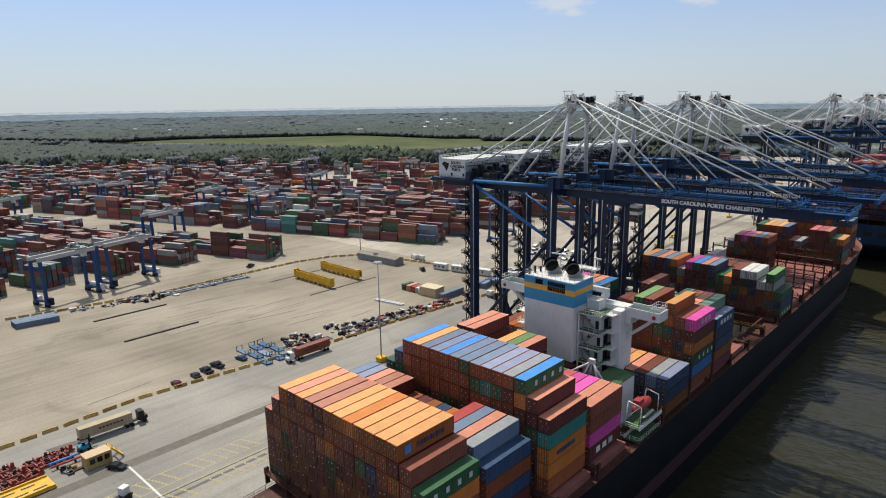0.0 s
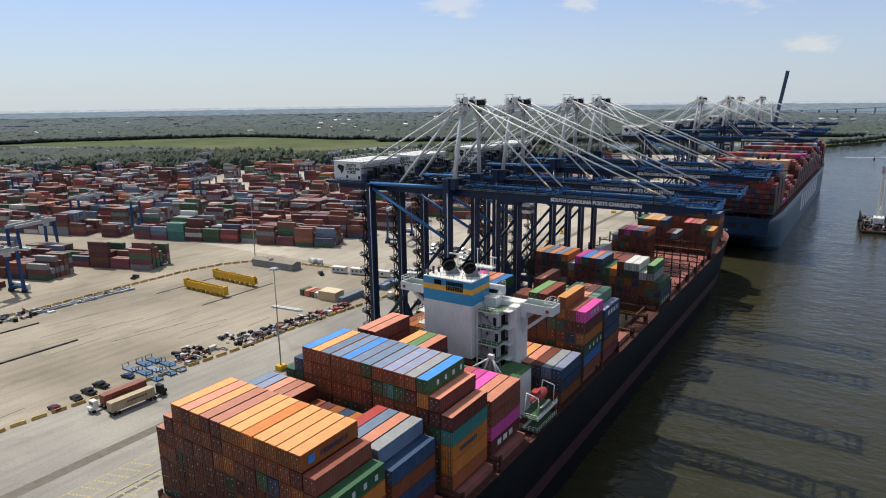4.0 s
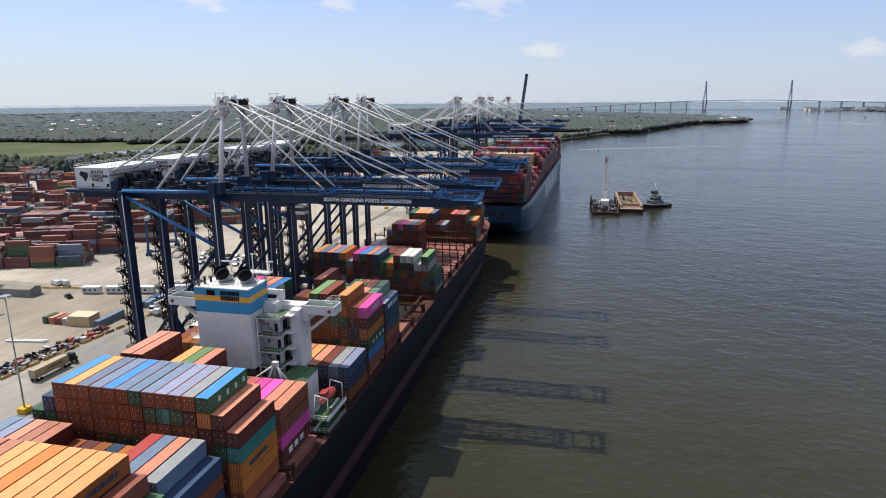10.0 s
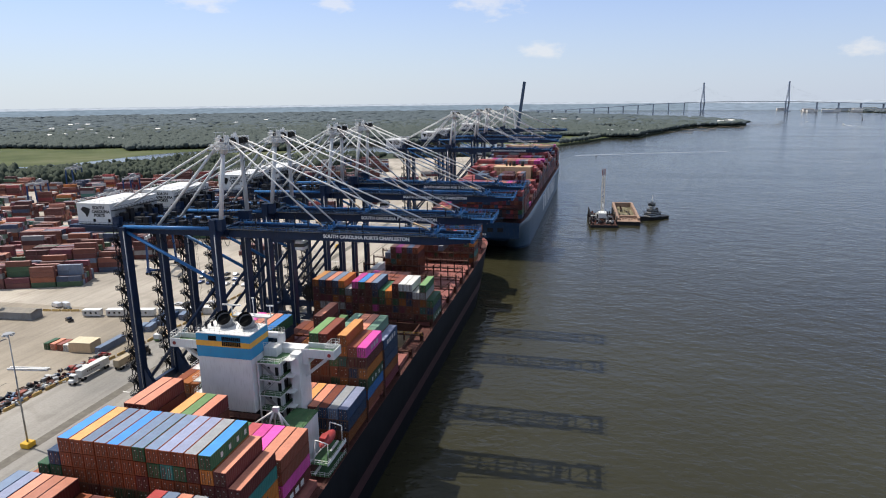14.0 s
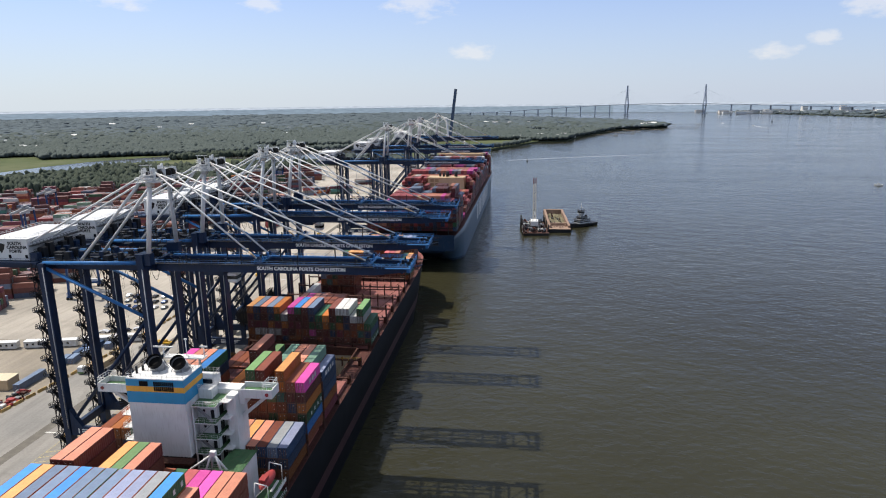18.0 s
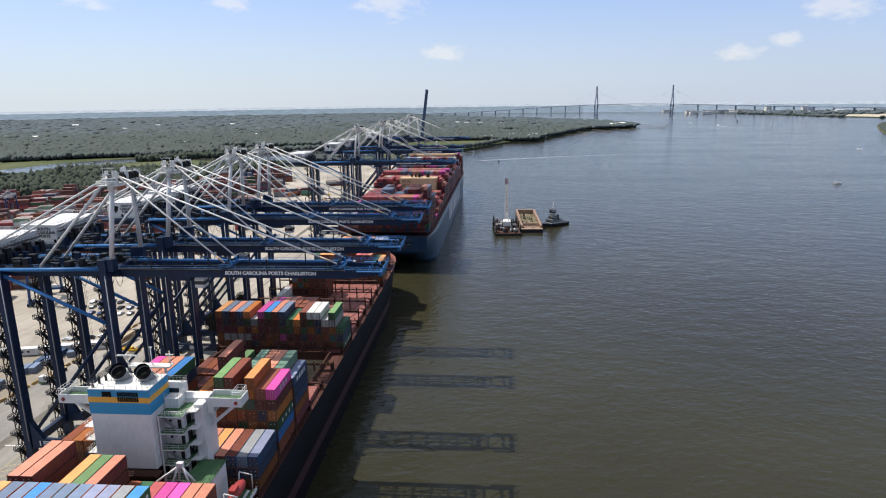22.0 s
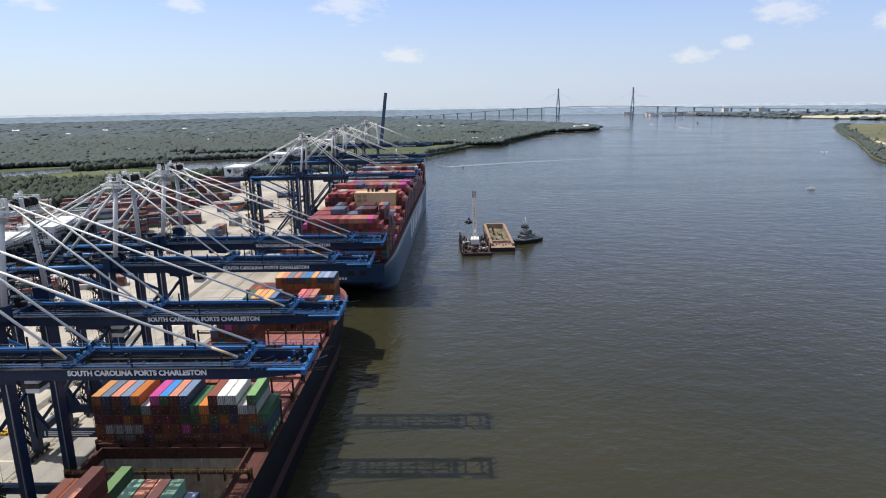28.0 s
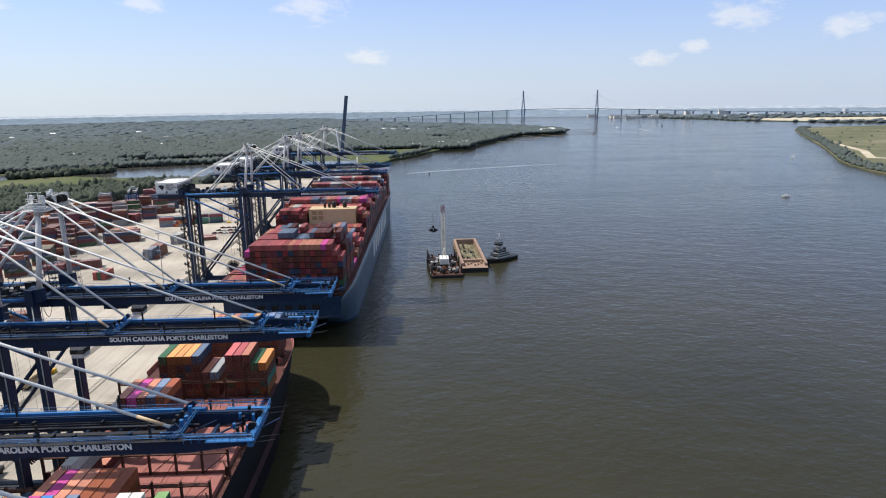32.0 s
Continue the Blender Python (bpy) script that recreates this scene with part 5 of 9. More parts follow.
        tube(bm, (xl, 68.2, 39.8), (xl, 68.36, 39.8), 0.42, 12)
        part("life_ring", bm, CM["red"], wg, "red life ring")
    # radar mast
    bm = bmesh.new()
    for x in (-15.5, -9):
        tube(bm, (x, 70.5, 44.0), (x, 70.5, 47.4), 0.28, 8)
    for z in (47.2,):
        bx(bm, -17, -7.6, 69.6, 71.6, z, z + 0.3)
        rail(bm, [(-17, 71.5, z), (-17, 69.6, z), (-7.6, 69.6, z), (-7.6, 71.5, z)], 1.0, 1.2, 0.045)
    mast = part("radar_mast", bm, WHITE, acc, "white radar mast")
    for x, z, a in ((-17.6, 49.4, 2.4), (-12, 51.4, 0.3), (-7.8, 49.8, 0.9)):
        bm = bmesh.new()
        tube(bm, (x, 70.6, 47.3), (x, 70.6, z), 0.12, 6)
        bx(bm, x - a, x + a, 70.45, 70.75, z, z + 0.3)
        part("radar_scanner", bm, WHITE, mast)
    for x in (-19.2, -13.5):
        bm = bmesh.new()
        bmesh.ops.create_uvsphere(bm, u_segments=10, v_segments=7, radius=0.8)
        part("radome", bm, WHITE, mast, at=(x, 70.6, 46.0 if x < -18 else 45.0))
    # lifeboat station at the ship's side
    bm = bmesh.new()
    bx(bm, -0.9, 4.6, 56.8, 66.2, 15.0, 27.0)
    st = part("boat_deck_house", bm, WHITE, s, "white deck house with a green roof")
    bm = bmesh.new()
    bx(bm, -1.1, 4.8, 56.6, 66.4, 27.0, 27.15)
    rail(bm, [(-1.1, 56.6, 27.15), (4.8, 56.6, 27.15), (4.8, 66.4, 27.15)], 1.1, 1.2, 0.04)
    part("roof", bm, DECKG, st)
    bm = bmesh.new()
    for a, b in (((-3.6, 57.4, 25.5), (-1.6, 58.0, 31.0)), ((0.8, 57.2, 27.1), (-0.9, 58.0, 31.0)), ((-2.6, 59.4, 26.5), (-1.4, 58.2, 31.0)), ((-1.2, 58.0, 30.8), (1.8, 57.6, 27.4)), ((-1.4, 58.0, 30.8), (-6.4, 57.6, 27.2))):
        tube(bm, a, b, 0.26, 6)
    bx(bm, -1.9, -0.6, 57.6, 58.5, 30.6, 31.5)
    part("derrick", bm, WHITE, s, "white derrick frame")
    bm = bmesh.new()
    bmesh.ops.create_uvsphere(bm, u_segments=14, v_segments=8, radius=1.0)
    for v in bm.verts:
        v.co = (v.co.x * 1.35, v.co.y * 3.6, v.co.z * (1.25 if v.co.z > 0 else 1.0))
    bx(bm, -0.7, 0.7, -2.8, -0.6, 0.6, 1.7)
    boat = part("lifeboat", bm, CM["red"], s, "dull red enclosed lifeboat", at=(9.0, 61.0, 23.4))
    bm = bmesh.new()
    bx(bm, 11.0, 11.2, 55.8, 66.2, 20.0, 20.7)
    dv = part("davit", bm, WHITE, s, "white boat davit with ladders")
    for y in (57.0, 65.0):
        bm = bmesh.new()
        tube(bm, (7.4, y, 20.1), (8.0, y, 25.2), 0.13, 6)
        tube(bm, (8.0, y, 25.2), (10.7, y, 24.6), 0.13, 6)
        tube(bm, (10.7, y, 20.1), (10.8, y, 24.6), 0.08, 6)
        part("arm", bm, WHITE, dv)
    for a, b, w in (((7.6, 56.4, 17.3), (10.2, 64, 21.4), 0.6), ((7.6, 57.2, 21.4), (10.4, 57.2, 24.4), 0.4)):
        bm = bmesh.new()
        beam(bm, a, b, w, 0.12)
        part("ladder", bm, WHITE, dv)
    for z in (17.2, 20.0):
        bm = bmesh.new()
        bx(bm, 7.0, 11.1, 56, 66, z, z + 0.14)
        part("landing", bm, DECKG, dv, "green painted landing")
        bm = bmesh.new()
        rail(bm, [(7.0, 56, z), (11.1, 56, z), (11.1, 66, z)], 1.1, 1.1, 0.045)
        part("landing_rail", bm, WHITE, dv)
    # deck rails, cell guides, bow bulwark and bow gear
    def edge(y):
        return S1_HALF * (1 - 0.18 * max(0.0, 1 - (y + 22) / 72) ** 2) - 0.3
    bm = bmesh.new()
    rail(bm, [(S1_MID + edge(y), y, S1_DECK) for y in range(-20, 230, 10)], 1.1, 2.5, 0.05)
    part("deck_rail", bm, RUST, s)
    bm = bmesh.new()
    rail(bm, [(S1_MID - edge(y), y, S1_DECK) for y in range(-20, 230, 10)], 1.1, 2.5, 0.05)
    part("deck_rail", bm, RUST, s)
    for k in range(8, 18):
        y = BAYP * k - 0.8
        for x in (S1_MID + S1_HALF - 1.2, S1_MID - S1_HALF + 1.2):
            bm = bmesh.new()
            bx(bm, x - 0.4, x + 0.4, y, y + 0.8, S1_DECK, S1_DECK + 2.6)
            beam(bm, (x, y + 0.5, S1_DECK + 0.2), (x + (2.0 if x < -12 else -2.0), y + 4, S1_DECK + 2.0), 0.3, 0.3)
            part("cell_guide", bm, RUST, s)
    pts = []
    for q in range(0, 15):
        a = q / 14
        w = S1_HALF * (1 - a ** 6.3)
        y = 296 - 60 + 60 * a + a * 9
        pts.append((w, y, S1_DECK + 1.4 * a ** 1.5))
    for sgn in (-1, 1):
        bm = bmesh.new()
        for (w0, y0, z0), (w1, y1, z1) in zip(pts[4:], pts[5:]):
            v = [bm.verts.new(p) for p in ((S1_MID + sgn * w0, y0, z0 - 0.3), (S1_MID + sgn * w1, y1, z1 - 0.3), (S1_MID + sgn * (w1 + 0.5), y1 + 0.3, z1 + 1.5), (S1_MID + sgn * (w0 + 0.5), y0 + 0.3, z0 + 1.5))]
            v2 = [bm.verts.new(u.co + Vector((-sgn * 0.25, -0.25, 0))) for u in v]
            for f in ((0, 1, 2, 3),):
                bm.faces.new([v[i] for i in f])
                bm.faces.new([v2[i] for i in reversed(f)])
            bm.faces.new((v[3], v[2], v2[2], v2[3]))
        bmesh.ops.remove_doubles(bm, verts=bm.verts, dist=0.02)
        part("bow_bulwark", bm, HATCH, s, "red bow bulwark")
    def fore_z(y):
        return S1_DECK + 1.4 * max(0.0, (y - 245) / 60) ** 1.5
    for y in (284, 289, 294):
        for x in (-18, -7):
            z = fore_z(y)
            bm = bmesh.new()
            tube(bm, (x - 1.2, y, z + 1.7), (x + 1.2, y, z + 1.7), 0.9, 10)
            bx(bm, x - 1.6, x + 1.6, y - 0.7, y + 0.7, z - 0.3, z + 1.3)
            part("windlass", bm, RUST, s)
    rf = random.Random(8)
    for q in range(22):
        y = 262 + q * 1.5
        x = S1_MID + (S1_HALF - 1.2) * (1 - max(0.0, (y - 245) / 60) ** 4.6) - rf.uniform(0.6, 4.5)
        z, h = fore_z(y), rf.uniform(0.8, 2.6)
        bm = bmesh.new()
        if q % 3:
            bx(bm, x - 0.5, x + rf.uniform(0.3, 1.1), y, y + rf.uniform(0.4, 1.2), z - 0.3, z + h)
            bevelled(bm, 0.06)
            part("deck_locker", bm, HATCH if q % 2 else RUST, s)
        else:
            tube(bm, (x, y, z - 0.3), (x, y, z + h), 0.3, 8)
            tube(bm, (x, y, z + h), (x + 0.1, y, z + h + 0.5), 0.55, 8)
            part("vent_head", bm, HATCH, s)
    return s


def side_marks():
    """Pale bars and discs on the visible sides where boxes carry large lettering."""
    def row(x, y0, z, w, h, n, mat, what, pitch=1.6):
        for q in range(n):
            bm = bmesh.new()
            bx(bm, x, x + 0.03, y0 + q * w * pitch, y0 + q * w * pitch + w, z, z + h)
            ob = part("painted_mark", bm, mat, bpy.data.objects["container_ship"], what)
    xr = lambda i: colx(i) + CW / 2 + 0.01
    row(xr(14), 30.5, 15.7 + 7 * 2.85 + 0.8, 0.7, 0.95, 4, CRANE_WHITE, "pale block mark", 3.7)
    row(xr(15), 2.0, 14.5 + 5 * 2.85 + 0.8, 0.7, 0.95, 4, CRANE_WHITE, "pale block mark", 3.7)
    row(xr(13), 4.0, 14.5 + 7 * 2.85 + 0.9, 0.42, 0.8, 9, CM["navy"], "dark block mark")
    row(xr(13), 1.4, 14.5 + 7 * 2.85 + 0.7, 1.3, 1.3, 1, CM["blue"], "blue square mark")
    row(xr(16), 30.2, 15.7 + 3 * 2.85 + 0.9, 0.42, 0.8, 9, CM["navy"], "dark block mark")
    row(xr(16), 44.0, 15.7 + 1 * 2.85 + 0.8, 1.5, 1.2, 3, CM["white"], "pale block mark")
    row(xr(17), 86.5, 16.2 + 6 * 2.85 + 0.8, 1.3, 1.2, 3, CM["white"], "pale block mark")
    row(xr(17), 86.5, 16.2 + 3 * 2.85 + 0.8, 0.7, 0.95, 4, CRANE_WHITE, "pale block mark", 3.7)
    row(xr(17), 99.5, 15.6 + 5 * 2.85 + 0.6, 1.3, 1.2, 4, CM["white"], "pale block mark")
    row(xr(9), 113.0, 15.4 + 3 * 2.85 + 0.7, 1.0, 1.0, 4, CM["white"], "pale block mark")
    row(xr(17), 155.0, 15.2 + 1 * 2.75 + 0.6, 0.7, 0.95, 4, CRANE_WHITE, "pale block mark", 3.7)


# ---------------- the far ship ----------------
S2_MID, S2_HALF, S2_DECK = -5.8, 30.4, 19.0


def far_ship():
    berth = pose(S2_MID, 336, 0, 0, 0, -0.9) @ pose(-S2_MID, -336, 0)
    s = thing("container_ship", "very large blue-hulled container ship loaded with red and pink boxes", "ship", m=berth)
    h = new("hull", hull_mesh("hull", S2_MID, S2_HALF, 336, 742, S2_DECK, [HULL2B, HULL2, DECK], boot=1.5, tail=1, sheer=5, bow_len=75, stern_len=40, transom=0.93, counter=34))
    h.parent = s
    h["label"] = "light blue-grey hull, darker at the waterline"
    # transom bluer and darker than the sides: the stern's shade in paint
    bm = bmesh.new()
    bx(bm, S2_MID - 27.6, S2_MID + 27.6, 335.2, 336.1, 9.0, 19.3)
    part("transom_plate", bm, HULL2, s, "transom in darker blue that carries its shade")
    for q in range(6):
        bm = bmesh.new()
        x = -24 + q * 6.4
        bx(bm, x, x + 3.6, 335.0, 335.3, 13.0, 15.6)
        part("mooring_port", bm, BLACK, s, "dark mooring opening")
    for q in range(9):
        bm = bmesh.new()
        bx(bm, -13 + q * 1.6, -12 + q * 1.6, 335.0, 335.2, 10.6, 11.8)
        part("name_mark", bm, CRANE_WHITE, s, "plain pale mark of the ship's name")
    for q in range(8):
        bm = bmesh.new()
        y = 478 + q * 17
        bx(bm, S2_MID + S2_HALF - 0.1, S2_MID + S2_HALF + 0.12, y, y + 10, 3.0, 15.5)
        part("side_mark", bm, CRANE_WHITE, s, "large plain white mark on the hull")
    j = Joined()
    r = random.Random(11)
    bays = []
    y = 336.8
    while y < 690:
        if not 640 < y < 655:
            bays.append(y)
        y += 14.3
    cols = 23
    last_top = None
    for n, y0 in enumerate(bays):
        full = 7 + (n % 3 == 1) - (r.random() < 0.3)
        if y0 < 445:
            full = 8 if y0 < 375 else 3 if y0 < 400 else 4
        elif y0 < 465:
            full = 7
        taper = max(0, int((y0 - 670) / 12))
        for i in range(taper, cols - taper):
            x = S2_MID - cols * 2.53 / 2 + i * 2.53
            t = full
            if 449 < y0 < 464.5 and -16.2 < x < 16.5:
                continue
            if 348 < y0 < 375 and (9 < i < 14 or 15 < i < 22) and (i + n) % 7:
                t += 1
            if y0 < 375 and i < 6:
                t = 7 if i == 5 else 2
            elif i >= cols - 2 or i < 2:
                t = max(1, t - (n % 3 == 0) - (i in (0, cols - 1)))
            if r.random() < 0.03:
                t = max(0, t - 1)
            run = last_top
            for k in range(t):
                # walls take the darker mix, top boxes lighter: shade and sun as colour
                c = r.choice(RMIX)
                if k == t - 1:
                    c = run if run and r.random() < 0.45 else r.choice(("rose", "rose", "salmon", "rose", "salmon", "slate", "rose", "lavender", "maroon", "white"))
                    c = "pink" if r.random() < 0.025 else c
                    last_top = c
                j.box(c, x + 0.06, y0, S2_DECK + 2.6 + k * 2.85, CL, False, 2.68)
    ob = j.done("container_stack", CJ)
    ob.matrix_basis = berth
    tagged(ob, "rows of red, pink and maroon containers on the blue ship", "containers", kind="stuff")
    for x0, x1, y0, y1, z1, nm in ((-13.5, 16.5, 452, 464, 42.0, "engine_casing"), (-24, 17, 641, 653, 45, "accommodation")):
        bm = bmesh.new()
        bx(bm, x0, x1, y0, y1, S2_DECK, z1)
        bevelled(bm, 0.2)
        b = part(nm, bm, TAN, s, "tan painted block")
        if nm == "engine_casing":
            for a in range(2):
                for q in range(2):
                    bm = bmesh.new()
                    bx(bm, -11.4 + a * 3.9, -8.4 + a * 3.9, y0 - 0.1, y0, 35.0 + q * 3.3, 37.4 + q * 3.3)
                    part("louvre", bm, paint("louvre_tan", (0.33, 0.22, 0.12), 0.6), b)
            for x in (-4, -1, 2, 9):
                bm = bmesh.new()
                tube(bm, (x, 458, z1 - 0.2), (x, 458, z1 + 3 + (x > 0)), 0.8 + (x > 0) * 0.5, 10)
                part("exhaust_pipe", bm, DARK, b)
        else:
            bm = bmesh.new()
            bx(bm, -32, 20, 643, 647, z1 - 1, z1 + 0.4)
            part("bridge_wing", bm, TAN, b)
            bm = bmesh.new()
            tube(bm, (-3, 646, z1), (-3, 646, z1 + 14), 0.5, 8)
            part("mast", bm, WHITE, b)
    for n, y0 in enumerate(bays):
        bm = bmesh.new()
        for i in range(0, cols + 1, 3):
            x = S2_MID - cols * 2.53 / 2 + i * 2.53
            bx(bm, x - 0.15, x + 0.15, y0 - 1.4, y0 - 0.5, S2_DECK, S2_DECK + 9)
        for z in (4.5, 9):
            bx(bm, S2_MID - 26.6, S2_MID + 26.6, y0 - 1.5, y0 - 0.4, S2_DECK + z, S2_DECK + z + 0.2)
        part("lashing_bridge", bm, DARK, s)
    return s


# ---------------- barge group on the river ----------------
BARGE_TAN = paint("barge_tan", (0.26, 0.175, 0.13), 0.8, 0, 0.25, 0.6, 3)
MUD = ground_material("dredged_mud", ((0.07, 0.06, 0.04), (0.13, 0.115, 0.075), (0.2, 0.18, 0.12)), 0.2)
BOOM_PAINT = paint("boom_paint", (0.46, 0.42, 0.35), 0.6, 0, 0.1, 0.4, 1)


def river_craft():
    # crane barge
    b = thing("crane_barge", "black dredging barge with a lattice-boom crane and heaped machinery", "barge", m=pose(75.7, 461.5, WATER_Z, 0, 0, 3))
    bm = bmesh.new()
    bx(bm, -10.3, 10.3, -16.5, 34, -0.8, 2.0)
    bevelled(bm, 0.3)
    part("hull", bm, DARK, b)
    bm = bmesh.new()
    bx(bm, -10.1, 10.1, -16.3, 33.8, 2.0, 2.15)
    part("deck", bm, RUST, b, "worn rusty deck plating")
    r = random.Random(5)
    for q in range(170):
        bm = bmesh.new()
        x, y = r.uniform(-9.6, 8.6), r.uniform(-14.5, 32)
        w, l_, h = r.uniform(0.4, 1.8), r.uniform(0.5, 2.6), r.uniform(0.5, 3.4)
        if q % 3 == 0:
            tube(bm, (x - w, y, 2.6), (x + w, y + l_ * 0.3, 2.6 + h * 0.2), 0.5, 8)
        else:
            bx(bm, x, x + w, y, y + l_, 2.15, 2.15 + h)
            bmesh.ops.rotate(bm, verts=bm.verts, cent=(x, y, 2.2), matrix=Matrix.Rotation(r.uniform(0, 3), 3, "Z"))
        part("deck_machinery", bm, r.choice((RUST, DARK, DARK, CM["brown"], BLACK, BLACK, DARK, CM["white"], STEEL)), b)
    for x in (-9.8, 9.8):
        for y in (-12, 6, 20, 30):
            bm = bmesh.new()
            tube(bm, (x, y, 0), (x, y, 8.5), 0.55, 8)
            part("spud", bm, DARK, b)
    for x in (-10.5, 10.2):
        for q in range(9):
            bm = bmesh.new()
            tube(bm, (x + 0.15, -14 + q * 4.4, 1.0), (x + 0.15, -12.6 + q * 4.4, 1.0), 0.8, 10)
            part("fender", bm, BLACK, b)
    bm = bmesh.new()
    tube(bm, (0, 10, 2.1), (0, 10, 3.6), 3.2, 16)
    part("crane_base", bm, DARK, b)
    cr = thing("dredging_crane", "lattice-boom crane with white cab and red tip on barge", "crane")
    bm = bmesh.new()
    bx(bm, -3.2, 3.2, -6.5, 4, 0, 4.2)
    bevelled(bm, 0.25)
    part("cab", bm, CRANE_WHITE, cr, "white machinery cab")
    bm = bmesh.new()
    bx(bm, -3.6, 3.6, -7, 4.4, -0.2, 0.0)
    part("turntable", bm, DARK, cr)
    bm = bmesh.new()
    tube(bm, (-1.6, -4, 4), (0, -5, 12), 0.25, 6)
    tube(bm, (1.6, -4, 4), (0, -5, 12), 0.25, 6)
    part("gantry", bm, CRANE_WHITE, cr)
    top = Vector((0, 17, 37))
    foot = Vector((0, 3.4, 1.5))
    for seg, mt, lab in ((range(0, 14), BOOM_PAINT, "pale ochre lattice boom"), (range(14, 16), CM["maroon"], "dark red boom tip")):
        bm = bmesh.new()
        for q in seg:
            a, c = foot.lerp(top, q / 16), foot.lerp(top, (q + 1) / 16)
            wd = 1.15 if q > 1 else 0.7
            off = [Vector((sx * wd, sy * wd * 0.4, sy * wd * 0.5)) for sx in (-1, 1) for sy in (-1, 1)]
            for o in off:
                tube(bm, a + o, c + o, 0.3, 4, caps=False)
            tube(bm, a + off[0], c + off[2], 0.22, 4, caps=False)
            tube(bm, a + off[1], c + off[3], 0.22, 4, caps=False)
            tube(bm, a + off[0], c + off[1], 0.22, 4, caps=False)
            tube(bm, a + off[2], c + off[3], 0.22, 4, caps=False)
        part("boom", bm, mt, cr, lab)
    bm = bmesh.new()
    tube(bm, (0, -5, 12), top, 0.07, 4)
    part("pendant", bm, DARK, cr)
    # hopper barge
    hb = thing("hopper_barge", "open rusty hopper barge half full of dredged mud", "barge", m=pose(95.3, 493, WATER_Z, 0, 0, 1) @ Matrix.Diagonal((0.85, 1.36, 1, 1)))
    bm = bmesh.new()
    bx(bm, -10.5, 10.5, -26, -22, -0.8, 3.0)
    part("deck_end", bm, DARK, hb)
    bm = bmesh.new()
    bx(bm, -10.5, 10.5, 36, 40, -0.8, 3.0)
    part("deck_end", bm, DARK, hb)
    for x in (-10.5, 8.3):
        bm = bmesh.new()
        bx(bm, x, x + 2.2, -22, 36, -0.8, 5.2)
        part("side_wall", bm, BARGE_TAN, hb, "rust-stained pale hopper wall")
    for y in (-15, 34):
        bm = bmesh.new()
        bx(bm, -8.2, 8.2, y, y + 2, -0.8, 5.2)
        part("end_wall", bm, BARGE_TAN, hb)
    bm = bmesh.new()
    bmesh.ops.create_grid(bm, x_segments=14, y_segments=26, size=1)
    for v in bm.verts:
        v.co = (v.co.x * 8.2, 10.5 + v.co.y * 23.4, 1.2 + 1.3 * noise.noise(v.co * 3) + 1.0 * math.exp(-((v.co.y + 0.2) ** 2) * 4))
    part("mud", bm, MUD, hb, "grey-brown dredged mud")
    for q in range(16):
        bm = bmesh.new()
        x, y, w = r.uniform(-7.5, 6.5), r.uniform(-12, 32), r.uniform(0.3, 1.4)
        bx(bm, x, x + w, y, y + r.uniform(0.4, 2.2), 0.6, r.uniform(2.6, 4.2))
        part("debris", bm, r.choice((RUST, DARK, BLACK, RUST, MUD)), hb, "dredged debris")
    bm = bmesh.new()
    bx(bm, -10.3, 10.3, -25.8, -15.2, 3.0, 3.12)
    for q in range(6):
        bx(bm, -8 + q * 2.7, -7 + q * 2.7, -22 + (q % 3) * 2, -20.4 + (q % 3) * 2, 3.1, 4.2 + 0.4 * (q % 2))
    part("fore_deck", bm, BARGE_TAN, hb)
    # tug
    worn = paint("tug_white", (0.36, 0.37, 0.37), 0.6, 0, 0.2, 0.6, 0.8)
    tg = thing("tugboat", "black-hulled tug with a worn white deck house and tall wheelhouse", "tugboat", m=pose(117.2, 490.4, WATER_Z, 0, 0, 130.5))
    bm = bmesh.new()
    pr = []
    for q in range(13):
        a = q / 12
        w = 5.2 * (1 - max(0, (a - 0.55) / 0.45) ** 2.2) * (0.86 + 0.14 * min(1, a * 5))
        pr.append((w, -14 + 30 * a, 2.2 + 1.6 * max(0, a - 0.5) ** 1.2 * 2))
    rows_ = []
    for w, y, z in pr:
        rows_.append([bm.verts.new((sx * w * k, y, zz)) for sx, k, zz in ((-1, 0.8, -1), (-1, 1, z), (1, 1, z), (1, 0.8, -1))])
    for a, c in zip(rows_, rows_[1:]):
        for k in range(3):
            bm.faces.new((a[k], a[k + 1], c[k + 1], c[k]))
    bm.faces.new(rows_[0])
    bm.faces.new(rows_[-1])
    bmesh.ops.remove_doubles(bm, verts=bm.verts, dist=0.02)
    part("hull", bm, DARK, tg)
    for nm, x, y0, y1, z0, z1, mt in (("deck_house", 3.6, -5, 7, 2.2, 5.2, worn), ("upper_house", 2.6, -2, 5, 5.2, 8.0, worn), ("wheelhouse", 2.2, 0.6, 4.4, 10.4, 13.2, worn), ("wheelhouse_tower", 1.4, 1.2, 3.8, 8.0, 10.4, worn), ("funnel", 1.0, -4.5, -3, 5.2, 9.0, DARK)):
        bm = bmesh.new()
        bx(bm, -x, x, y0, y1, z0, z1)
        bevelled(bm, 0.15)
        part(nm, bm, mt, tg)
    for x, y0, y1, z0, z1 in ((2.25, 0.55, 4.45, 11.4, 12.6), (2.65, -2.05, 5.05, 6.4, 7.3), (3.65, -5.05, 7.05, 3.6, 4.3)):
        bm = bmesh.new()
        bx(bm, -x, x, y0, y1, z0, z1)
        part("window_band", bm, GLASS, tg)
    for x, y0, y1, z in ((3.9, -5.3, 7.3, 5.2), (2.9, -2.3, 5.3, 8.0), (2.5, 0.3, 4.7, 13.2)):
        bm = bmesh.new()
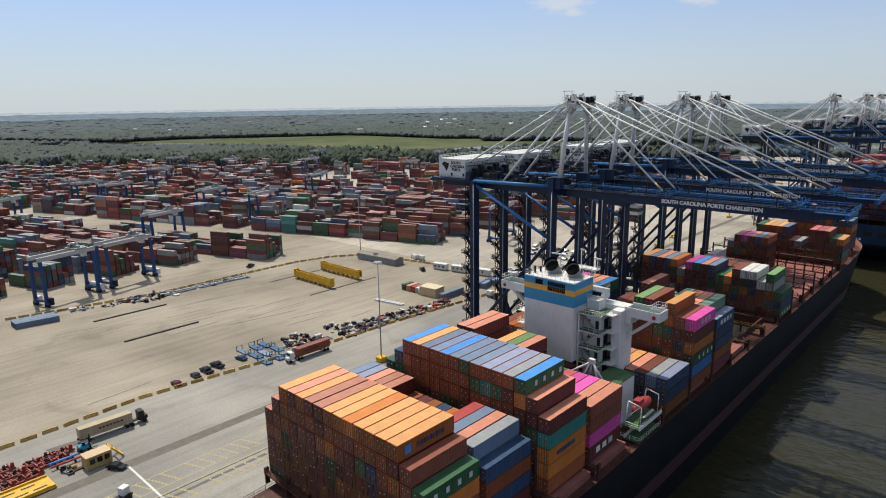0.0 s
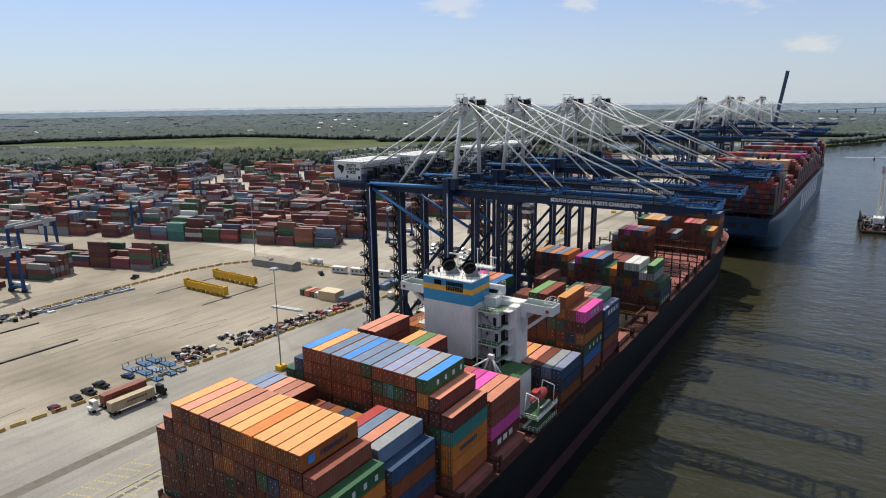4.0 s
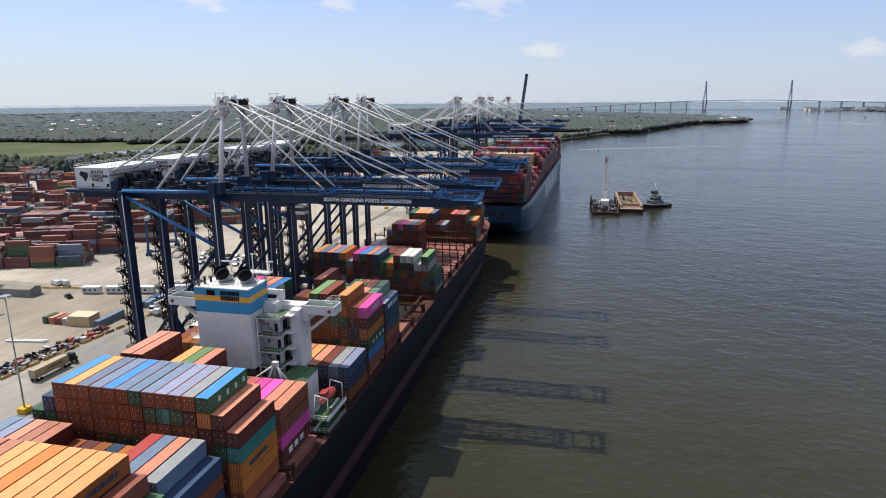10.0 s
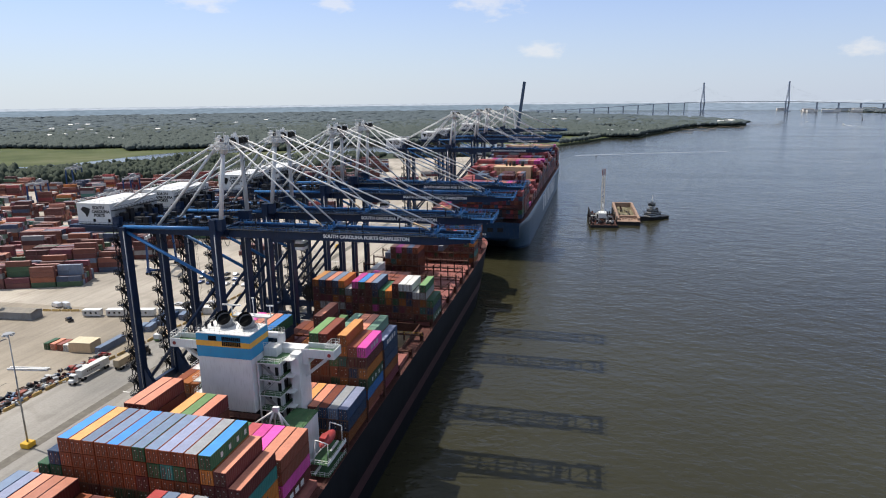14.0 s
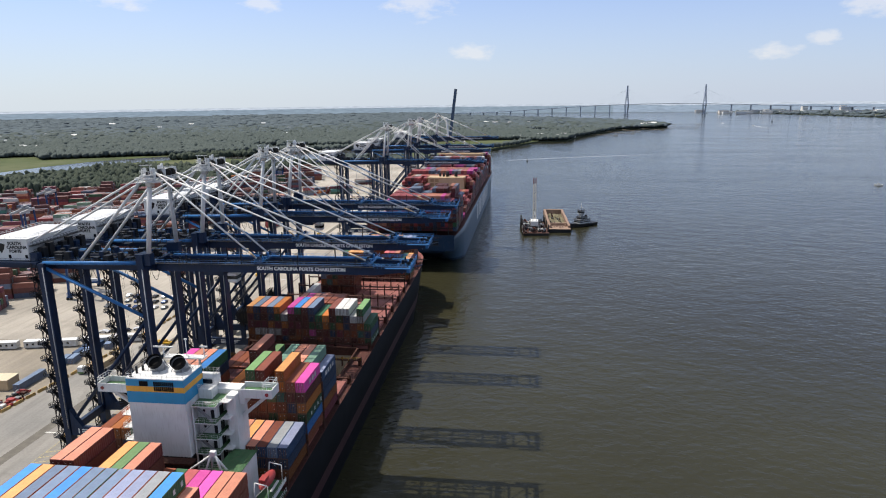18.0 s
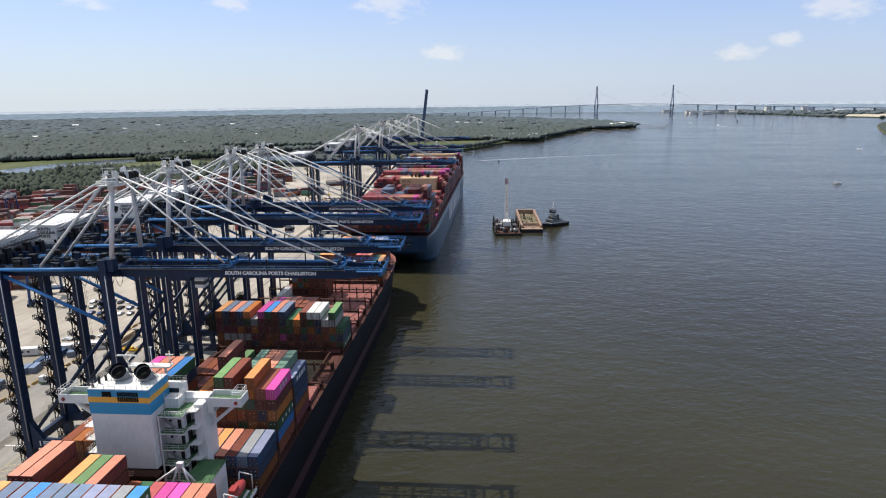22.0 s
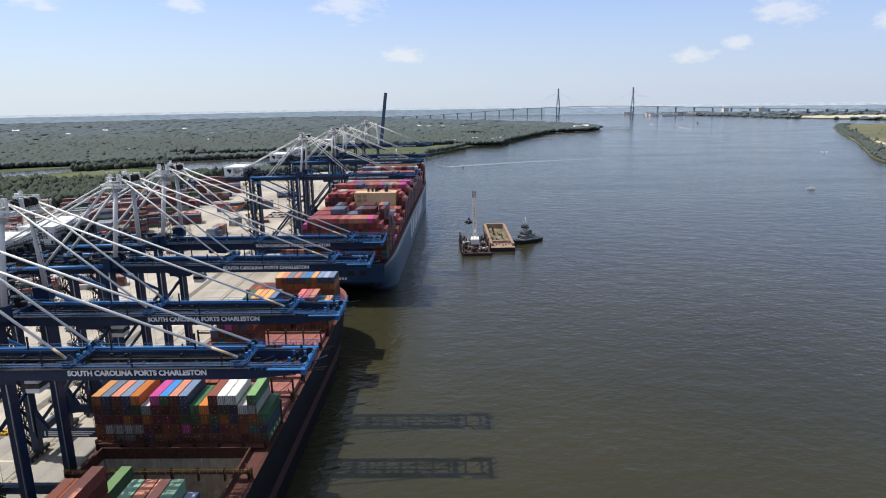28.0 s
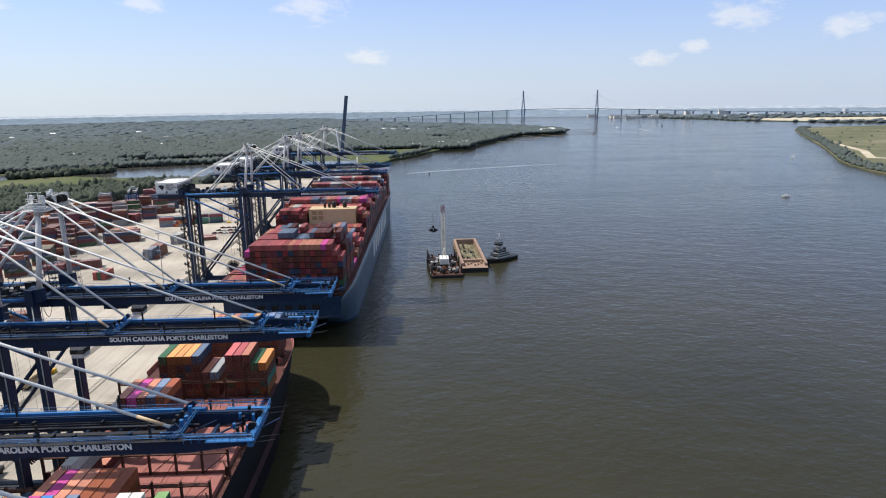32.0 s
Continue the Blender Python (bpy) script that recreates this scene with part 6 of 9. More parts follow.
        bx(bm, -x, x, y0, y1, z - 0.02, z + 0.16)
        part("roof_edge", bm, DARK, tg, "dark roof edge")
        bm = bmesh.new()
        rail(bm, [(-x, y0, z + 0.16), (x, y0, z + 0.16), (x, y1, z + 0.16), (-x, y1, z + 0.16), (-x, y0, z + 0.16)], 1.0, 1.5, 0.05)
        part("hand_rail", bm, DARK, tg)
    for q in range(9):
        for sx in (-1, 1):
            bm = bmesh.new()
            tube(bm, (sx * 5.15, -11 + q * 2.0, 1.4), (sx * 5.5, -11 + q * 2.0, 1.4), 0.75, 10)
            part("tyre_fender", bm, BLACK, tg)
    bm = bmesh.new()
    tube(bm, (0, 2, 13.2), (0, 2, 20), 0.16, 6)
    bx(bm, -1.6, 1.6, 1.9, 2.1, 16, 16.15)
    part("mast", bm, CRANE_WHITE, tg)
    return cr


ship_tower()
side_marks()
far_ship()
DREDGE = river_craft()


# ---------------- the container yard ----------------
TREELINE = [(-400, -1060), (100, -1010), (180, -975), (225, -905), (280, -855), (335, -808), (385, -745), (430, -685), (485, -628), (530, -585), (565, -525), (600, -455), (645, -390), (695, -330), (770, -298), (850, -287), (930, -280)]


def tree_x(y):
    return float(np.interp(y, [p[0] for p in TREELINE], [p[1] for p in TREELINE]))


# the blocks lie askew to the quay: u runs along the boxes, v across the block
YARD_TURN = 19.0
UX, UY = math.cos(radians(YARD_TURN)), math.sin(radians(YARD_TURN))
BLOCKS = [202.4 - 28.6 * b for b in range(10, -1, -1)] + [271.5 + 28.6 * b for b in range(24)]


def yard_xy(u, v):
    return u * UX - v * UY, u * UY + v * UX


def front_u(v):
    if v > 250:
        u = (-200 + UY * v) / UX
        return min(u, 60.0)
    return float(np.interp(v, (90, 117, 145, 174, 203), (-262, -254, -242, -229, -191)))


def in_yard(x, y):
    return x > tree_x(min(y, 930)) + 22 and y < 860 and x < -195


def yard_stacks():
    r = random.Random(21)
    near = []
    turn = pose(0, 0, 0, 0, 0, YARD_TURN)
    for b, v0 in enumerate(BLOCKS):
        j = Joined()
        u = front_u(v0)
        n = 0
        while u > -1300:
            n += 1
            x, y = yard_xy(u - 6, v0 + 9)
            if not in_yard(x, y) or n % 12 == 0 or r.random() < (0.05 if y < 330 else 0.2 if x > -400 else 0.45):
                u -= 13
                continue
            base = r.choice((2, 3, 3, 4, 4, 5, 5)) if n > 1 else 4
            twenty = r.random() < 0.1
            main = r.choice(YMIX if n > 5 else NMIX)
            for row in range(6):
                h = max(0, min(6, base + r.choice((-2, -1, 0, 0, 0, 0, 0, 1))))
                if n == 1 and row in (0, 5):
                    h = max(1, h - r.choice((0, 0, 1)))
                vv = v0 + row * 2.85
                for k in range(h):
                    c = main if r.random() < 0.35 else r.choice(YMIX if n > 5 else NMIX)
                    if twenty:
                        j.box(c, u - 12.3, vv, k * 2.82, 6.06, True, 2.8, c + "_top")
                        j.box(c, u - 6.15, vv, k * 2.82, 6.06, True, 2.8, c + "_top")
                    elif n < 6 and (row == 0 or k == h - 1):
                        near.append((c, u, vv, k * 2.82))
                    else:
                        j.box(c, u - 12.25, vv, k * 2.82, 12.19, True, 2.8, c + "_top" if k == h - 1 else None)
            u -= 12.9
        if not j.v:
            continue
        ob = j.done("container_stack", CY)
        ob.matrix_basis = turn
        tagged(ob, "long block of stacked red, brown and grey freight containers", "containers", "yard blocks", "stuff")
    near.sort(key=lambda q: (yard_xy(q[1], q[2])[0] - 60) ** 2 + (yard_xy(q[1], q[2])[1] + 57) ** 2)
    rest = Joined()
    for q, (c, u, v, z) in enumerate(near):
        if q < 60:
            ob = place_container(c, 0, 0, 0, "containers in the yard blocks", "stacked in the yard")
            ob.matrix_basis = turn @ pose(u, v + CW / 2, z, 0, 0, 90) @ Matrix.Diagonal((1, 1, 2.8 / CH40, 1))
        else:
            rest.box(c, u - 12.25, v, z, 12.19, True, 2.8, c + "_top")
    # stray stacks beside the wharf road
    for x, y, nx, ny, h in ((-140, 497, 1, 5, 2), (-166, 628, 2, 4, 3), (-138, 640, 2, 4, 3), (-172, 474, 2, 3, 2), (-205, 700, 2, 6, 3), (-120, 560, 1, 4, 1), (-190, 462, 1, 5, 2), (-130, 720, 2, 5, 2), (-182, 560, 2, 6, 3), (-150, 360, 2, 3, 2), (-140, 300, 2, 4, 2), (-180, 340, 2, 6, 3)):
        u, v = x * UX + y * UY, -x * UY + y * UX
        for a in range(nx):
            for b in range(ny):
                for k in range(max(1, h - (r.random() < 0.3))):
                    c = r.choice(YMIX)
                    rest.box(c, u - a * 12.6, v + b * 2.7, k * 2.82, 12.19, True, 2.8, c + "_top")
    ob = rest.done("container_stack", CY)
    ob.matrix_basis = turn
    tagged(ob, "scattered stacks of freight containers near the wharf", "containers", kind="stuff")


RTG_BLUE = paint("rtg_blue", (0.013, 0.055, 0.16), 0.45, 0, 0.2, 0.3, 2)
RTG_GREY = paint("rtg_grey", (0.42, 0.42, 0.42), 0.5, 0.1, 0.15, 0.3, 2)


def apron_stacks():
    """Small stacks standing apart on the pale apron behind the cranes."""
    for x, y, wide, tall, cols in ((-138.2, 497, 2, 3, ("grey", "slate")), (-139.5, 510, 3, 3, ("brown", "rust")), (-139.7, 549, 3, 3, ("grey", "white")), (-166.2, 625, 3, 2, ("red", "orange", "grey")), (-158, 640, 3, 3, ("red", "brown", "white")), (-198.8, 562, 7, 3, ("grey", "slate", "grey")), (-200, 576, 7, 3, ("orange", "maroon", "salmon")), (-149.4, 445, 3, 2, ("red", "green")), (-226, 650, 6, 3, ("red", "wine", "maroon")), (-255, 560, 8, 4, ("brown", "white", "rust"))):
        j = Joined()
        for i in range(wide):
            for k in range(tall):
                c = cols[(i + k * 2) % len(cols)]
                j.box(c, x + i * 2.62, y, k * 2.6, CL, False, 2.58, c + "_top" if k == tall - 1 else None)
        tagged(j.done("container_stack", CY), "small stack of dusty containers on the pale apron", "containers", "stacks on the apron", kind="stuff")


def yard_gantry():
    """A rubber-tyred yard gantry spanning a block along y; origin at the middle of its foot print."""
    g = thing("yard_gantry", "blue rubber-tyred gantry crane with grey girders over a container block", "crane", "yard gantries")
    for y in (-12.2, 12.2):
        for x in (-4.2, 4.2):
            bm = bmesh.new()
            beam(bm, (x, y, 1.6), (x * 0.8, y, 21), 1.0, 1.3)
            part("leg", bm, RTG_BLUE, g)
            for d in (-0.9, 0.9):
                bm = bmesh.new()
                tube(bm, (x + d, y - 0.35, 0.75), (x + d, y + 0.35, 0.75), 0.75, 12)
                part("wheel", bm, BLACK, g)
            bm = bmesh.new()
            bx(bm, x - 1.5, x + 1.5, y + 0.6, y + 2.3, 0.9, 3.9)
            part("control_cabinet", bm, CRANE_WHITE if x * y > 0 else DARK, g)
            bm = bmesh.new()
            bx(bm, x - 1.3, x + 1.3, y - 0.5, y + 0.5, 1.2, 1.9)
            part("bogie", bm, RTG_BLUE, g)
        bm = bmesh.new()
        bx(bm, -4.6, 4.6, y - 0.5, y + 0.5, 2.2, 3.2)
        part("sill_beam", bm, RTG_BLUE, g)
    for x in (-3.4, 3.4):
        bm = bmesh.new()
        bx(bm, x - 0.6, x + 0.6, -13.2, 13.2, 20.4, 22.2)
        part("girder", bm, RTG_GREY, g)
        bm = bmesh.new()
        rail(bm, [(x * 1.25, -13.2, 22.2), (x * 1.25, 13.2, 22.2)], 1.1, 2.0, 0.06)
        part("hand_rail", bm, RTG_GREY, g)
    bm = bmesh.new()
    bx(bm, -3.8, 3.8, 4, 9.5, 22.2, 22.8)
    bx(bm, -2.6, -0.4, 4.6, 8.6, 22.8, 24.4)
    bx(bm, 0.5, 2.4, 5.2, 7.4, 22.8, 23.8)
    tube(bm, (-1, 5.6, 24.6), (1.8, 5.6, 24.6), 0.7, 8)
    part("trolley", bm, STEEL, g)
    bm = bmesh.new()
    bx(bm, -1.2, 1.2, 9.0, 10.8, 17.9, 20.2)
    part("cab", bm, CRANE_WHITE, g, "white cab")
    bm = bmesh.new()
    bx(bm, -2.6, 2.6, 12.7, 14.2, 2.2, 4.6)
    part("power_pack", bm, CRANE_WHITE, g)
    return g


def barrier_mesh():
    bm = bmesh.new()
    v = [bm.verts.new((x, y, z)) for y in (-1.9, 1.9) for x, z in ((-0.4, 0), (0.4, 0), (0.36, 0.3), (0.2, 0.5), (0.17, 0.95), (-0.17, 0.95), (-0.2, 0.5), (-0.36, 0.3))]
    for i in range(8):
        k = (i + 1) % 8
        bm.faces.new((v[i], v[k], v[8 + k], v[8 + i]))
    bm.faces.new(v[:8])
    bm.faces.new(v[8:])
    return mesh_of("road_barrier", bm, paint("barrier_ochre", (0.5, 0.33, 0.12), 0.8, 0, 0.2, 0.4, 0.8, obrand=1))


def along(pts, step):
    out, carry = [], 0.0
    for (x0, y0), (x1, y1) in zip(pts, pts[1:]):
        d = math.hypot(x1 - x0, y1 - y0)
        s = carry
        while s < d:
            out.append((x0 + (x1 - x0) * s / d, y0 + (y1 - y0) * s / d, math.degrees(math.atan2(y1 - y0, x1 - x0)) - 90))
            s += step
        carry = s - d
    return out


def car(name, col, kind="car"):
    c = thing(name, "%s parked on the concrete" % {"car": "dark saloon car", "pickup": "dark pickup truck", "van": "white van"}[kind], kind)
    l_, w, h = {"car": (4.6, 1.8, 1.4), "pickup": (5.6, 2.0, 1.8), "van": (5.8, 2.1, 2.4)}[kind]
    bm = bmesh.new()
    prof = {"car": ((-0.5, 0.3), (-0.5, 0.62), (-0.36, 0.66), (-0.24, 1.0), (0.12, 1.0), (0.26, 0.68), (0.5, 0.6), (0.5, 0.3)), "pickup": ((-0.5, 0.3), (-0.5, 0.62), (-0.08, 0.62), (-0.06, 1.0), (0.14, 1.0), (0.25, 0.66), (0.5, 0.6), (0.5, 0.3)), "van": ((-0.5, 0.2), (-0.5, 1.0), (0.28, 1.0), (0.4, 0.62), (0.5, 0.5), (0.5, 0.2))}[kind]
    a = [bm.verts.new((-w / 2, y * l_, z * h)) for y, z in prof]
    b = [bm.verts.new((w / 2, y * l_, z * h)) for y, z in prof]
    n = len(prof)
    for i in range(n):
        bm.faces.new((a[i], a[(i + 1) % n], b[(i + 1) % n], b[i]))
    bm.faces.new(a)
    bm.faces.new(b)
    part("body", bm, col, c)
    bm = bmesh.new()
    y0, y1 = (-0.2, 0.1) if kind != "van" else (0.2, 0.3)
    bx(bm, -w / 2 - 0.01, w / 2 + 0.01, y0 * l_, y1 * l_, h * 0.72, h * 0.93)
    part("window_band", bm, GLASS, c)
    for x in (-w / 2, w / 2):
        for y in (-0.31, 0.31):
            bm = bmesh.new()
            tube(bm, (x - 0.1, y * l_, 0.33), (x + 0.1, y * l_, 0.33), 0.33, 10)
            part("wheel", bm, BLACK, c)
    return c


def lorry(boxcol, label, cabmat):
    """A road tractor with a container on a skeletal trailer; it drives towards +y, its nose at y 0."""
    t = thing("lorry", label, "truck")
    bm = bmesh.new()
    bx(bm, -1.25, 1.25, -2.4, -0.9, 0.9, 3.6)
    bx(bm, -1.05, 1.05, -0.95, 0.0, 0.9, 2.0)
    bevelled(bm, 0.15)
    cab = part("cab", bm, cabmat, t)
    bm = bmesh.new()
    bx(bm, -1.1, 1.1, -0.93, -0.88, 2.3, 3.2)
    part("windscreen", bm, GLASS, cab)
    bm = bmesh.new()
    bx(bm, -0.5, 0.5, -17.5, -2.3, 0.9, 1.25)
    part("chassis", bm, DARK, t)
    for x in (-1.1, 1.1):
        for y in (-0.9, -4.2, -5.5, -15.0, -16.3):
            bm = bmesh.new()
            tube(bm, (x - 0.18, y, 0.52), (x + 0.18, y, 0.52), 0.52, 12)
            part("wheel", bm, BLACK, t)
    ob = new("container", CMESH[boxcol])
    ob.parent = t
    ob.matrix_basis = pose(0, -17.2, 1.3) @ Matrix.Diagonal((1, 1.08, 1, 1))
    for x in (-1.24, 1.24):
        for q in range(7):
            bm = bmesh.new()
            bx(bm, x - 0.02, x + 0.02, -12.5 + q * 0.9, -11.9 + q * 0.9, 2.6, 3.0)
            part("painted_mark", bm, RUST, t, "plain dull brown mark")
    return t


def lamp_mast(x, y, h):
    p = thing("lamp_mast", "tall steel floodlight mast on a yellow concrete block", "lamp", m=pose(x, y, 0))
    bm = bmesh.new()
    bx(bm, -1.4, 1.4, -1.4, 1.4, 0, 1.6)
    bevelled(bm, 0.15)
    part("base_block", bm, YELLOW, p)
    bm = bmesh.new()
    tube(bm, (0, 0, 1.5), (0, 0, h), 0.26, 10, r2=0.12)
    part("pole", bm, STEEL, p)
    bm = bmesh.new()
    tube(bm, (0, 0, h - 0.1), (0, 0, h + 0.1), 1.3, 12)
    part("ring", bm, STEEL, p)
    for q in range(6):
        a = q * math.pi / 3
        bm = bmesh.new()
        bx(bm, -0.3, 0.3, -0.25, 0.25, -0.6, -0.1)
        part("floodlight", bm, CRANE_WHITE, p, at=(1.2 * math.cos(a), 1.2 * math.sin(a), h))
    return p


def open_frame(bm, a, b, w, h):
    """A rectangular frame of one closed ring, a by b, lying flat."""
    rings = []
    for k in (0, w):
        for z in (0.1, h):
            rings.append([bm.verts.new((sx * (a / 2 - k), sy * (b / 2 - k), z)) for sx, sy in ((-1, -1), (1, -1), (1, 1), (-1, 1))])
    lo, hi, ilo, ihi = rings
    for i in range(4):
        j = (i + 1) % 4
        for p, q in ((lo, hi), (hi, ihi), (ihi, ilo), (ilo, lo)):
            bm.faces.new((p[i], p[j], q[j], q[i]))
    return bm


def profile(bm, pts, w):
    """A solid of the (y, z) outline, w wide across x."""
    a = [bm.verts.new((-w / 2, y, z)) for y, z in pts]
    b = [bm.verts.new((w / 2, y, z)) for y, z in pts]
    n = len(pts)
    for i in range(n):
        bm.faces.new((a[i], a[(i + 1) % n], b[(i + 1) % n], b[i]))
    bm.faces.new(a)
    bm.faces.new(b)
    return bm


def scrap_heap(x, y, seed, n, w, l_, mats, label, hmax=1.6):
    """A row of laid-down gear: frames, spreader parts, crates and engines."""
    r = random.Random(seed)
    h = thing("equipment_pile", label, "equipment", "spare gear along the barriers", m=pose(x, y, 0))
    for q in range(n):
        bm = bmesh.new()
        a, b, c = r.uniform(0.4, 2.0), r.uniform(0.5, 3.2), r.uniform(0.3, hmax)
        k = q % 4
        if k == 0:
            bx(bm, -a / 2, a / 2, -b / 2, b / 2, 0, c)
        elif k == 1:
            tube(bm, (-a / 2, 0, c / 2), (a / 2, 0, c / 2), c / 2, 9)
        elif k == 2:
            open_frame(bm, a, b, 0.18, 0.5)
        else:
            profile(bm, ((-b / 2, 0), (b / 2, 0), (b / 2, c * 0.4), (b / 6, c * 0.45), (b / 8, c), (-b / 3, c), (-b / 3, c * 0.4), (-b / 2, c * 0.4)), a)
        ob = part("gear", bm, r.choice(mats), h)
        ob.matrix_basis = pose(r.uniform(-w, w), r.uniform(-l_, l_), 0, 0, 0, r.choice((0, 0, 90, r.uniform(0, 180))))
    return h


def flat_rack(x, y, mat, label, z=0.0):
    f = thing("flat_rack", label, "flat rack", "blue flat racks", m=pose(x, y, z, 0, 0, 90))
    bm = bmesh.new()
    bx(bm, -1.2, 1.2, -3.0, 3.0, 0.0, 0.5)
    part("platform", bm, mat, f)
    for yy in (-2.9, 2.9):
        bm = bmesh.new()
        for xx in (-1.1, 1.1):
            bx(bm, xx - 0.1, xx + 0.1, yy - 0.1, yy + 0.1, 0.5, 1.7)
        bx(bm, -1.1, 1.1, yy - 0.07, yy + 0.07, 1.55, 1.7)
        part("end_frame", bm, mat, f)
    return f


def yard_things():
    g = yard_gantry()
    spots = [(-253.5, 31), (-262, 61)]
    for x, y in ((-335, 128), (-548, 147), (-515, 163), (-485, 77), (-415, 197), (-366, 212), (-922, 209), (-662, 342), (-575, 390), (-682, 490), (-447, 438), (-385, 490), (-179, 258), (-245, 730), (-620, 240), (-430, 300), (-520, 560), (-330, 400), (-740, 300)):
        u, v = x * UX + y * UY, -x * UY + y * UX
        v = min(BLOCKS, key=lambda w: abs(w + 8.4 - v)) + 8.4
        spots.append(yard_xy(u, v) if x < -200 else (x, y))
    g.matrix_basis = pose(spots[0][0], spots[0][1], 0, 0, 0, YARD_TURN - 3)
    for x, y in spots[1:]:
        copy_thing(g, pose(x, y, 0, 0, 0, YARD_TURN - (3 if y < 62 and x > -263 else 0)))
    me = barrier_mesh()
    for line, step in (([(-122, -40), (-122.4, -20), (-124.4, 11), (-120.3, 50), (-117, 80), (-116, 106), (-112.6, 141), (-109, 175), (-106, 240)], 5.2), ([(-240, 5), (-236, 22), (-229, 62), (-229.5, 118), (-229, 138), (-224.5, 157), (-214, 172), (-196, 178), (-160, 184)], 4.6)):
        for x, y, a in along(line, step):
            ob = new("road_barrier", me)
            ob.matrix_basis = pose(x, y, 0, 0, 0, a + rnd.uniform(-4, 4))
            tagged(ob, "ochre concrete road barrier on the yard floor", "barrier", "barriers in a line")
    # yellow girders on floor rails
    for x0, x1, y in ((-201.5, -173.4, 119.4), (-204.9, -175.0, 137.6)):
        b = thing("steel_girder", "bright yellow steel bridge girder lying on floor rails", "girder", "yellow girders", pose((x0 + x1) / 2, y, 0))
        n = 8
        w = (x1 - x0) / n
        for q in range(n):
            x = -14 + q * w
            bm = bmesh.new()
            bx(bm, x + 0.03, x + w - 0.03, -1.1, 1.1, 1.4, 2.0)
            part("floor_panel", bm, YELLOW, b)
            for e in (-1.1, 0.85):
                bm = bmesh.new()
                bx(bm, x, x + w, e, e + 0.25, 4.1, 4.4)
                part("top_chord", bm, YELLOW, b)
                bm = bmesh.new()
                bx(bm, x, x + w - 0.06, e + 0.06, e + 0.19, 2.0, 4.1)
                part("web_plate", bm, YELLOW, b)
                for d, g in ((0, 0.4), (0.5, 0.25)):
                    bm = bmesh.new()
                    bx(bm, x + d * w, x + d * w + g, e - 0.04, e + 0.29, 2.0, 4.1)
                    part("stiffener", bm, YELLOW, b)
            bm = bmesh.new()
            bx(bm, -13.4 + q * w, -12.8 + q * w, -1.0, 1.0, 0, 1.2)
            part("support", bm, YELLOW, b)
        for e in (-14.4, 14.2):
            bm = bmesh.new()
            bx(bm, e - 0.4, e + 0.4, -1.3, 1.3, 0.8, 5.0)
            part("end_plate", bm, YELLOW, b)
    rb = random.Random(12)
    for q in range(12):
        bm = bmesh.new()
        y = 66 + (q % 3) * 13 + rb.uniform(-2, 2)
        bx(bm, -0.3, 0.3, 0, rb.uniform(10, 15), 0, 0.45 + 0.3 * (q % 2))
        ob = part("steel_beam", bm, (CM["white"], CM["grey"], CM["slate"], STEEL)[q % 4])
        ob.matrix_basis = pose(-226.5 + (q // 3) * 1.3, y, 0, 0, 0, rb.uniform(-5, 1))
        tagged(ob, "long pale steel beam lying on the concrete", "beam", "steel beams by the barriers")
    for x, y, n_, s_ in ((-229, 52, 26, 91), (-222, 58, 18, 92), (-123, 70, 26, 93), (-118.5, 92, 30, 94), (-117, 120, 30, 95), (-121, 108, 20, 96)):
        scrap_heap(x, y, s_, n_, 2.6, 8.5, [DARK, RUST, STEEL, CM["slate"], CM["white"], DARK, CM["brown"]], "mixed heap of dark and pale lashing gear", 1.8)
    for x, y0, y1, w in ((-176.5, 25.8, 54.8, 0.45), (-209.6, 26.5, 56.4, 0.4)):
        bm = bmesh.new()
        bx(bm, x - w, x + w, y0, y1, 0.0, 0.4)
        bevelled(bm, 0.05)
        tagged(part("steel_rail", bm, DARK), "long dark steel rail laid on the concrete", "rail", "laid-down rails")
    bm = bmesh.new()
    beam(bm, (-164, 60, 0.01), (-159, 89, 0.01), 0.4, 0.03)
    tagged(part("trim_joint", bm, DARK), "dark filled joint in the concrete", "joint", kind="structure")
    for x, y0, y1 in ((-205.6, 106, 150), (-172.2, 106, 146)):
        bm = bmesh.new()
        bx(bm, x - 0.45, x + 0.45, y0, y1, 0.004, 0.12)
        tagged(part("floor_rail", bm, DARK), "dark steel rail let into the concrete", "rail", kind="structure")
    # long shed, cabins, tan boxes
    sh = thing("storage_shed", "long grey-brown corrugated shed with a shallow roof", "shed", m=pose(-195, 168, 0, 0, 0, 4))
    bm = bmesh.new()
    bx(bm, -14.5, 14.5, -2, 4.5, 0, 3.6)
    part("wall", bm, CM["grey"], sh)
    bm = bmesh.new()
    v = [bm.verts.new(p) for p in ((-14.8, -2.3, 3.6), (14.8, -2.3, 3.6), (14.8, 4.8, 3.6), (-14.8, 4.8, 3.6), (-14.8, 1.2, 4.6), (14.8, 1.2, 4.6))]
    for f in ((0, 1, 5, 4), (2, 3, 4, 5), (0, 4, 3), (1, 2, 5), (0, 3, 2, 1)):
        bm.faces.new([v[i] for i in f])
    part("roof", bm, paint("shed_roof", (0.2, 0.18, 0.15), 0.7, 0, 0.2, 0.4, 2), sh)
    for x, y, l_ in ((-157.5, 178, 8), (-146.4, 180.5, 9), (-134, 183, 10), (-122, 187, 12), (-110, 191, 11)):
        c = thing("site_cabin", "white site cabin with small dark windows", "cabin", "site cabins", pose(x, y, 0, 0, 0, 12))
        bm = bmesh.new()
        bx(bm, -l_ / 2, l_ / 2, -1.4, 1.4, 0.4, 3.2)
        part("wall", bm, CM["white"], c)
        bm = bmesh.new()
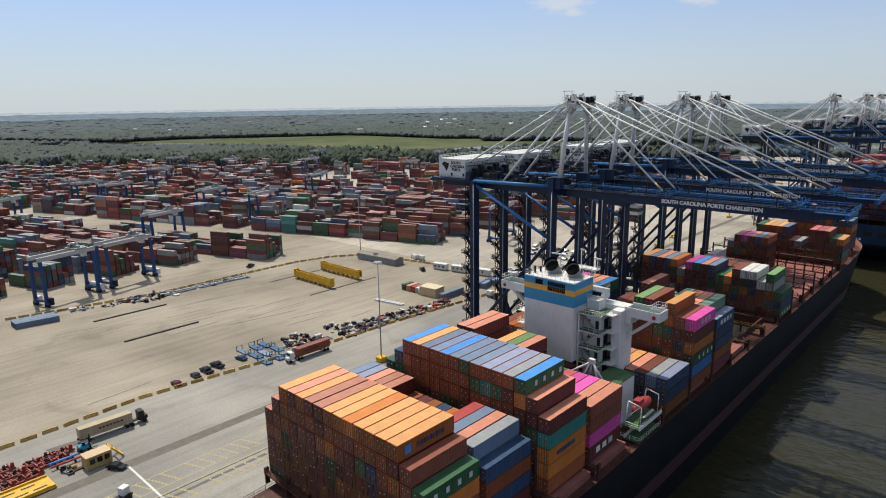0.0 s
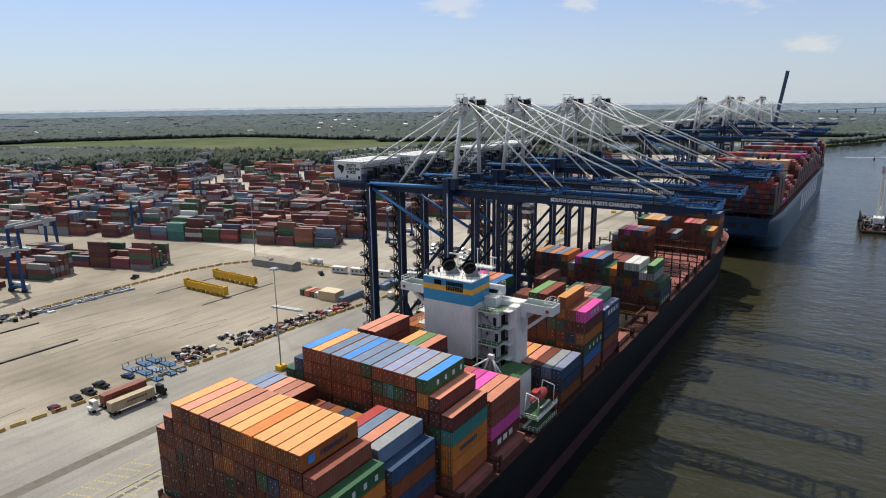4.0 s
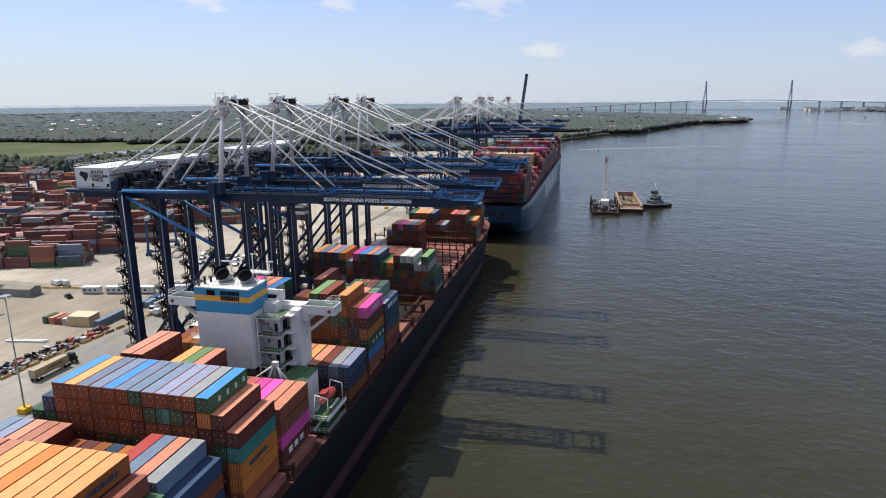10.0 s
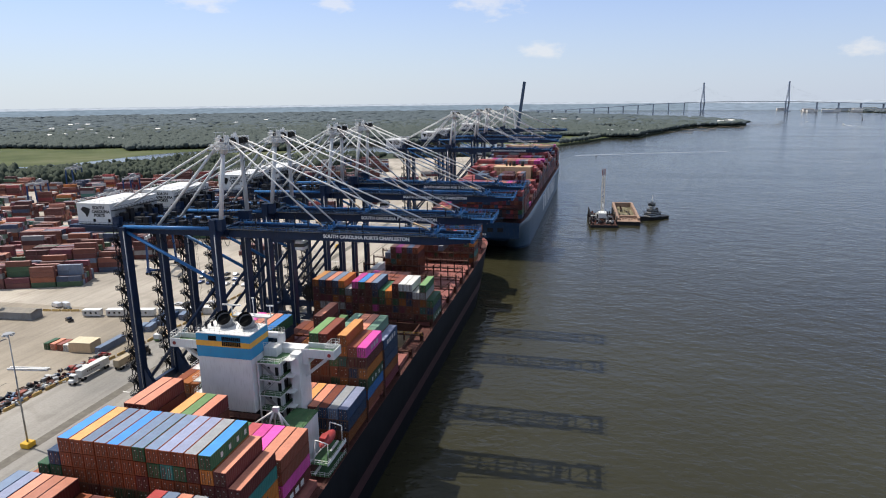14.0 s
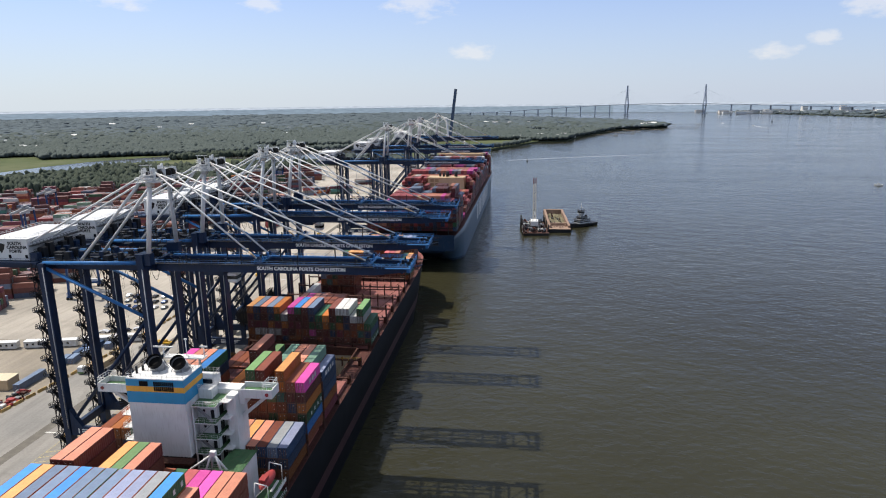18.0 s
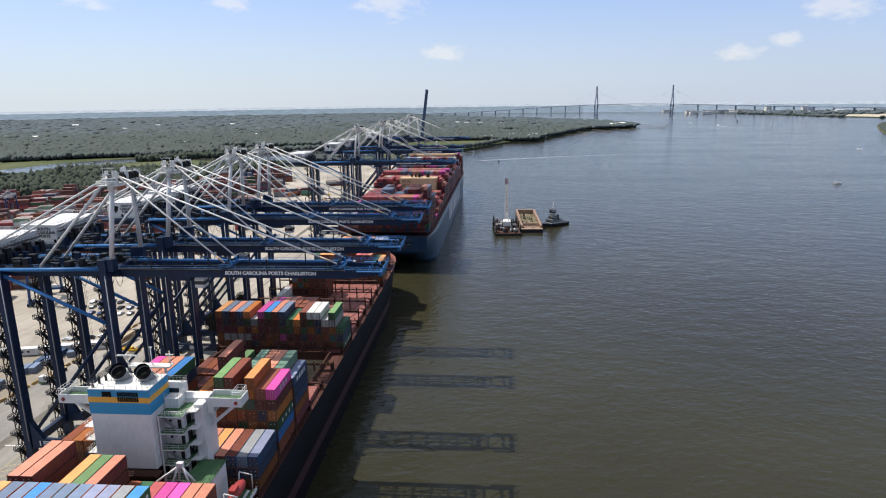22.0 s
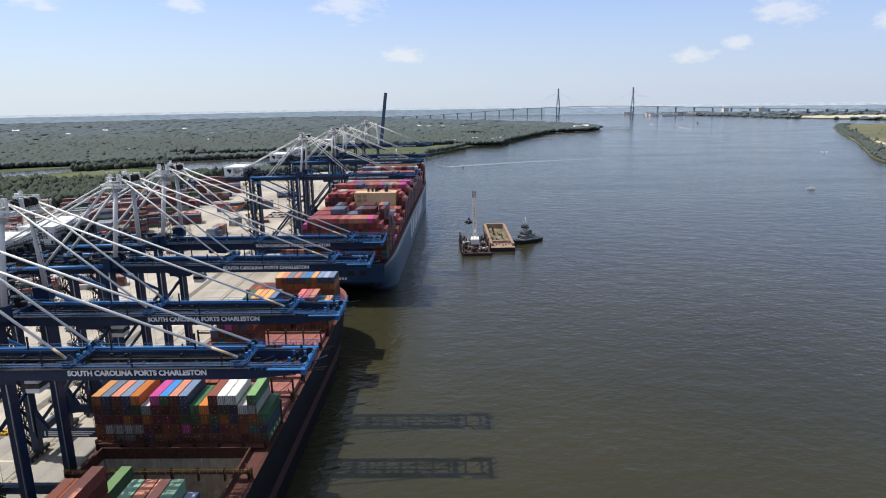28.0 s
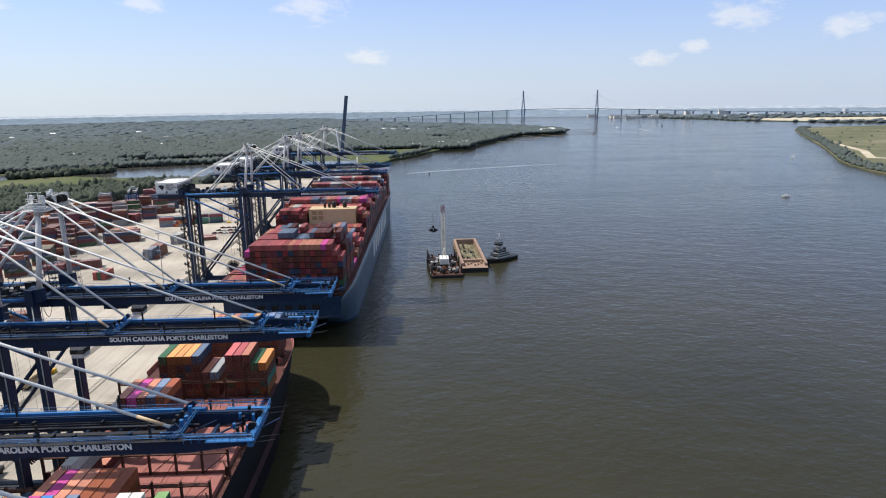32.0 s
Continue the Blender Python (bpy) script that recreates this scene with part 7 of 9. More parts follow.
        bx(bm, -l_ / 2 - 0.15, l_ / 2 + 0.15, -1.6, 1.6, 3.2, 3.35)
        part("roof", bm, CRANE_WHITE, c)
        for q in range(3):
            bm = bmesh.new()
            bx(bm, -l_ / 2 + 1 + q * 2.4, -l_ / 2 + 1.9 + q * 2.4, -1.43, -1.4, 1.5, 2.4)
            part("window", bm, GLASS, c)
    for x, col, w in ((-145.5, "green", 1.6), (-142.5, "salmon", 2.4), (-139.3, "brown", 2.4), (-136.4, "white", 2.4)):
        ob = container_object(CMESH[col], col)
        ob.matrix_basis = pose(x, 139.4, 0) @ Matrix.Diagonal((0.9, 0.5, 1, 1))
        tagged(ob, "short %s steel container among stores" % NICE.get(col, col), "container", "short containers")
    ob = thing("store_box", "large tan flat-roofed storage box", "storage box", m=pose(-130, 142.5, 0, 0, 0, 6))
    bm = bmesh.new()
    bx(bm, -4.6, 4.6, -3.2, 3.4, 0, 4.0)
    bevelled(bm, 0.08)
    part("wall", bm, TAN, ob)
    bm = bmesh.new()
    bx(bm, -4.7, 4.7, -3.3, 3.5, 4.0, 4.15)
    part("roof", bm, paint("pale_roof", (0.55, 0.47, 0.33), 0.7, 0, 0.1, 0.3, 2), ob)
    ob = container_object(CMESH["slate"], "slate")
    ob.matrix_basis = pose(-121.5, 139.5, 0, 0, 0, 2) @ Matrix.Diagonal((1, 1.2, 1, 1))
    tagged(ob, "slate-blue steel container beside the barriers", "container", "short containers")
    for dx in (0, 1.2):
        b = thing("steel_beam", "long white-painted steel beam lying on the concrete", "beam", "white beams", pose(-136.4, 121.3 + dx, 0, 0, 0, 9))
        bm = bmesh.new()
        bx(bm, -7.8, 7.8, -0.1, 0.1, 0.1, 0.62)
        part("web", bm, CRANE_WHITE, b)
        for z in (0.0, 0.6):
            bm = bmesh.new()
            bx(bm, -7.8, 7.8, -0.35, 0.35, z, z + 0.1)
            part("flange", bm, CRANE_WHITE, b)
    # piles of gear behind the barriers
    mixed = [RUST, DARK, STEEL, CM["grey"], CM["brown"], CRANE_BLUE, DARK, CM["white"]]
    for q, (x, y, w, l_, n) in enumerate(((-126.5, 86, 6, 3.5, 22), (-123, 92, 5.5, 4, 26), (-121, 101, 4.5, 4.5, 26), (-121, 110, 4.5, 4.5, 26), (-119.5, 119, 4.5, 4.5, 26), (-118, 128, 4, 4.5, 26), (-117, 136, 3.5, 3.5, 18), (-127, 66, 6, 4, 24), (-131, 72, 4, 3, 14))):
        scrap_heap(x, y, 40 + q, n, w, l_, mixed + ([CM["red"]] * 5 if y > 124 else []), "heap of dark rusty machine parts and frames on the concrete")
    for q, (x, y) in enumerate(((-232, 30), (-228, 42), (-226, 52), (-226, 64), (-225, 74), (-224, 84), (-224, 93), (-224.5, 101))):
        scrap_heap(x, y, 80 + q, 14, 3.0, 5.0, [CM["white"], CM["grey"], STEEL, DARK, CM["slate"]], "row of pale laid-down steel gear along barriers", 1.0)
    RED_FRAME = paint("frame_red", (0.26, 0.045, 0.035), 0.6, 0, 0.2, 0.5, 0.8)
    for q, (x, y, l_, a) in enumerate(((-108.0, -18.5, 11, 2), (-104.9, -19.5, 9.5, 3), (-101.5, -26.0, 9, 8), (-105.2, -29.5, 11, 5), (-109.4, -30.5, 10, 2))):
        f = thing("lifting_rig", "rusty red lifting rig with cylinders lying on the wharf", "rig", "red lifting rigs", pose(x, y, 0, 0, 0, a))
        for d in (-1.05, 1.05):
            bm = bmesh.new()
            bx(bm, d - 0.17, d + 0.17, -l_ / 2, l_ / 2, 0.25, 0.75)
            part("side_beam", bm, RED_FRAME, f)
        for k in range(6):
            yy = -l_ / 2 + (k + 0.2) * l_ / 6
            bm = bmesh.new()
            bx(bm, -1.2, 1.2, yy, yy + 0.25, 0.3, 0.8 + (k % 2) * 0.5)
            part("cross_beam", bm, RED_FRAME, f)
            bm = bmesh.new()
            tube(bm, (-0.7 + (k % 3) * 0.5, yy + 0.2, 0.95), (-0.5 + (k % 3) * 0.5, yy + 1.2, 1.0), 0.2, 8)
            part("cylinder", bm, DARK if k % 3 == 0 else STEEL if k % 3 == 1 else RED_FRAME, f)
            bm = bmesh.new()
            bx(bm, -0.3 + (k % 2) * 0.5, 0.3 + (k % 2) * 0.5, yy + 0.5, yy + 1.1, 0.5, 1.3 + (k % 3) * 0.3)
            part("motor", bm, RED_FRAME if k % 2 else RUST, f)
    for x, m in ((-103.1, CM["blue"]), (-101.2, CM["red"])):
        b = thing("steel_tube", "long painted steel tube lying across red rigs", "tube", "painted tubes", pose(x, -16.7, 0, 0, 0, 1))
        bm = bmesh.new()
        tube(bm, (0, -3.3, 0.9), (0, 3.3, 0.9), 0.28, 10)
        part("pipe", bm, m, b)
        for y in (-2, 2):
            bm = bmesh.new()
            bx(bm, -0.3, 0.3, y - 0.2, y + 0.2, 0, 0.65)
            part("support", bm, DARK, b)
    # short blue stores boxes and a flatbed beside the far barriers
    for q, (x, y, col, a) in enumerate(((-121.5, 163.5, "slate", 8), (-118.6, 164.8, "slate", 10), (-121.0, 171.0, "navy", 5), (-118.0, 172.5, "slate", 12), (-122.0, 178.5, "navy", 8), (-118.6, 179.6, "navy", 4), (-113.5, 181.0, "slate", 14))):
        ob = container_object(CMESH[col], col)
        ob.matrix_basis = pose(x, y, 0, 0, 0, a) @ Matrix.Diagonal((1, 0.5, 0.92, 1))
        tagged(ob, "short %s steel container among stores" % NICE.get(col, col), "container", "short containers")
    fb = thing("flatbed_lorry", "flatbed lorry with a white and green cab", "truck", m=pose(-107.4, 155.5, 0, 0, 0, 183))
    for nm, a, mt in (("bed", (-1.25, 1.25, -14.0, -2.6, 1.0, 1.35), TAN), ("chassis", (-0.5, 0.5, -14.0, -0.6, 0.6, 1.0), DARK), ("cab", (-1.2, 1.2, -2.3, -0.1, 0.7, 3.1), CRANE_WHITE), ("bumper", (-1.22, 1.22, -0.1, 0.05, 0.5, 1.2), CM["light_green"]), ("headboard", (-1.2, 1.2, -2.6, -2.45, 1.3, 2.6), DARK)):
        bm = bmesh.new()
        bx(bm, *a)
        part(nm, bm, mt, fb)
    for x in (-1.1, 1.1):
        for y in (-1.2, -3.8, -12.2, -13.3):
            bm = bmesh.new()
            tube(bm, (x - 0.18, y, 0.5), (x + 0.18, y, 0.5), 0.5, 12)
            part("wheel", bm, BLACK, fb)
    RACK_BLUE = paint("rack_blue", (0.03, 0.1, 0.2), 0.6, 0, 0.25, 0.5, 1)
    for q in range(9):
        flat_rack(-133.5 + (q % 3) * 6.8, 50 + (q // 3) * 4.2 + (q % 2) * 0.7, RACK_BLUE if q % 4 else CM["slate"], "low blue steel flat rack on the concrete")
    for q in range(3):
        ob = container_object(CMESH["slate"], "slate")
        ob.matrix_basis = pose(-225 - q * 2.5, 3.0, 0, 0, 0, -8) @ Matrix.Diagonal((0.95, 1.25, 0.85, 1))
        tagged(ob, "slate-blue steel container beside the road", "container", "short containers")
    # vehicles
    body = [paint("car_paint_%s" % k, c, 0.25, 0.3, 0.05, 0.05, 2) for k, c in (("black", (0.015, 0.015, 0.018)), ("grey", (0.12, 0.13, 0.14)), ("white", (0.7, 0.7, 0.7)), ("red", (0.1, 0.015, 0.025)), ("navy", (0.03, 0.05, 0.12)))]
    cars = [("pickup", 0, -128.8, 37.5, 100), ("pickup", 0, -127.3, 33.0, 95), ("car", 0, -126.5, 28.8, 90), ("car", 3, -125.2, 22.0, 95), ("car", 4, -128.3, 46.0, 100), ("car", 0, -90.5, -9.0, -60), ("pickup", 2, -252, 141, 40), ("van", 2, -185, 186, 70), ("van", 2, -181, 187, 70), ("car", 1, -177, 184, 70), ("pickup", 0, -163, 170, 60), ("car", 2, -128, 200, 90), ("car", 1, -124, 201, 92), ("car", 0, -119, 203, 90), ("car", 2, -114, 205, 93), ("pickup", 1, -109, 207, 90), ("pickup", 0, -240, 116, 30)]
    r = random.Random(3)
    for q in range(26):
        cars.append(("car" if q % 4 else "pickup", r.choice((0, 1, 2, 2, 4)), -150 + (q % 9) * 5.2, 236 + (q // 9) * 9 + r.uniform(-0.4, 0.4), 0 if q % 2 else 180))
    for q in range(16):
        cars.append(("car", r.choice((0, 1, 2, 2, 3)), -118 + (q % 6) * 5, 590 + (q // 6) * 12, 90))
    for kind, ci, x, y, a in cars:
        ob = car({"car": "car", "pickup": "pickup_truck", "van": "van"}[kind], body[ci], kind)
        ob.matrix_basis = pose(x, y, 0, 0, 0, a)
        ob["label"] = "%s %s parked on the concrete" % (("black", "grey", "white", "dark red", "navy")[ci], {"car": "saloon car", "pickup": "pickup truck", "van": "van"}[kind])
    # yard tractor, tan reach machine, yellow spreader by the near barrier
    OCHRE = paint("ochre_paint", (0.4, 0.28, 0.1), 0.6, 0, 0.15, 0.4, 1)
    m = thing("site_cabin", "tan steel cabin with dark windows on the wharf", "cabin", m=pose(-96.0, -11.4, 0, 0, 0, 2))
    for nm, a, mt in (("wall", (-1.7, 1.7, -2.9, 2.9, 0.15, 3.2), OCHRE), ("roof", (-1.8, 1.8, -3.0, 3.0, 3.2, 3.4), TAN), ("skid", (-1.5, 1.5, -2.8, 2.8, 0.0, 0.15), DARK)):
        bm = bmesh.new()
        bx(bm, *a)
        part(nm, bm, mt, m)
    for y in (-2.2, -0.5, 1.2):
        bm = bmesh.new()
        bx(bm, 1.7, 1.74, y, y + 1.2, 1.4, 2.7)
        part("window", bm, GLASS, m, "dark window")
    f = thing("lifting_rack", "bright yellow steel lifting rack leaning on the cabin", "rack", m=pose(-96.4, -7.2, 0))
    for x in (-1.6, 1.6):
        bm = bmesh.new()
        beam(bm, (x, -1.2, 3.6), (x, 1.6, 0.2), 0.35, 0.35)
        part("side_bar", bm, YELLOW, f)
    for t in (0.08, 0.5, 0.92):
        bm = bmesh.new()
        beam(bm, (-1.7, -1.2 + 2.8 * t, 3.6 - 3.4 * t), (1.7, -1.2 + 2.8 * t, 3.6 - 3.4 * t), 0.3, 0.3)
        part("cross_bar", bm, YELLOW, f)
    fk = thing("forklift", "blue forklift with a black mast on the wharf", "forklift", m=pose(-105.3, -10.6, 0, 0, 0, -14))
    for nm, a, mt in (("body", (-0.8, 0.8, -1.9, 0.4, 0.5, 1.5), FUN_BLUE), ("counterweight", (-0.8, 0.8, -2.3, -1.9, 0.4, 1.3), DARK), ("roof_guard", (-0.75, 0.75, -1.4, 0.4, 2.3, 2.4), DARK), ("seat", (-0.4, 0.4, -1.0, -0.3, 1.5, 2.0), BLACK), ("carriage", (-0.7, 0.7, 0.9, 1.0, 0.3, 1.6), CRANE_WHITE)):
        bm = bmesh.new()
        bx(bm, *a)
        part(nm, bm, mt, fk)
    for x in (-0.5, 0.5):
        for nm, a in (("mast_rail", (x - 0.12, x + 0.12, 0.55, 0.9, 0.1, 3.8)), ("fork", (x - 0.1, x + 0.1, 1.0, 2.3, 0.06, 0.14)), ("guard_post", (x * 1.4 - 0.05, x * 1.4 + 0.05, 0.3, 0.4, 1.5, 2.3))):
            bm = bmesh.new()
            bx(bm, *a)
            part(nm, bm, DARK, fk)
        for y in (-1.5, 0.2):
            bm = bmesh.new()
            tube(bm, (x * 1.5 - 0.15, y, 0.42), (x * 1.5 + 0.15, y, 0.42), 0.42, 12)
            part("wheel", bm, BLACK, fk)
    yp = thing("lifting_platform", "wide yellow lifting platform with dark slots", "platform", m=pose(-95.6, -26.6, 0, 0, 0, 2))
    bm = bmesh.new()
    bx(bm, -3.3, 3.3, -5.2, 5.2, 0.2, 0.55)
    part("deck", bevelled(bm, 0.05), YELLOW, yp)
    for x in (-3.1, 2.7):
        bm = bmesh.new()
        bx(bm, x, x + 0.4, -5.0, 5.0, 0.55, 1.0)
        part("side_beam", bm, YELLOW, yp)
    for x, y in ((-1.2, -3.4), (-1.2, 0.6), (1.2, -1.4), (1.2, 2.4)):
        bm = bmesh.new()
        bx(bm, x - 0.3, x + 0.3, y - 1.4, y + 1.4, 0.552, 0.57)
        part("slot", bm, DARK, yp, "dark slot")
    for x in (-2.8, 2.8):
        for y in (-4.6, 4.6):
            bm = bmesh.new()
            bx(bm, x - 0.3, x + 0.3, y - 0.3, y + 0.3, 0.0, 0.2)
            part("foot", bm, DARK, yp)
    tagged(flat_poly("pavement_patch", [(-113.2, -18), (-112.2, -9), (-109, -7.3), (-110.2, -17.6)], 0.008, paint("asphalt_patch", (0.12, 0.115, 0.11), 0.9, 0, 0.15, 0.2, 2, streak=False)), "dark asphalt patch in the wharf road", "pavement", kind="structure")
    scrap_heap(-98.0, -17.0, 71, 12, 1.5, 1.6, [DARK, RUST, BLACK, STEEL, OCHRE], "small heap of dark engine parts on the wharf")
    tr = thing("yard_tractor", "black yard tractor with a white cab", "tractor", m=pose(-76.0, -13.6, 0, 0, 0, 20))
    for nm, a, mt in (("chassis", (-1.1, 1.1, -4, 2.4, 0.6, 1.1), DARK), ("cab", (-1.1, 0.6, 0.4, 2.2, 1.1, 2.9), CRANE_WHITE)):
        bm = bmesh.new()
        bx(bm, *a)
        part(nm, bm, mt, tr)
    for x in (-1.1, 1.1):
        for y in (-3.2, -1.9, 1.5):
            bm = bmesh.new()
            tube(bm, (x - 0.2, y, 0.5), (x + 0.2, y, 0.5), 0.5, 12)
            part("wheel", bm, BLACK, tr)
    for x, y, a, l_ in ((-80, 114, 5, 8.5), (-92, 190, 80, 8), (-99, 330, 20, 9)):
        sp = thing("spreader", "yellow container spreader frame on the ground", "spreader", "spreaders", pose(x, y, 0, 0, 0, a))
        for q in (-0.9, 0.9):
            bm = bmesh.new()
            bx(bm, q - 0.25, q + 0.25, -l_ / 2, l_ / 2, 0.3, 0.9)
            part("side_beam", bm, YELLOW, sp)
        for q in (-l_ / 2, 0, l_ / 2 - 0.4):
            bm = bmesh.new()
            bx(bm, -1.25, 1.25, q, q + 0.5, 0.0, 0.95)
            part("cross_beam", bm, YELLOW, sp)
        bm = bmesh.new()
        bx(bm, -0.7, 0.7, -1, 1, 0.9, 1.7)
        part("head_block", bm, YELLOW, sp)
    for x, y, h in ((-91, 77, 34.5), (-215, 172, 37), (-95, 300, 35), (-95, 420, 35), (-330, 250, 37), (-480, 420, 37), (-640, 330, 37), (-120, 640, 35), (-240, 560, 37)):
        lamp_mast(x, y, h)
    # crane rails, seams, painted lines, quay edge
    for x in (WX, LX):
        for d in (-0.09, 0.09):
            bm = bmesh.new()
            bx(bm, x + d - 0.05, x + d + 0.05, -390, 980, 0.004, 0.03)
            tagged(part("crane_rail", bm, DARK), "steel crane rail let into the wharf", "rail", kind="structure")
    PAINT_W = paint("road_white", (0.6, 0.6, 0.57), 0.7, 0, 0.2, 0.5, 0.5)
    PAINT_Y = paint("road_yellow", (0.38, 0.31, 0.15), 0.7, 0, 0.2, 0.5, 0.5)
    SEAM = paint("wharf_strip", (0.13, 0.118, 0.1), 0.85, 0, 0.2, 0.3, 2)
    for x, w in ((-90.2, 3.6), (-69, 1.0), (-46, 1.5)):
        bm = bmesh.new()
        bx(bm, x - w / 2, x + w / 2, -390, 980, 0.001, 0.0072)
        tagged(part("trim", bm, SEAM), "darker strip of concrete along the wharf", "pavement", kind="structure")
    lanes = Joined()
    for x in (-80.2, -74.4, -71.6, -66.0):
        lanes.add("y", x - 0.11, x + 0.11, -120, 190, 0.006, 0.0105)
    for x0 in (-80.2, -71.6):
        for k in range(84):
            y, n = -60 + k * 3.0, 6
            if k % 7 == 6:
                continue
            for q in range(n):
                lanes.add("y", x0 + 5.7 * q / n, x0 + 5.7 * (q + 1) / n, y + 2.2 * q / n, y + 2.2 * q / n + 0.42, 0.007, 0.0112)
    for k in range(30):
        lanes.add("w", -89, -70, -7 + k * 60, -6.5 + k * 60, 0.007, 0.012)
    ob = lanes.done("lane_markings", {"y": PAINT_Y, "w": PAINT_W})
    tagged(ob, "worn yellow and white lane lines on the wharf", "markings", kind="stuff")
    bm = bmesh.new()
    bx(bm, QUAY_X - 0.6, QUAY_X + 0.05, -390, 984, 0.004, 0.35)
    tagged(part("trim", bm, CONCRETE), "low concrete kerb along the quay edge", "kerb", kind="structure")
    for k in range(48):
        bm = bmesh.new()
        y = -40 + k * 21
        bx(bm, QUAY_X + 0.1, QUAY_X + 1.3, y, y + 2.4, -3.4, -0.4)
        f = part("fender", bm, BLACK)
        tagged(f, "black rubber fender on the quay wall", "fender", "quay fenders")
    for q in range(18):
        bm = bmesh.new()
        r2 = random.Random(q)
        x, y = r2.uniform(-225, -130), r2.uniform(10, 110)
        bx(bm, -0.25, 0.25, -r2.uniform(5, 16), r2.uniform(5, 16), 0.002, 0.006)
        ob = part("trim", bm, SEAM)
        ob.matrix_basis = pose(x, y, 0, 0, 0, r2.uniform(-12, 6))
        tagged(ob, "dark patched seam in the concrete", "pavement", kind="structure")


yard_stacks()
apron_stacks()
yard_things()
TAN_TRUCK = lorry("grey", "tan container lorry driving along the wharf road", DARK)
TAN_BOX = [c for c in TAN_TRUCK.children if c.name.startswith("container")][0]
TAN_BOX.data = container_mesh("container_tan", box_paint("steel_tan", (0.34, 0.27, 0.175)))
BROWN_TRUCK = lorry("brown", "white-cabbed lorry with a rust-brown container", CRANE_WHITE)
WHITE_TRUCK = lorry("white", "lorry with a white container on the wharf road", CRANE_WHITE)


# ---------------- distance: marsh, creek, woods, bridge, backdrop ----------------
MARSH_A = [(-1500, 430), (-1620, 600), (-1600, 733), (-1450, 933), (-1344, 1083), (-1150, 1095), (-999, 1083), (-913, 1129), (-844, 1060), (-720, 1130), (-600, 1165), (-465, 1140), (-340, 1008), (-310, 963), (-372, 925), (-423, 880), (-560, 900), (-680, 800), (-730, 700), (-860, 640), (-1110, 600), (-1290, 450)]
MARSH_C = [(-530, 1230), (-450, 1262), (-330, 1300), (-250, 1330), (-300, 1420), (-440, 1415), (-500, 1325)]
POND = [(-575, 1440), (-510, 1425), (-480, 1335), (-520, 1322), (-560, 1360)]
MARSH_B = [(-60, 1020), (-42, 1110), (10, 1330), (55, 1430), (108, 1553), (60, 1600), (-120, 1560), (-260, 1400), (-150, 1180), (-240, 1000)]
RIGHT_BANK = [(1480, 2400), (1375, 2253), (1213, 1945), (1065, 1643), (953, 1423), (802, 1145), (770, 1067), (745, 985), (750, 880), (820, 640), (1000, 300), (4850, 100), (4850, 2750), (3000, 2700)]
FAR_STRIP = [(1480, 4050), (1620, 3640), (1664, 3270), (1823, 2950), (2005, 2720), (4800, 2800), (4800, 4900), (1500, 4900)]
CREEK = [((-2500, 330), 50), ((-2150, 350), 60), ((-1880, 400), 100), ((-1640, 480), 150), ((-1520, 550), 110), ((-1380, 630), 34), ((-1100, 700), 26), ((-880, 715), 36), ((-770, 730), 60), ((-718, 790), 85), ((-700, 850), 95), ((-695, 930), 90), ((-680, 1000), 85), ((-615, 1085), 90), ((-520, 1150), 115), ((-410, 1150), 190), ((-310, 1160), 230), ((-190, 1250), 110), ((-60, 1270), 50)]


def creek_poly():
    left, right = [], []
    for i, ((x, y), w) in enumerate(CREEK):
        a = Vector(CREEK[max(0, i - 1)][0])
        b = Vector(CREEK[min(len(CREEK) - 1, i + 1)][0])
        d = (b - a).normalized()
        n = Vector((-d.y, d.x))
        left.append((x + n.x * w / 2, y + n.y * w / 2))
        right.append((x - n.x * w / 2, y - n.y * w / 2))
    return left + right[::-1]


CREEK_POLY = creek_poly()
tagged(flat_poly("ground_marsh", MARSH_A, -0.9, MARSH, 0.5), "bright green tidal marsh grass", "marsh", kind="structure")
tagged(flat_poly("ground_shore_marsh", MARSH_B, -0.85, MARSH, 4), "yellow-green marsh at the river's edge", "marsh", kind="structure")
tagged(flat_poly("ground_creek_marsh", MARSH_C, -0.9, MARSH, 0.5), "yellow-green marsh strip beside the creek", "marsh", kind="structure")
tagged(flat_poly("water_pond", POND, -0.6, CREEK_WATER, 0.2), "pale tidal pond among the trees", "water", kind="structure")
tagged(flat_poly("water_creek", CREEK_POLY, -0.6, CREEK_WATER, 0.2), "pale winding tidal creek", "water", kind="structure")
tagged(flat_poly("ground_far_bank", RIGHT_BANK, -2.2, BANK, 4), "low green island across the river", "ground", kind="structure")
tagged(flat_poly("ground_far_strip", FAR_STRIP, -2.6, LAND, 4), "low dark land across the harbour", "ground", kind="structure")
tagged(flat_poly("ground_sand_strip", [(1720, 3420), (1900, 3080), (2150, 2990), (3300, 3050), (3300, 3350), (2100, 3600)], -2.4, SAND, 0.1), "pale strip of bare sand", "sand", kind="structure")
tagged(flat_poly("ground_track", [(1060, 1560), (1075, 1566), (985, 1330), (900, 1190), (1050, 1080), (1500, 1010), (1500, 1000), (1040, 1068), (880, 1186), (970, 1335)], -2.1, SAND, 0.05), "pale sandy track along the island", "track", kind="structure")
tagged(flat_poly("ground_field", [(1500, 1650), (1560, 1690), (1900, 1690), (2000, 1560), (1700, 1540)], -2.1, SAND, 0.05), "pale dry field on the island", "field", kind="structure")


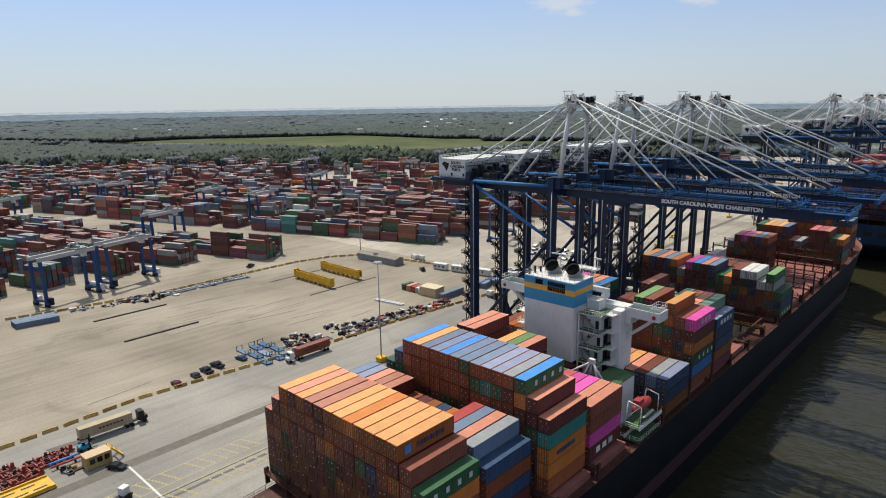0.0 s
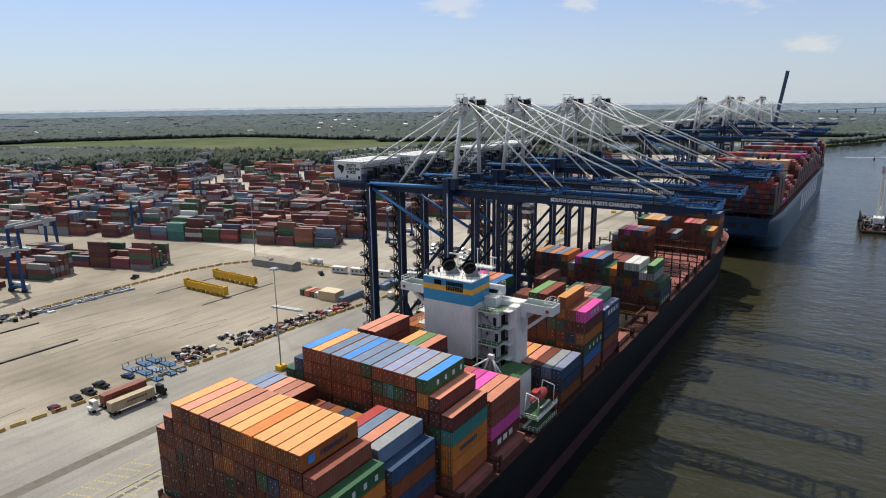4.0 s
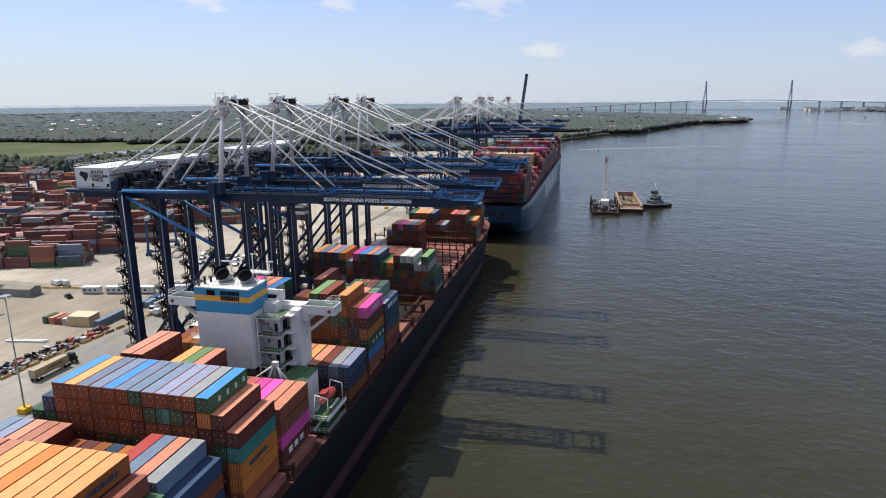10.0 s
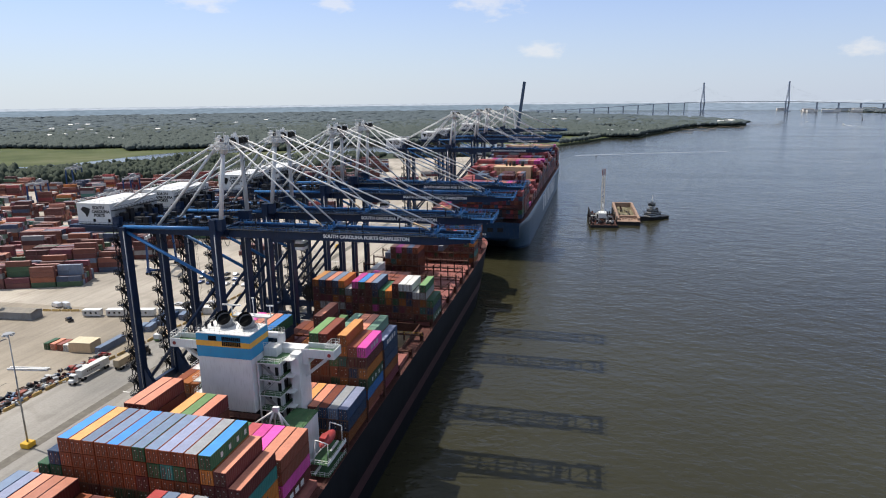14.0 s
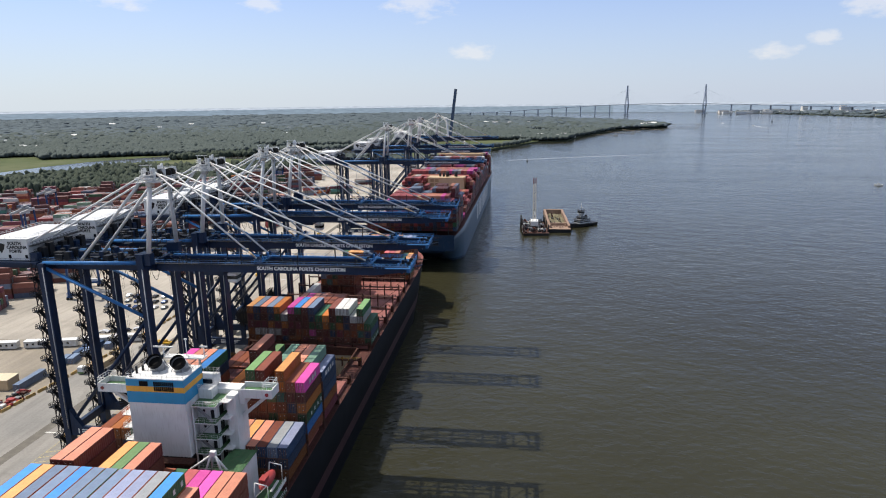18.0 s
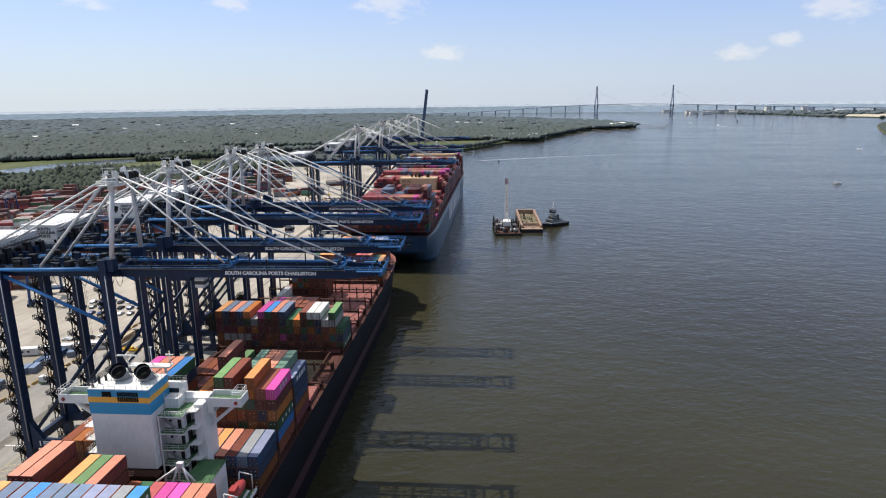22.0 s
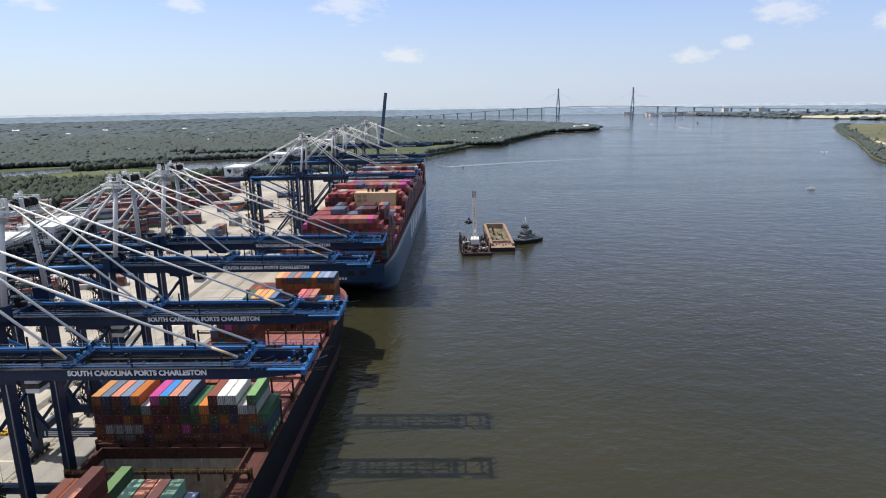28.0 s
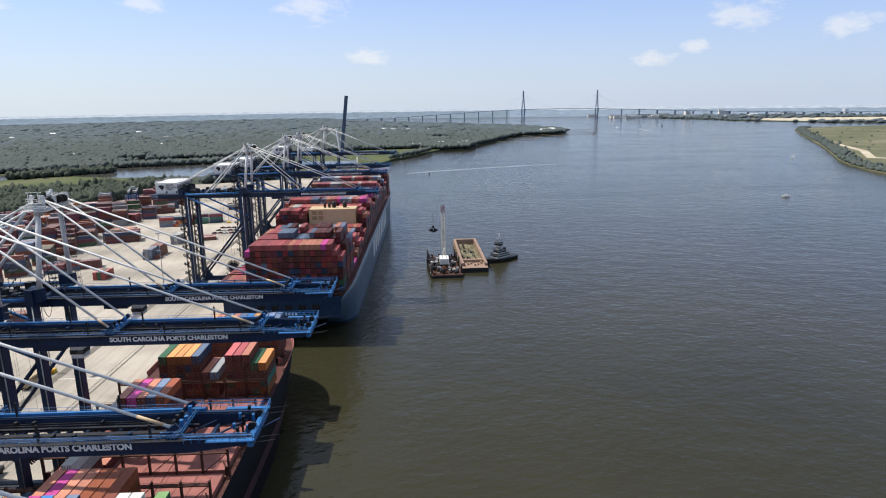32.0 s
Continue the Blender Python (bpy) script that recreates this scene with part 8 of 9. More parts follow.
def inside(x, y, poly):
    c = False
    n = len(poly)
    for i in range(n):
        (x0, y0), (x1, y1) = poly[i], poly[i - 1]
        if (y0 > y) != (y1 > y) and x < (x1 - x0) * (y - y0) / (y1 - y0) + x0:
            c = not c
    return c


def ico(sub):
    bm = bmesh.new()
    bmesh.ops.create_icosphere(bm, subdivisions=sub, radius=1)
    v = np.array([q.co[:] for q in bm.verts])
    f = np.array([[w.index for w in q.verts] for q in bm.faces])
    bm.free()
    return v, f


def crowd(name, spots, sub, mat, seed):
    """Uneven leafy crowns, many to one mesh; spots are (x, y, base z, radius, height)."""
    r = np.random.RandomState(seed)
    v0, f0 = ico(sub)
    n, k = len(spots), len(v0)
    s = np.array(spots)
    a = r.uniform(0, 6.28, n)
    lump = 1 + 0.17 * r.standard_normal((n, k))
    lump = np.clip(lump, 0.45, 1.5)
    V = v0[None] * lump[:, :, None]
    ca, sa = np.cos(a)[:, None], np.sin(a)[:, None]
    X = (V[:, :, 0] * ca - V[:, :, 1] * sa) * s[:, 3, None] + s[:, 0, None]
    Y = (V[:, :, 0] * sa + V[:, :, 1] * ca) * s[:, 3, None] + s[:, 1, None]
    Z = (V[:, :, 2] * 0.55 + 0.45) * s[:, 4, None] + s[:, 2, None]
    P = np.stack([X, Y, Z], 2).reshape(-1, 3)
    F = (f0[None] + (np.arange(n) * k)[:, None, None]).reshape(-1, 3)
    me = bpy.data.meshes.new(name)
    me.vertices.add(len(P))
    me.vertices.foreach_set("co", P.ravel())
    me.loops.add(F.size)
    me.loops.foreach_set("vertex_index", F.ravel())
    me.polygons.add(len(F))
    me.polygons.foreach_set("loop_start", np.arange(0, F.size, 3))
    me.polygons.foreach_set("loop_total", np.full(len(F), 3))
    me.update(calc_edges=True)
    me.materials.append(mat)
    return new(name, me)


def hides_creek(x, y, reach):
    """True where a tree would stand close before the creek's open reach, seen from the quay."""
    d = Vector((x - 60, y + 20)).normalized()
    return any((x + d.x * k > -490 or -760 < x + d.x * k < -545) and inside(x + d.x * k, y + d.y * k, CREEK_POLY) for k in range(0, reach, 12))


def woods():
    r = random.Random(17)
    near, mid, far, belt = [], [], [], []
    land_tip = SHORE
    # belt of pines along the yard's edge
    for (y0, x0), (y1, x1) in zip(TREELINE, TREELINE[1:]):
        d = math.hypot(y1 - y0, x1 - x0)
        if y1 < -150:
            continue
        for _ in range(int(d * 1.1)):
            t, o = r.random(), r.uniform(2, 38 if y0 > 560 else 75)
            x, y = x0 + (x1 - x0) * t, y0 + (y1 - y0) * t
            nx, ny = -(y1 - y0) / d, (x1 - x0) / d
            x, y = x + nx * o, y + ny * o
            if x > -300 and y < 1000 and x > tree_x(y):
                continue
            if inside(x, y, CREEK_POLY):
                continue
            h = r.uniform(11, 16) if y > 620 else r.uniform(13, 20)
            near.append((x, y, -1.2 + h * 0.3, r.uniform(2.8, 5.0), h * 0.72))
            near.append((x + r.uniform(-3, 3), y + r.uniform(-3, 3), -1.2 + h * 0.1, r.uniform(2.5, 4.5), h * 0.5))
    for _ in range(420):
        x, y = r.uniform(-420, -70), r.uniform(955, 1120)
        if x > -330 and y < 985:
            continue
        if inside(x, y, CREEK_POLY) or inside(x, y, YARD) or inside(x, y, MARSH_B) or hides_creek(x, y, 130):
            continue
        h = r.uniform(8, 13)
        near.append((x, y, -1.2 + h * 0.2, r.uniform(3, 5), h * 0.7))
    # dark wood between the yard and the creek
    for _ in range(6500):
        x, y = r.uniform(-900, -250), r.uniform(300, 1010)
        if x > tree_x(min(y, 930)) - 3 or inside(x, y, MARSH_A) or inside(x, y, YARD) or inside(x, y, CREEK_POLY) or hides_creek(x, y, 20):
            continue
        h = (r.uniform(7, 10) if hides_creek(x, y, 120) else r.uniform(11, 17)) * (1.25 if r.random() < 0.06 else 1)
        belt.append((x, y, -1.2 + h * 0.05, r.uniform(3.6, 6), h * 0.85))
        if r.random() < 0.5:
            belt.append((x + r.uniform(-3, 3), y + r.uniform(-3, 3), -1.2 + h * 0.3, r.uniform(2.6, 4.4), h * 0.72))
    # a grove that parts the creek's reaches
    for _ in range(160):
        t = r.random()
        x, y = -575 + 110 * t + r.uniform(-14, 14), 1070 + 80 * t + r.uniform(-16, 16)
        h = r.uniform(10, 16)
        belt.append((x, y, -1.2 + h * 0.05, r.uniform(3.6, 6), h * 0.85))
    # woodland out to the horizon, thinning in size with distance
    rad = 640.0
    while rad < 4780:
        s = max(5.6, 0.0048 * rad) if rad < 2300 else 0.0088 * rad
        steps = int(rad * radians(108) / s)
        for k in range(steps):
            a = radians(-88) + radians(108) * (k + r.random()) / steps
            q = rad + r.uniform(-0.5, 0.5) * s
            x, y = 60 + q * math.sin(a), -40 + q * math.cos(a)
            if y > 4900 or x < -4850 or not inside(x, y, land_tip) or inside(x, y, YARD) or inside(x, y, MARSH_A) or inside(x, y, MARSH_B) or inside(x, y, MARSH_C) or inside(x, y, POND) or inside(x, y, CREEK_POLY):
                continue
            if x > tree_x(min(y, 930)) - 4 and y < 930 or (-900 < x < -250 and 300 < y < 1010):
                continue
            gap = noise.noise(Vector((x / 260, y / 260, 3.1)))
            if gap > 0.6 or hides_creek(x, y, 60):
                continue
            h = r.uniform(10.5, 14) * (1.25 if r.random() < 0.06 else 1)
            row = (x + r.uniform(-0.3, 0.3) * s, y, -1.5 + h * 0.2, s * r.uniform(0.7, 1.1), h * 0.8)
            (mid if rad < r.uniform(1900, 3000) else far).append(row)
        rad += s * 0.85
    # the far bank's shore trees and the far strip
    rb = RIGHT_BANK
    for (x0, y0), (x1, y1) in zip(rb[:8], rb[1:9]):
        d = math.hypot(x1 - x0, y1 - y0)
        for _ in range(int(d / 2.2)):
            t, o = r.random(), abs(r.gauss(0, 15)) + 4
            nx, ny = -(y1 - y0) / d, (x1 - x0) / d
            mid.append((x0 + (x1 - x0) * t + nx * o, y0 + (y1 - y0) * t + ny * o, -2.6, r.uniform(2.4, 4.6), r.uniform(4, 9)))
    for _ in range(220):
        x, y = r.uniform(900, 3000), r.uniform(600, 2400)
        if inside(x, y, rb):
            mid.append((x, y, -2.6, r.uniform(2.5, 5), r.uniform(1.5, 3.5)))
    for _ in range(3200):
        x, y = r.uniform(1500, 4700), r.uniform(2700, 4800)
        if inside(x, y, FAR_STRIP) and not (1750 < x < 3300 and 3000 < y < 3500):
            far.append((x, y, -3, r.uniform(9, 22), r.uniform(7, 14)))
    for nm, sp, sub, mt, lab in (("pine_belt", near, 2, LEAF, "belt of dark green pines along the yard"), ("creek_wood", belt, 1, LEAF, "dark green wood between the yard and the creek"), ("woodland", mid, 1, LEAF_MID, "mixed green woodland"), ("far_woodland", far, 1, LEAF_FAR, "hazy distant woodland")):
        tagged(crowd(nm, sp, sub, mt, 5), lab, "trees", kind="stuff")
    trunks = Joined()
    for x, y, z, rr, h in near[::2]:
        trunks.add("b", x - 0.25, x + 0.25, y - 0.25, y + 0.25, -1.2, z + h * 0.4)
    tagged(trunks.done("pine_trunks", {"b": BARK}), "bare brown pine trunks", "trees", kind="stuff")


def houses():
    r = random.Random(9)
    wall = paint("house_white", (0.72, 0.7, 0.66), 0.7, 0, 0.08, 0.1, 3)
    roofs = [paint("roof_grey", (0.25, 0.25, 0.26), 0.7), paint("roof_pale", (0.5, 0.5, 0.5), 0.6), wall]
    spots = [(114, 1660), (135, 1668), (158, 1660), (178, 1672), (60, 1615), (43, 1640), (200, 1700), (500, 2320), (520, 2330), (540, 2350), (-1387, 1422), (-1350, 1440), (-1373, 1507), (-1300, 1500), (-1068, 1290), (-1090, 1300), (-1915, 2074), (-1850, 2090), (-830, 1575), (-815, 1580), (-683, 1444), (-660, 1450), (-700, 1470), (-79, 2600), (-40, 2560), (20, 2500), (90, 2540), (-640, 1800), (-1500, 1700), (-1560, 1730), (-1640, 1690), (-1720, 1780), (-1450, 1850)]
    for _ in range(16):
        a, q = radians(r.uniform(-70, 0)), r.uniform(1500, 3400)
        spots.append((60 + q * math.sin(a), q * math.cos(a)))
    for x, y in spots:
        if inside(x, y, CREEK_POLY) or inside(x, y, MARSH_A) or not inside(x, y, SHORE):
            continue
        k = max(1.0, math.hypot(x, y) / 1500)
        h = thing("house", "small white house among the trees", "house", "houses in the woods", pose(x, y, -1.2, 0, 0, r.uniform(-40, 40)))
        w, d, z = r.uniform(4, 8) * k, r.uniform(4, 6), r.uniform(7, 10) + 3 * (k - 1)
        bm = bmesh.new()
        bx(bm, -w, w, -d, d, 0, z)
        part("wall", bm, wall, h)
        bm = bmesh.new()
        v = [bm.verts.new(p) for p in ((-w - 0.6, -d - 0.6, z), (w + 0.6, -d - 0.6, z), (w + 0.6, d + 0.6, z), (-w - 0.6, d + 0.6, z), (-w - 0.6, 0, z + 3.5), (w + 0.6, 0, z + 3.5))]
        for f in ((0, 1, 5, 4), (2, 3, 4, 5), (0, 4, 3), (1, 2, 5), (0, 3, 2, 1)):
            bm.faces.new([v[i] for i in f])
        part("roof", bm, r.choice(roofs), h)
        for q in range(3):
            bm = bmesh.new()
            bx(bm, -w * 0.7 + q * w * 0.6, -w * 0.7 + q * w * 0.6 + 1.6, -d - 0.08, -d, z * 0.5, z * 0.75)
            part("window", bm, GLASS, h)
    # sheds and blocks of the town across the harbour
    # town tones lightened: the haze over the walls is put into them
    pale = [wall, paint("town_tan", (0.68, 0.63, 0.58), 0.8), paint("town_grey", (0.55, 0.57, 0.6), 0.8)]
    for q in range(70):
        x, y = r.uniform(1250, 4300), r.uniform(3900, 4600)
        if q < 8:
            x, y = 1290 + q * 118, 4080 - q * 22 + r.uniform(-30, 30)
        w, d, z = r.uniform(14, 50), r.uniform(10, 20), r.uniform(6, 15)
        if q % 9 == 8:
            w, z = r.uniform(10, 18), r.uniform(26, 44)
        h = thing("town_building", "pale flat-roofed building in the distant town", "building", "town across the harbour", pose(x, y, -3, 0, 0, r.uniform(-25, 5)))
        bm = bmesh.new()
        bx(bm, -w, w, -d, d, 0, z + 3)
        part("wall", bm, r.choice(pale), h)
        bm = bmesh.new()
        bx(bm, -w - 1, w + 1, -d - 1, d + 1, z + 3, z + 4)
        part("roof", bm, r.choice(roofs), h)
        bm = bmesh.new()
        bx(bm, -w * 0.9, w * 0.9, -d - 0.3, -d, z * 0.5, z * 0.75)
        part("window_band", bm, pale[2], h)
    wood = paint("dock_wood", (0.22, 0.18, 0.14), 0.85, 0, 0.2, 0.2, 1)
    for x0, y0, x1, y1 in ((270, 1860, 330, 1800), (330, 2000, 392, 1900), (400, 2150, 430, 2010), (470, 2195, 520, 2080), (540, 2225, 650, 2200), (590, 2350, 690, 2330), (595, 2480, 760, 2560)):
        dk = thing("dock", "long wooden dock with a boat shelter on the river", "dock", "docks on the shore")
        bm = bmesh.new()
        beam(bm, (x0, y0, -2.4), (x1, y1, -2.4), 3.2, 0.5)
        part("deck", bm, wood, dk)
        for q in range(7):
            bm = bmesh.new()
            px, py = x0 + (x1 - x0) * q / 6, y0 + (y1 - y0) * q / 6
            tube(bm, (px, py, -6), (px, py, -2.2), 0.4, 6)
            part("pile", bm, wood, dk)
        bm = bmesh.new()
        bx(bm, x1 - 5, x1 + 5, y1 - 4, y1 + 4, -2.6, -2.1)
        bx(bm, x1 - 4, x1 + 4, y1 - 3, y1 + 3, 1.0, 1.5)
        for dx in (-3.6, 3.2):
            for dy in (-2.6, 2.2):
                bx(bm, x1 + dx, x1 + dx + 0.4, y1 + dy, y1 + dy + 0.4, -2.1, 1.0)
        part("shelter", bm, wood, dk)


def bridge():
    p1, p2 = Vector((734, 4199, 0)), Vector((1194, 4132, 0))
    d = (p2 - p1).normalized()
    n = Vector((-d.y, d.x, 0))
    # concrete paled towards blue: distance haze put into its colour
    con = paint("hazy_bridge_concrete", (0.31, 0.35, 0.42), 0.8, 0, 0.06, 0.1, 20)
    b = thing("suspension_bridge", "long grey cable-stayed bridge with two diamond towers across the harbour", "bridge")
    across = (n + d * 0.75).normalized()
    for p in (p1, p2):
        for s in (-1, 1):
            bm = bmesh.new()
            pts = [p + across * s * 10 + Vector((0, 0, -4)), p + across * s * 17 + Vector((0, 0, 48)), p + across * s * 3.2 + Vector((0, 0, 130)), p + across * s * 2.6 + Vector((0, 0, 171))]
            for a, c in zip(pts, pts[1:]):
                beam(bm, a, c, 5.5, 6.5)
            part("tower_leg", bm, con, b)
        bm = bmesh.new()
        beam(bm, p - n * 17 + Vector((0, 0, 46)), p + n * 17 + Vector((0, 0, 46)), 6, 5)
        part("cross_beam", bm, con, b)
        bm = bmesh.new()
        bx(bm, p.x - 18, p.x + 18, p.y - 14, p.y + 14, -6, -2)
        part("island", bm, con, b)
        for side in (-1, 1):
            for q in range(1, 9):
                bm = bmesh.new()
                e = p + d * side * q * 27 + Vector((0, 0, 56))
                tube(bm, p + Vector((0, 0, 168 - q * 3)), e, 0.1, 4)
                part("cable", bm, con, b)
    deck = [(-1500, -2), (-845, 12), (-520, 30), (-230, 48), (0, 55), (230, 58), (465, 55), (700, 48), (1100, 34), (1700, 20), (2600, 12)]
    bm = bmesh.new()
    for (u0, z0), (u1, z1) in zip(deck, deck[1:]):
        beam(bm, p1 + d * u0 + Vector((0, 0, z0)), p1 + d * u1 + Vector((0, 0, z1)), 34, 3.6)
    part("deck", bm, con, b)
    us = [q[0] for q in deck]
    zs = [q[1] for q in deck]
    for u in list(range(-1300, -100, 92)) + list(range(620, 2500, 110)):
        z = float(np.interp(u, us, zs))
        for s in (-1, 1):
            bm = bmesh.new()
            c = p1 + d * u + n * s * 9
            beam(bm, c + Vector((0, 0, -6)), c + Vector((0, 0, z)), 5, 5)
            part("pier", bm, con, b)


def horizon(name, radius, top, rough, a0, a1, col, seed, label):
    """A plain distant band on the horizon, glowing by itself with haze in its colour."""
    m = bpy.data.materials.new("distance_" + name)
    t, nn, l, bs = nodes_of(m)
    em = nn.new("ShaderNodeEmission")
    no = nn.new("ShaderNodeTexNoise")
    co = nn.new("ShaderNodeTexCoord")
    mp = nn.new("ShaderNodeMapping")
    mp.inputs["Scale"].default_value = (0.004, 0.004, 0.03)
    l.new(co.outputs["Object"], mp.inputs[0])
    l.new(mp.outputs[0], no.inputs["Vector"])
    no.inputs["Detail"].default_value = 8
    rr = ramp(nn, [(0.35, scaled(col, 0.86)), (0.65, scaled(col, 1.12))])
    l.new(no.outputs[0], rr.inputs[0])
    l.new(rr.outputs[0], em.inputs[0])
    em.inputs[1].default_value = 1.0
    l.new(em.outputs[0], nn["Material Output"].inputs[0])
    bm = bmesh.new()
    prev = None
    n = 420
    for k in range(n + 1):
        a = radians(a0 + (a1 - a0) * k / n)
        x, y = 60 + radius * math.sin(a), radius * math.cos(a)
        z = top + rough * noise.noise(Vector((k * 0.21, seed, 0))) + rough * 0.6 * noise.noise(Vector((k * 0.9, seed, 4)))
        cur = (bm.verts.new((x, y, -8)), bm.verts.new((x, y, z)))
        if prev:
            bm.faces.new((prev[0], cur[0], cur[1], prev[1]))
        prev = cur
    ob = new("backdrop_" + name, mesh_of("backdrop_" + name, bm, m))
    ob.visible_shadow = False
    tagged(ob, label, "backdrop", kind="structure")


def raised_crane():
    """An older quay crane at the far end of the wharf, its boom raised."""
    y = 850.0
    c = thing("gantry_crane", "older blue quay crane with its boom raised", "crane", "quay cranes along the wharf")
    for x in (WX, LX):
        for dy in (-8, 8):
            bm = bmesh.new()
            beam(bm, (x, y + dy, 0.0), (x, y + dy, 48), 1.6, 2.0)
            part("leg", bm, CRANE_BLUE, c)
        bm = bmesh.new()
        beam(bm, (x, y - 8, 46), (x, y + 8, 46), 1.4, 2.2)
        part("cross_beam", bm, CRANE_BLUE, c)
    # boom blue lightened: the haze in front of it is mixed into the paint
    hazy_blue = paint("hazy_crane_blue", (0.05, 0.085, 0.14), 0.6, 0, 0.15, 0.3, 2)
    for dy in (-4, 4):
        bm = bmesh.new()
        bx(bm, -92, -38, y + dy - 0.8, y + dy + 0.8, 45.5, 48.5)
        part("girder", bm, CRANE_BLUE, c)
        bm = bmesh.new()
        p, q = Vector((-37, y + dy, 47)), Vector((-28, y + dy, 117))
        beam(bm, p, q, 1.6, 3.2)
        part("boom", bm, hazy_blue, c)
        bm = bmesh.new()
        beam(bm, (-38, y + dy * 1.6, 46), (-42, y + dy * 0.6, 78), 1.6, 1.6)
        part("mast_post", bm, CRANE_WHITE, c)
        bm = bmesh.new()
        tube(bm, (-42, y + dy * 0.6, 78), (-85, y + dy, 49), 0.5, 6)
        part("backstay", bm, CRANE_WHITE, c)
    bm = bmesh.new()
    for k in range(9):
        a = Vector((-37, y, 47)).lerp(Vector((-28, y, 117)), (k + 0.5) / 9.5)
        bx(bm, a.x - 0.5, a.x + 0.5, y - 4, y + 4, a.z, a.z + 0.8)
    part("cross_ties", bm, hazy_blue, c)
    bm = bmesh.new()
    bx(bm, -86, -72, y - 6, y + 6, 49, 55)
    part("machinery_house", bm, CRANE_WHITE, c)


def motor_boat(label, l_):
    b = thing("motor_boat", label, "boat")
    bm = bmesh.new()
    prof = [(0, 1.0), (0.25, 1.0), (0.55, 0.95), (0.8, 0.6), (1.0, 0.05)]
    rows_ = []
    for t, w in prof:
        rows_.append([bm.verts.new((sx * w * l_ * 0.16, (t - 0.5) * l_, z)) for sx, z in ((-0.8, -0.3), (-1, 1.3 + t * 0.6), (1, 1.3 + t * 0.6), (0.8, -0.3))])
    for a, c in zip(rows_, rows_[1:]):
        for k in range(3):
            bm.faces.new((a[k], a[k + 1], c[k + 1], c[k]))
    bm.faces.new(rows_[0])
    bm.faces.new(rows_[-1])
    part("hull", bm, CRANE_WHITE, b)
    bm = bmesh.new()
    bx(bm, -l_ * 0.1, l_ * 0.1, -l_ * 0.15, l_ * 0.12, 1.3, 3.0)
    part("cabin", bm, CRANE_WHITE, b)
    return b


FOAM = ground_material("foam", ((0.3, 0.33, 0.36), (0.5, 0.53, 0.55), (0.7, 0.72, 0.73)), 0.3)


def wake(parent, l_, w):
    """Trailing foam: ragged low ridges behind the hull."""
    r = random.Random(int(l_))
    bm = bmesh.new()
    for k in range(26):
        t = k / 26
        for s in (-1, 1):
            x = s * (1.2 + t * w) + r.uniform(-0.8, 0.8)
            y = -4 - t * l_ + r.uniform(-2, 2)
            a = r.uniform(0.6, 1.6) * (1.2 - t)
            if r.random() < 0.85:
                bx(bm, x - a, x + a, y - l_ / 46, y + l_ / 46, -0.02, 0.1)
    part("wake", bm, FOAM, parent, "white foam trail")


woods()
houses()
bridge()
raised_crane()
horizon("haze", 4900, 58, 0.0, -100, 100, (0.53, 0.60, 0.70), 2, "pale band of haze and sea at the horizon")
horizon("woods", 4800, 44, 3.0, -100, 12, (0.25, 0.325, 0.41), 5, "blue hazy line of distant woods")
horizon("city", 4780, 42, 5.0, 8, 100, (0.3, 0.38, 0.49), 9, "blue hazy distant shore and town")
BOATS = []
for lab, l_ in (("white motor boat running with a foam wake", 16), ("white motor boat with a long wake", 16), ("small white boat lying still on the river", 9), ("small white motor boat on the river", 9)):
    BOATS.append(motor_boat(lab, l_))
wake(BOATS[0], 120, 9)
wake(BOATS[1], 260, 12)
wake(BOATS[3], 40, 5)
for x, y in ((1090, 2740), (75, 1062)):
    bu = thing("buoy", "dark channel buoy floating on the river", "buoy", "channel buoys", pose(x, y, WATER_Z))
    bm = bmesh.new()
    k = 2.5 if y > 2000 else 1.2
    tube(bm, (0, 0, -0.6), (0, 0, 1.2 * k), 1.1 * k, 10)
    part("float", bm, DARK, bu)
    bm = bmesh.new()
    tube(bm, (0, 0, 1.2 * k), (0, 0, 4.2 * k), 0.5 * k, 6, r2=0.15 * k)
    part("tower", bm, DARK, bu)
# the dredging bucket on its ropes
BUCKET = thing("clamshell_bucket", "black clamshell bucket dripping mud under the crane boom", "bucket")
for s in (-1, 1):
    bm = bmesh.new()
    v = [bm.verts.new(p) for p in ((0, -2.2, -0.6), (0, 2.2, -0.6), (s * 3.5, 2.6, 1.0), (s * 3.5, -2.6, 1.0), (s * 0.5, -2.2, 2.6), (s * 0.5, 2.2, 2.6))]
    for f in ((0, 1, 2, 3), (3, 2, 5, 4), (0, 3, 4), (1, 5, 2), (0, 4, 5, 1)):
        bm.faces.new([v[i] for i in f])
    part("jaw", bm, DARK, BUCKET)
bm = bmesh.new()
bx(bm, -0.8, 0.8, -0.8, 0.8, 2.6, 4.0)
part("head", bm, DARK, BUCKET)
bm = bmesh.new()
for s in (-0.3, 0.3):
    tube(bm, (s, 0, 4), (s, 0, 14), 0.05, 4)
part("rope", bm, DARK, BUCKET)


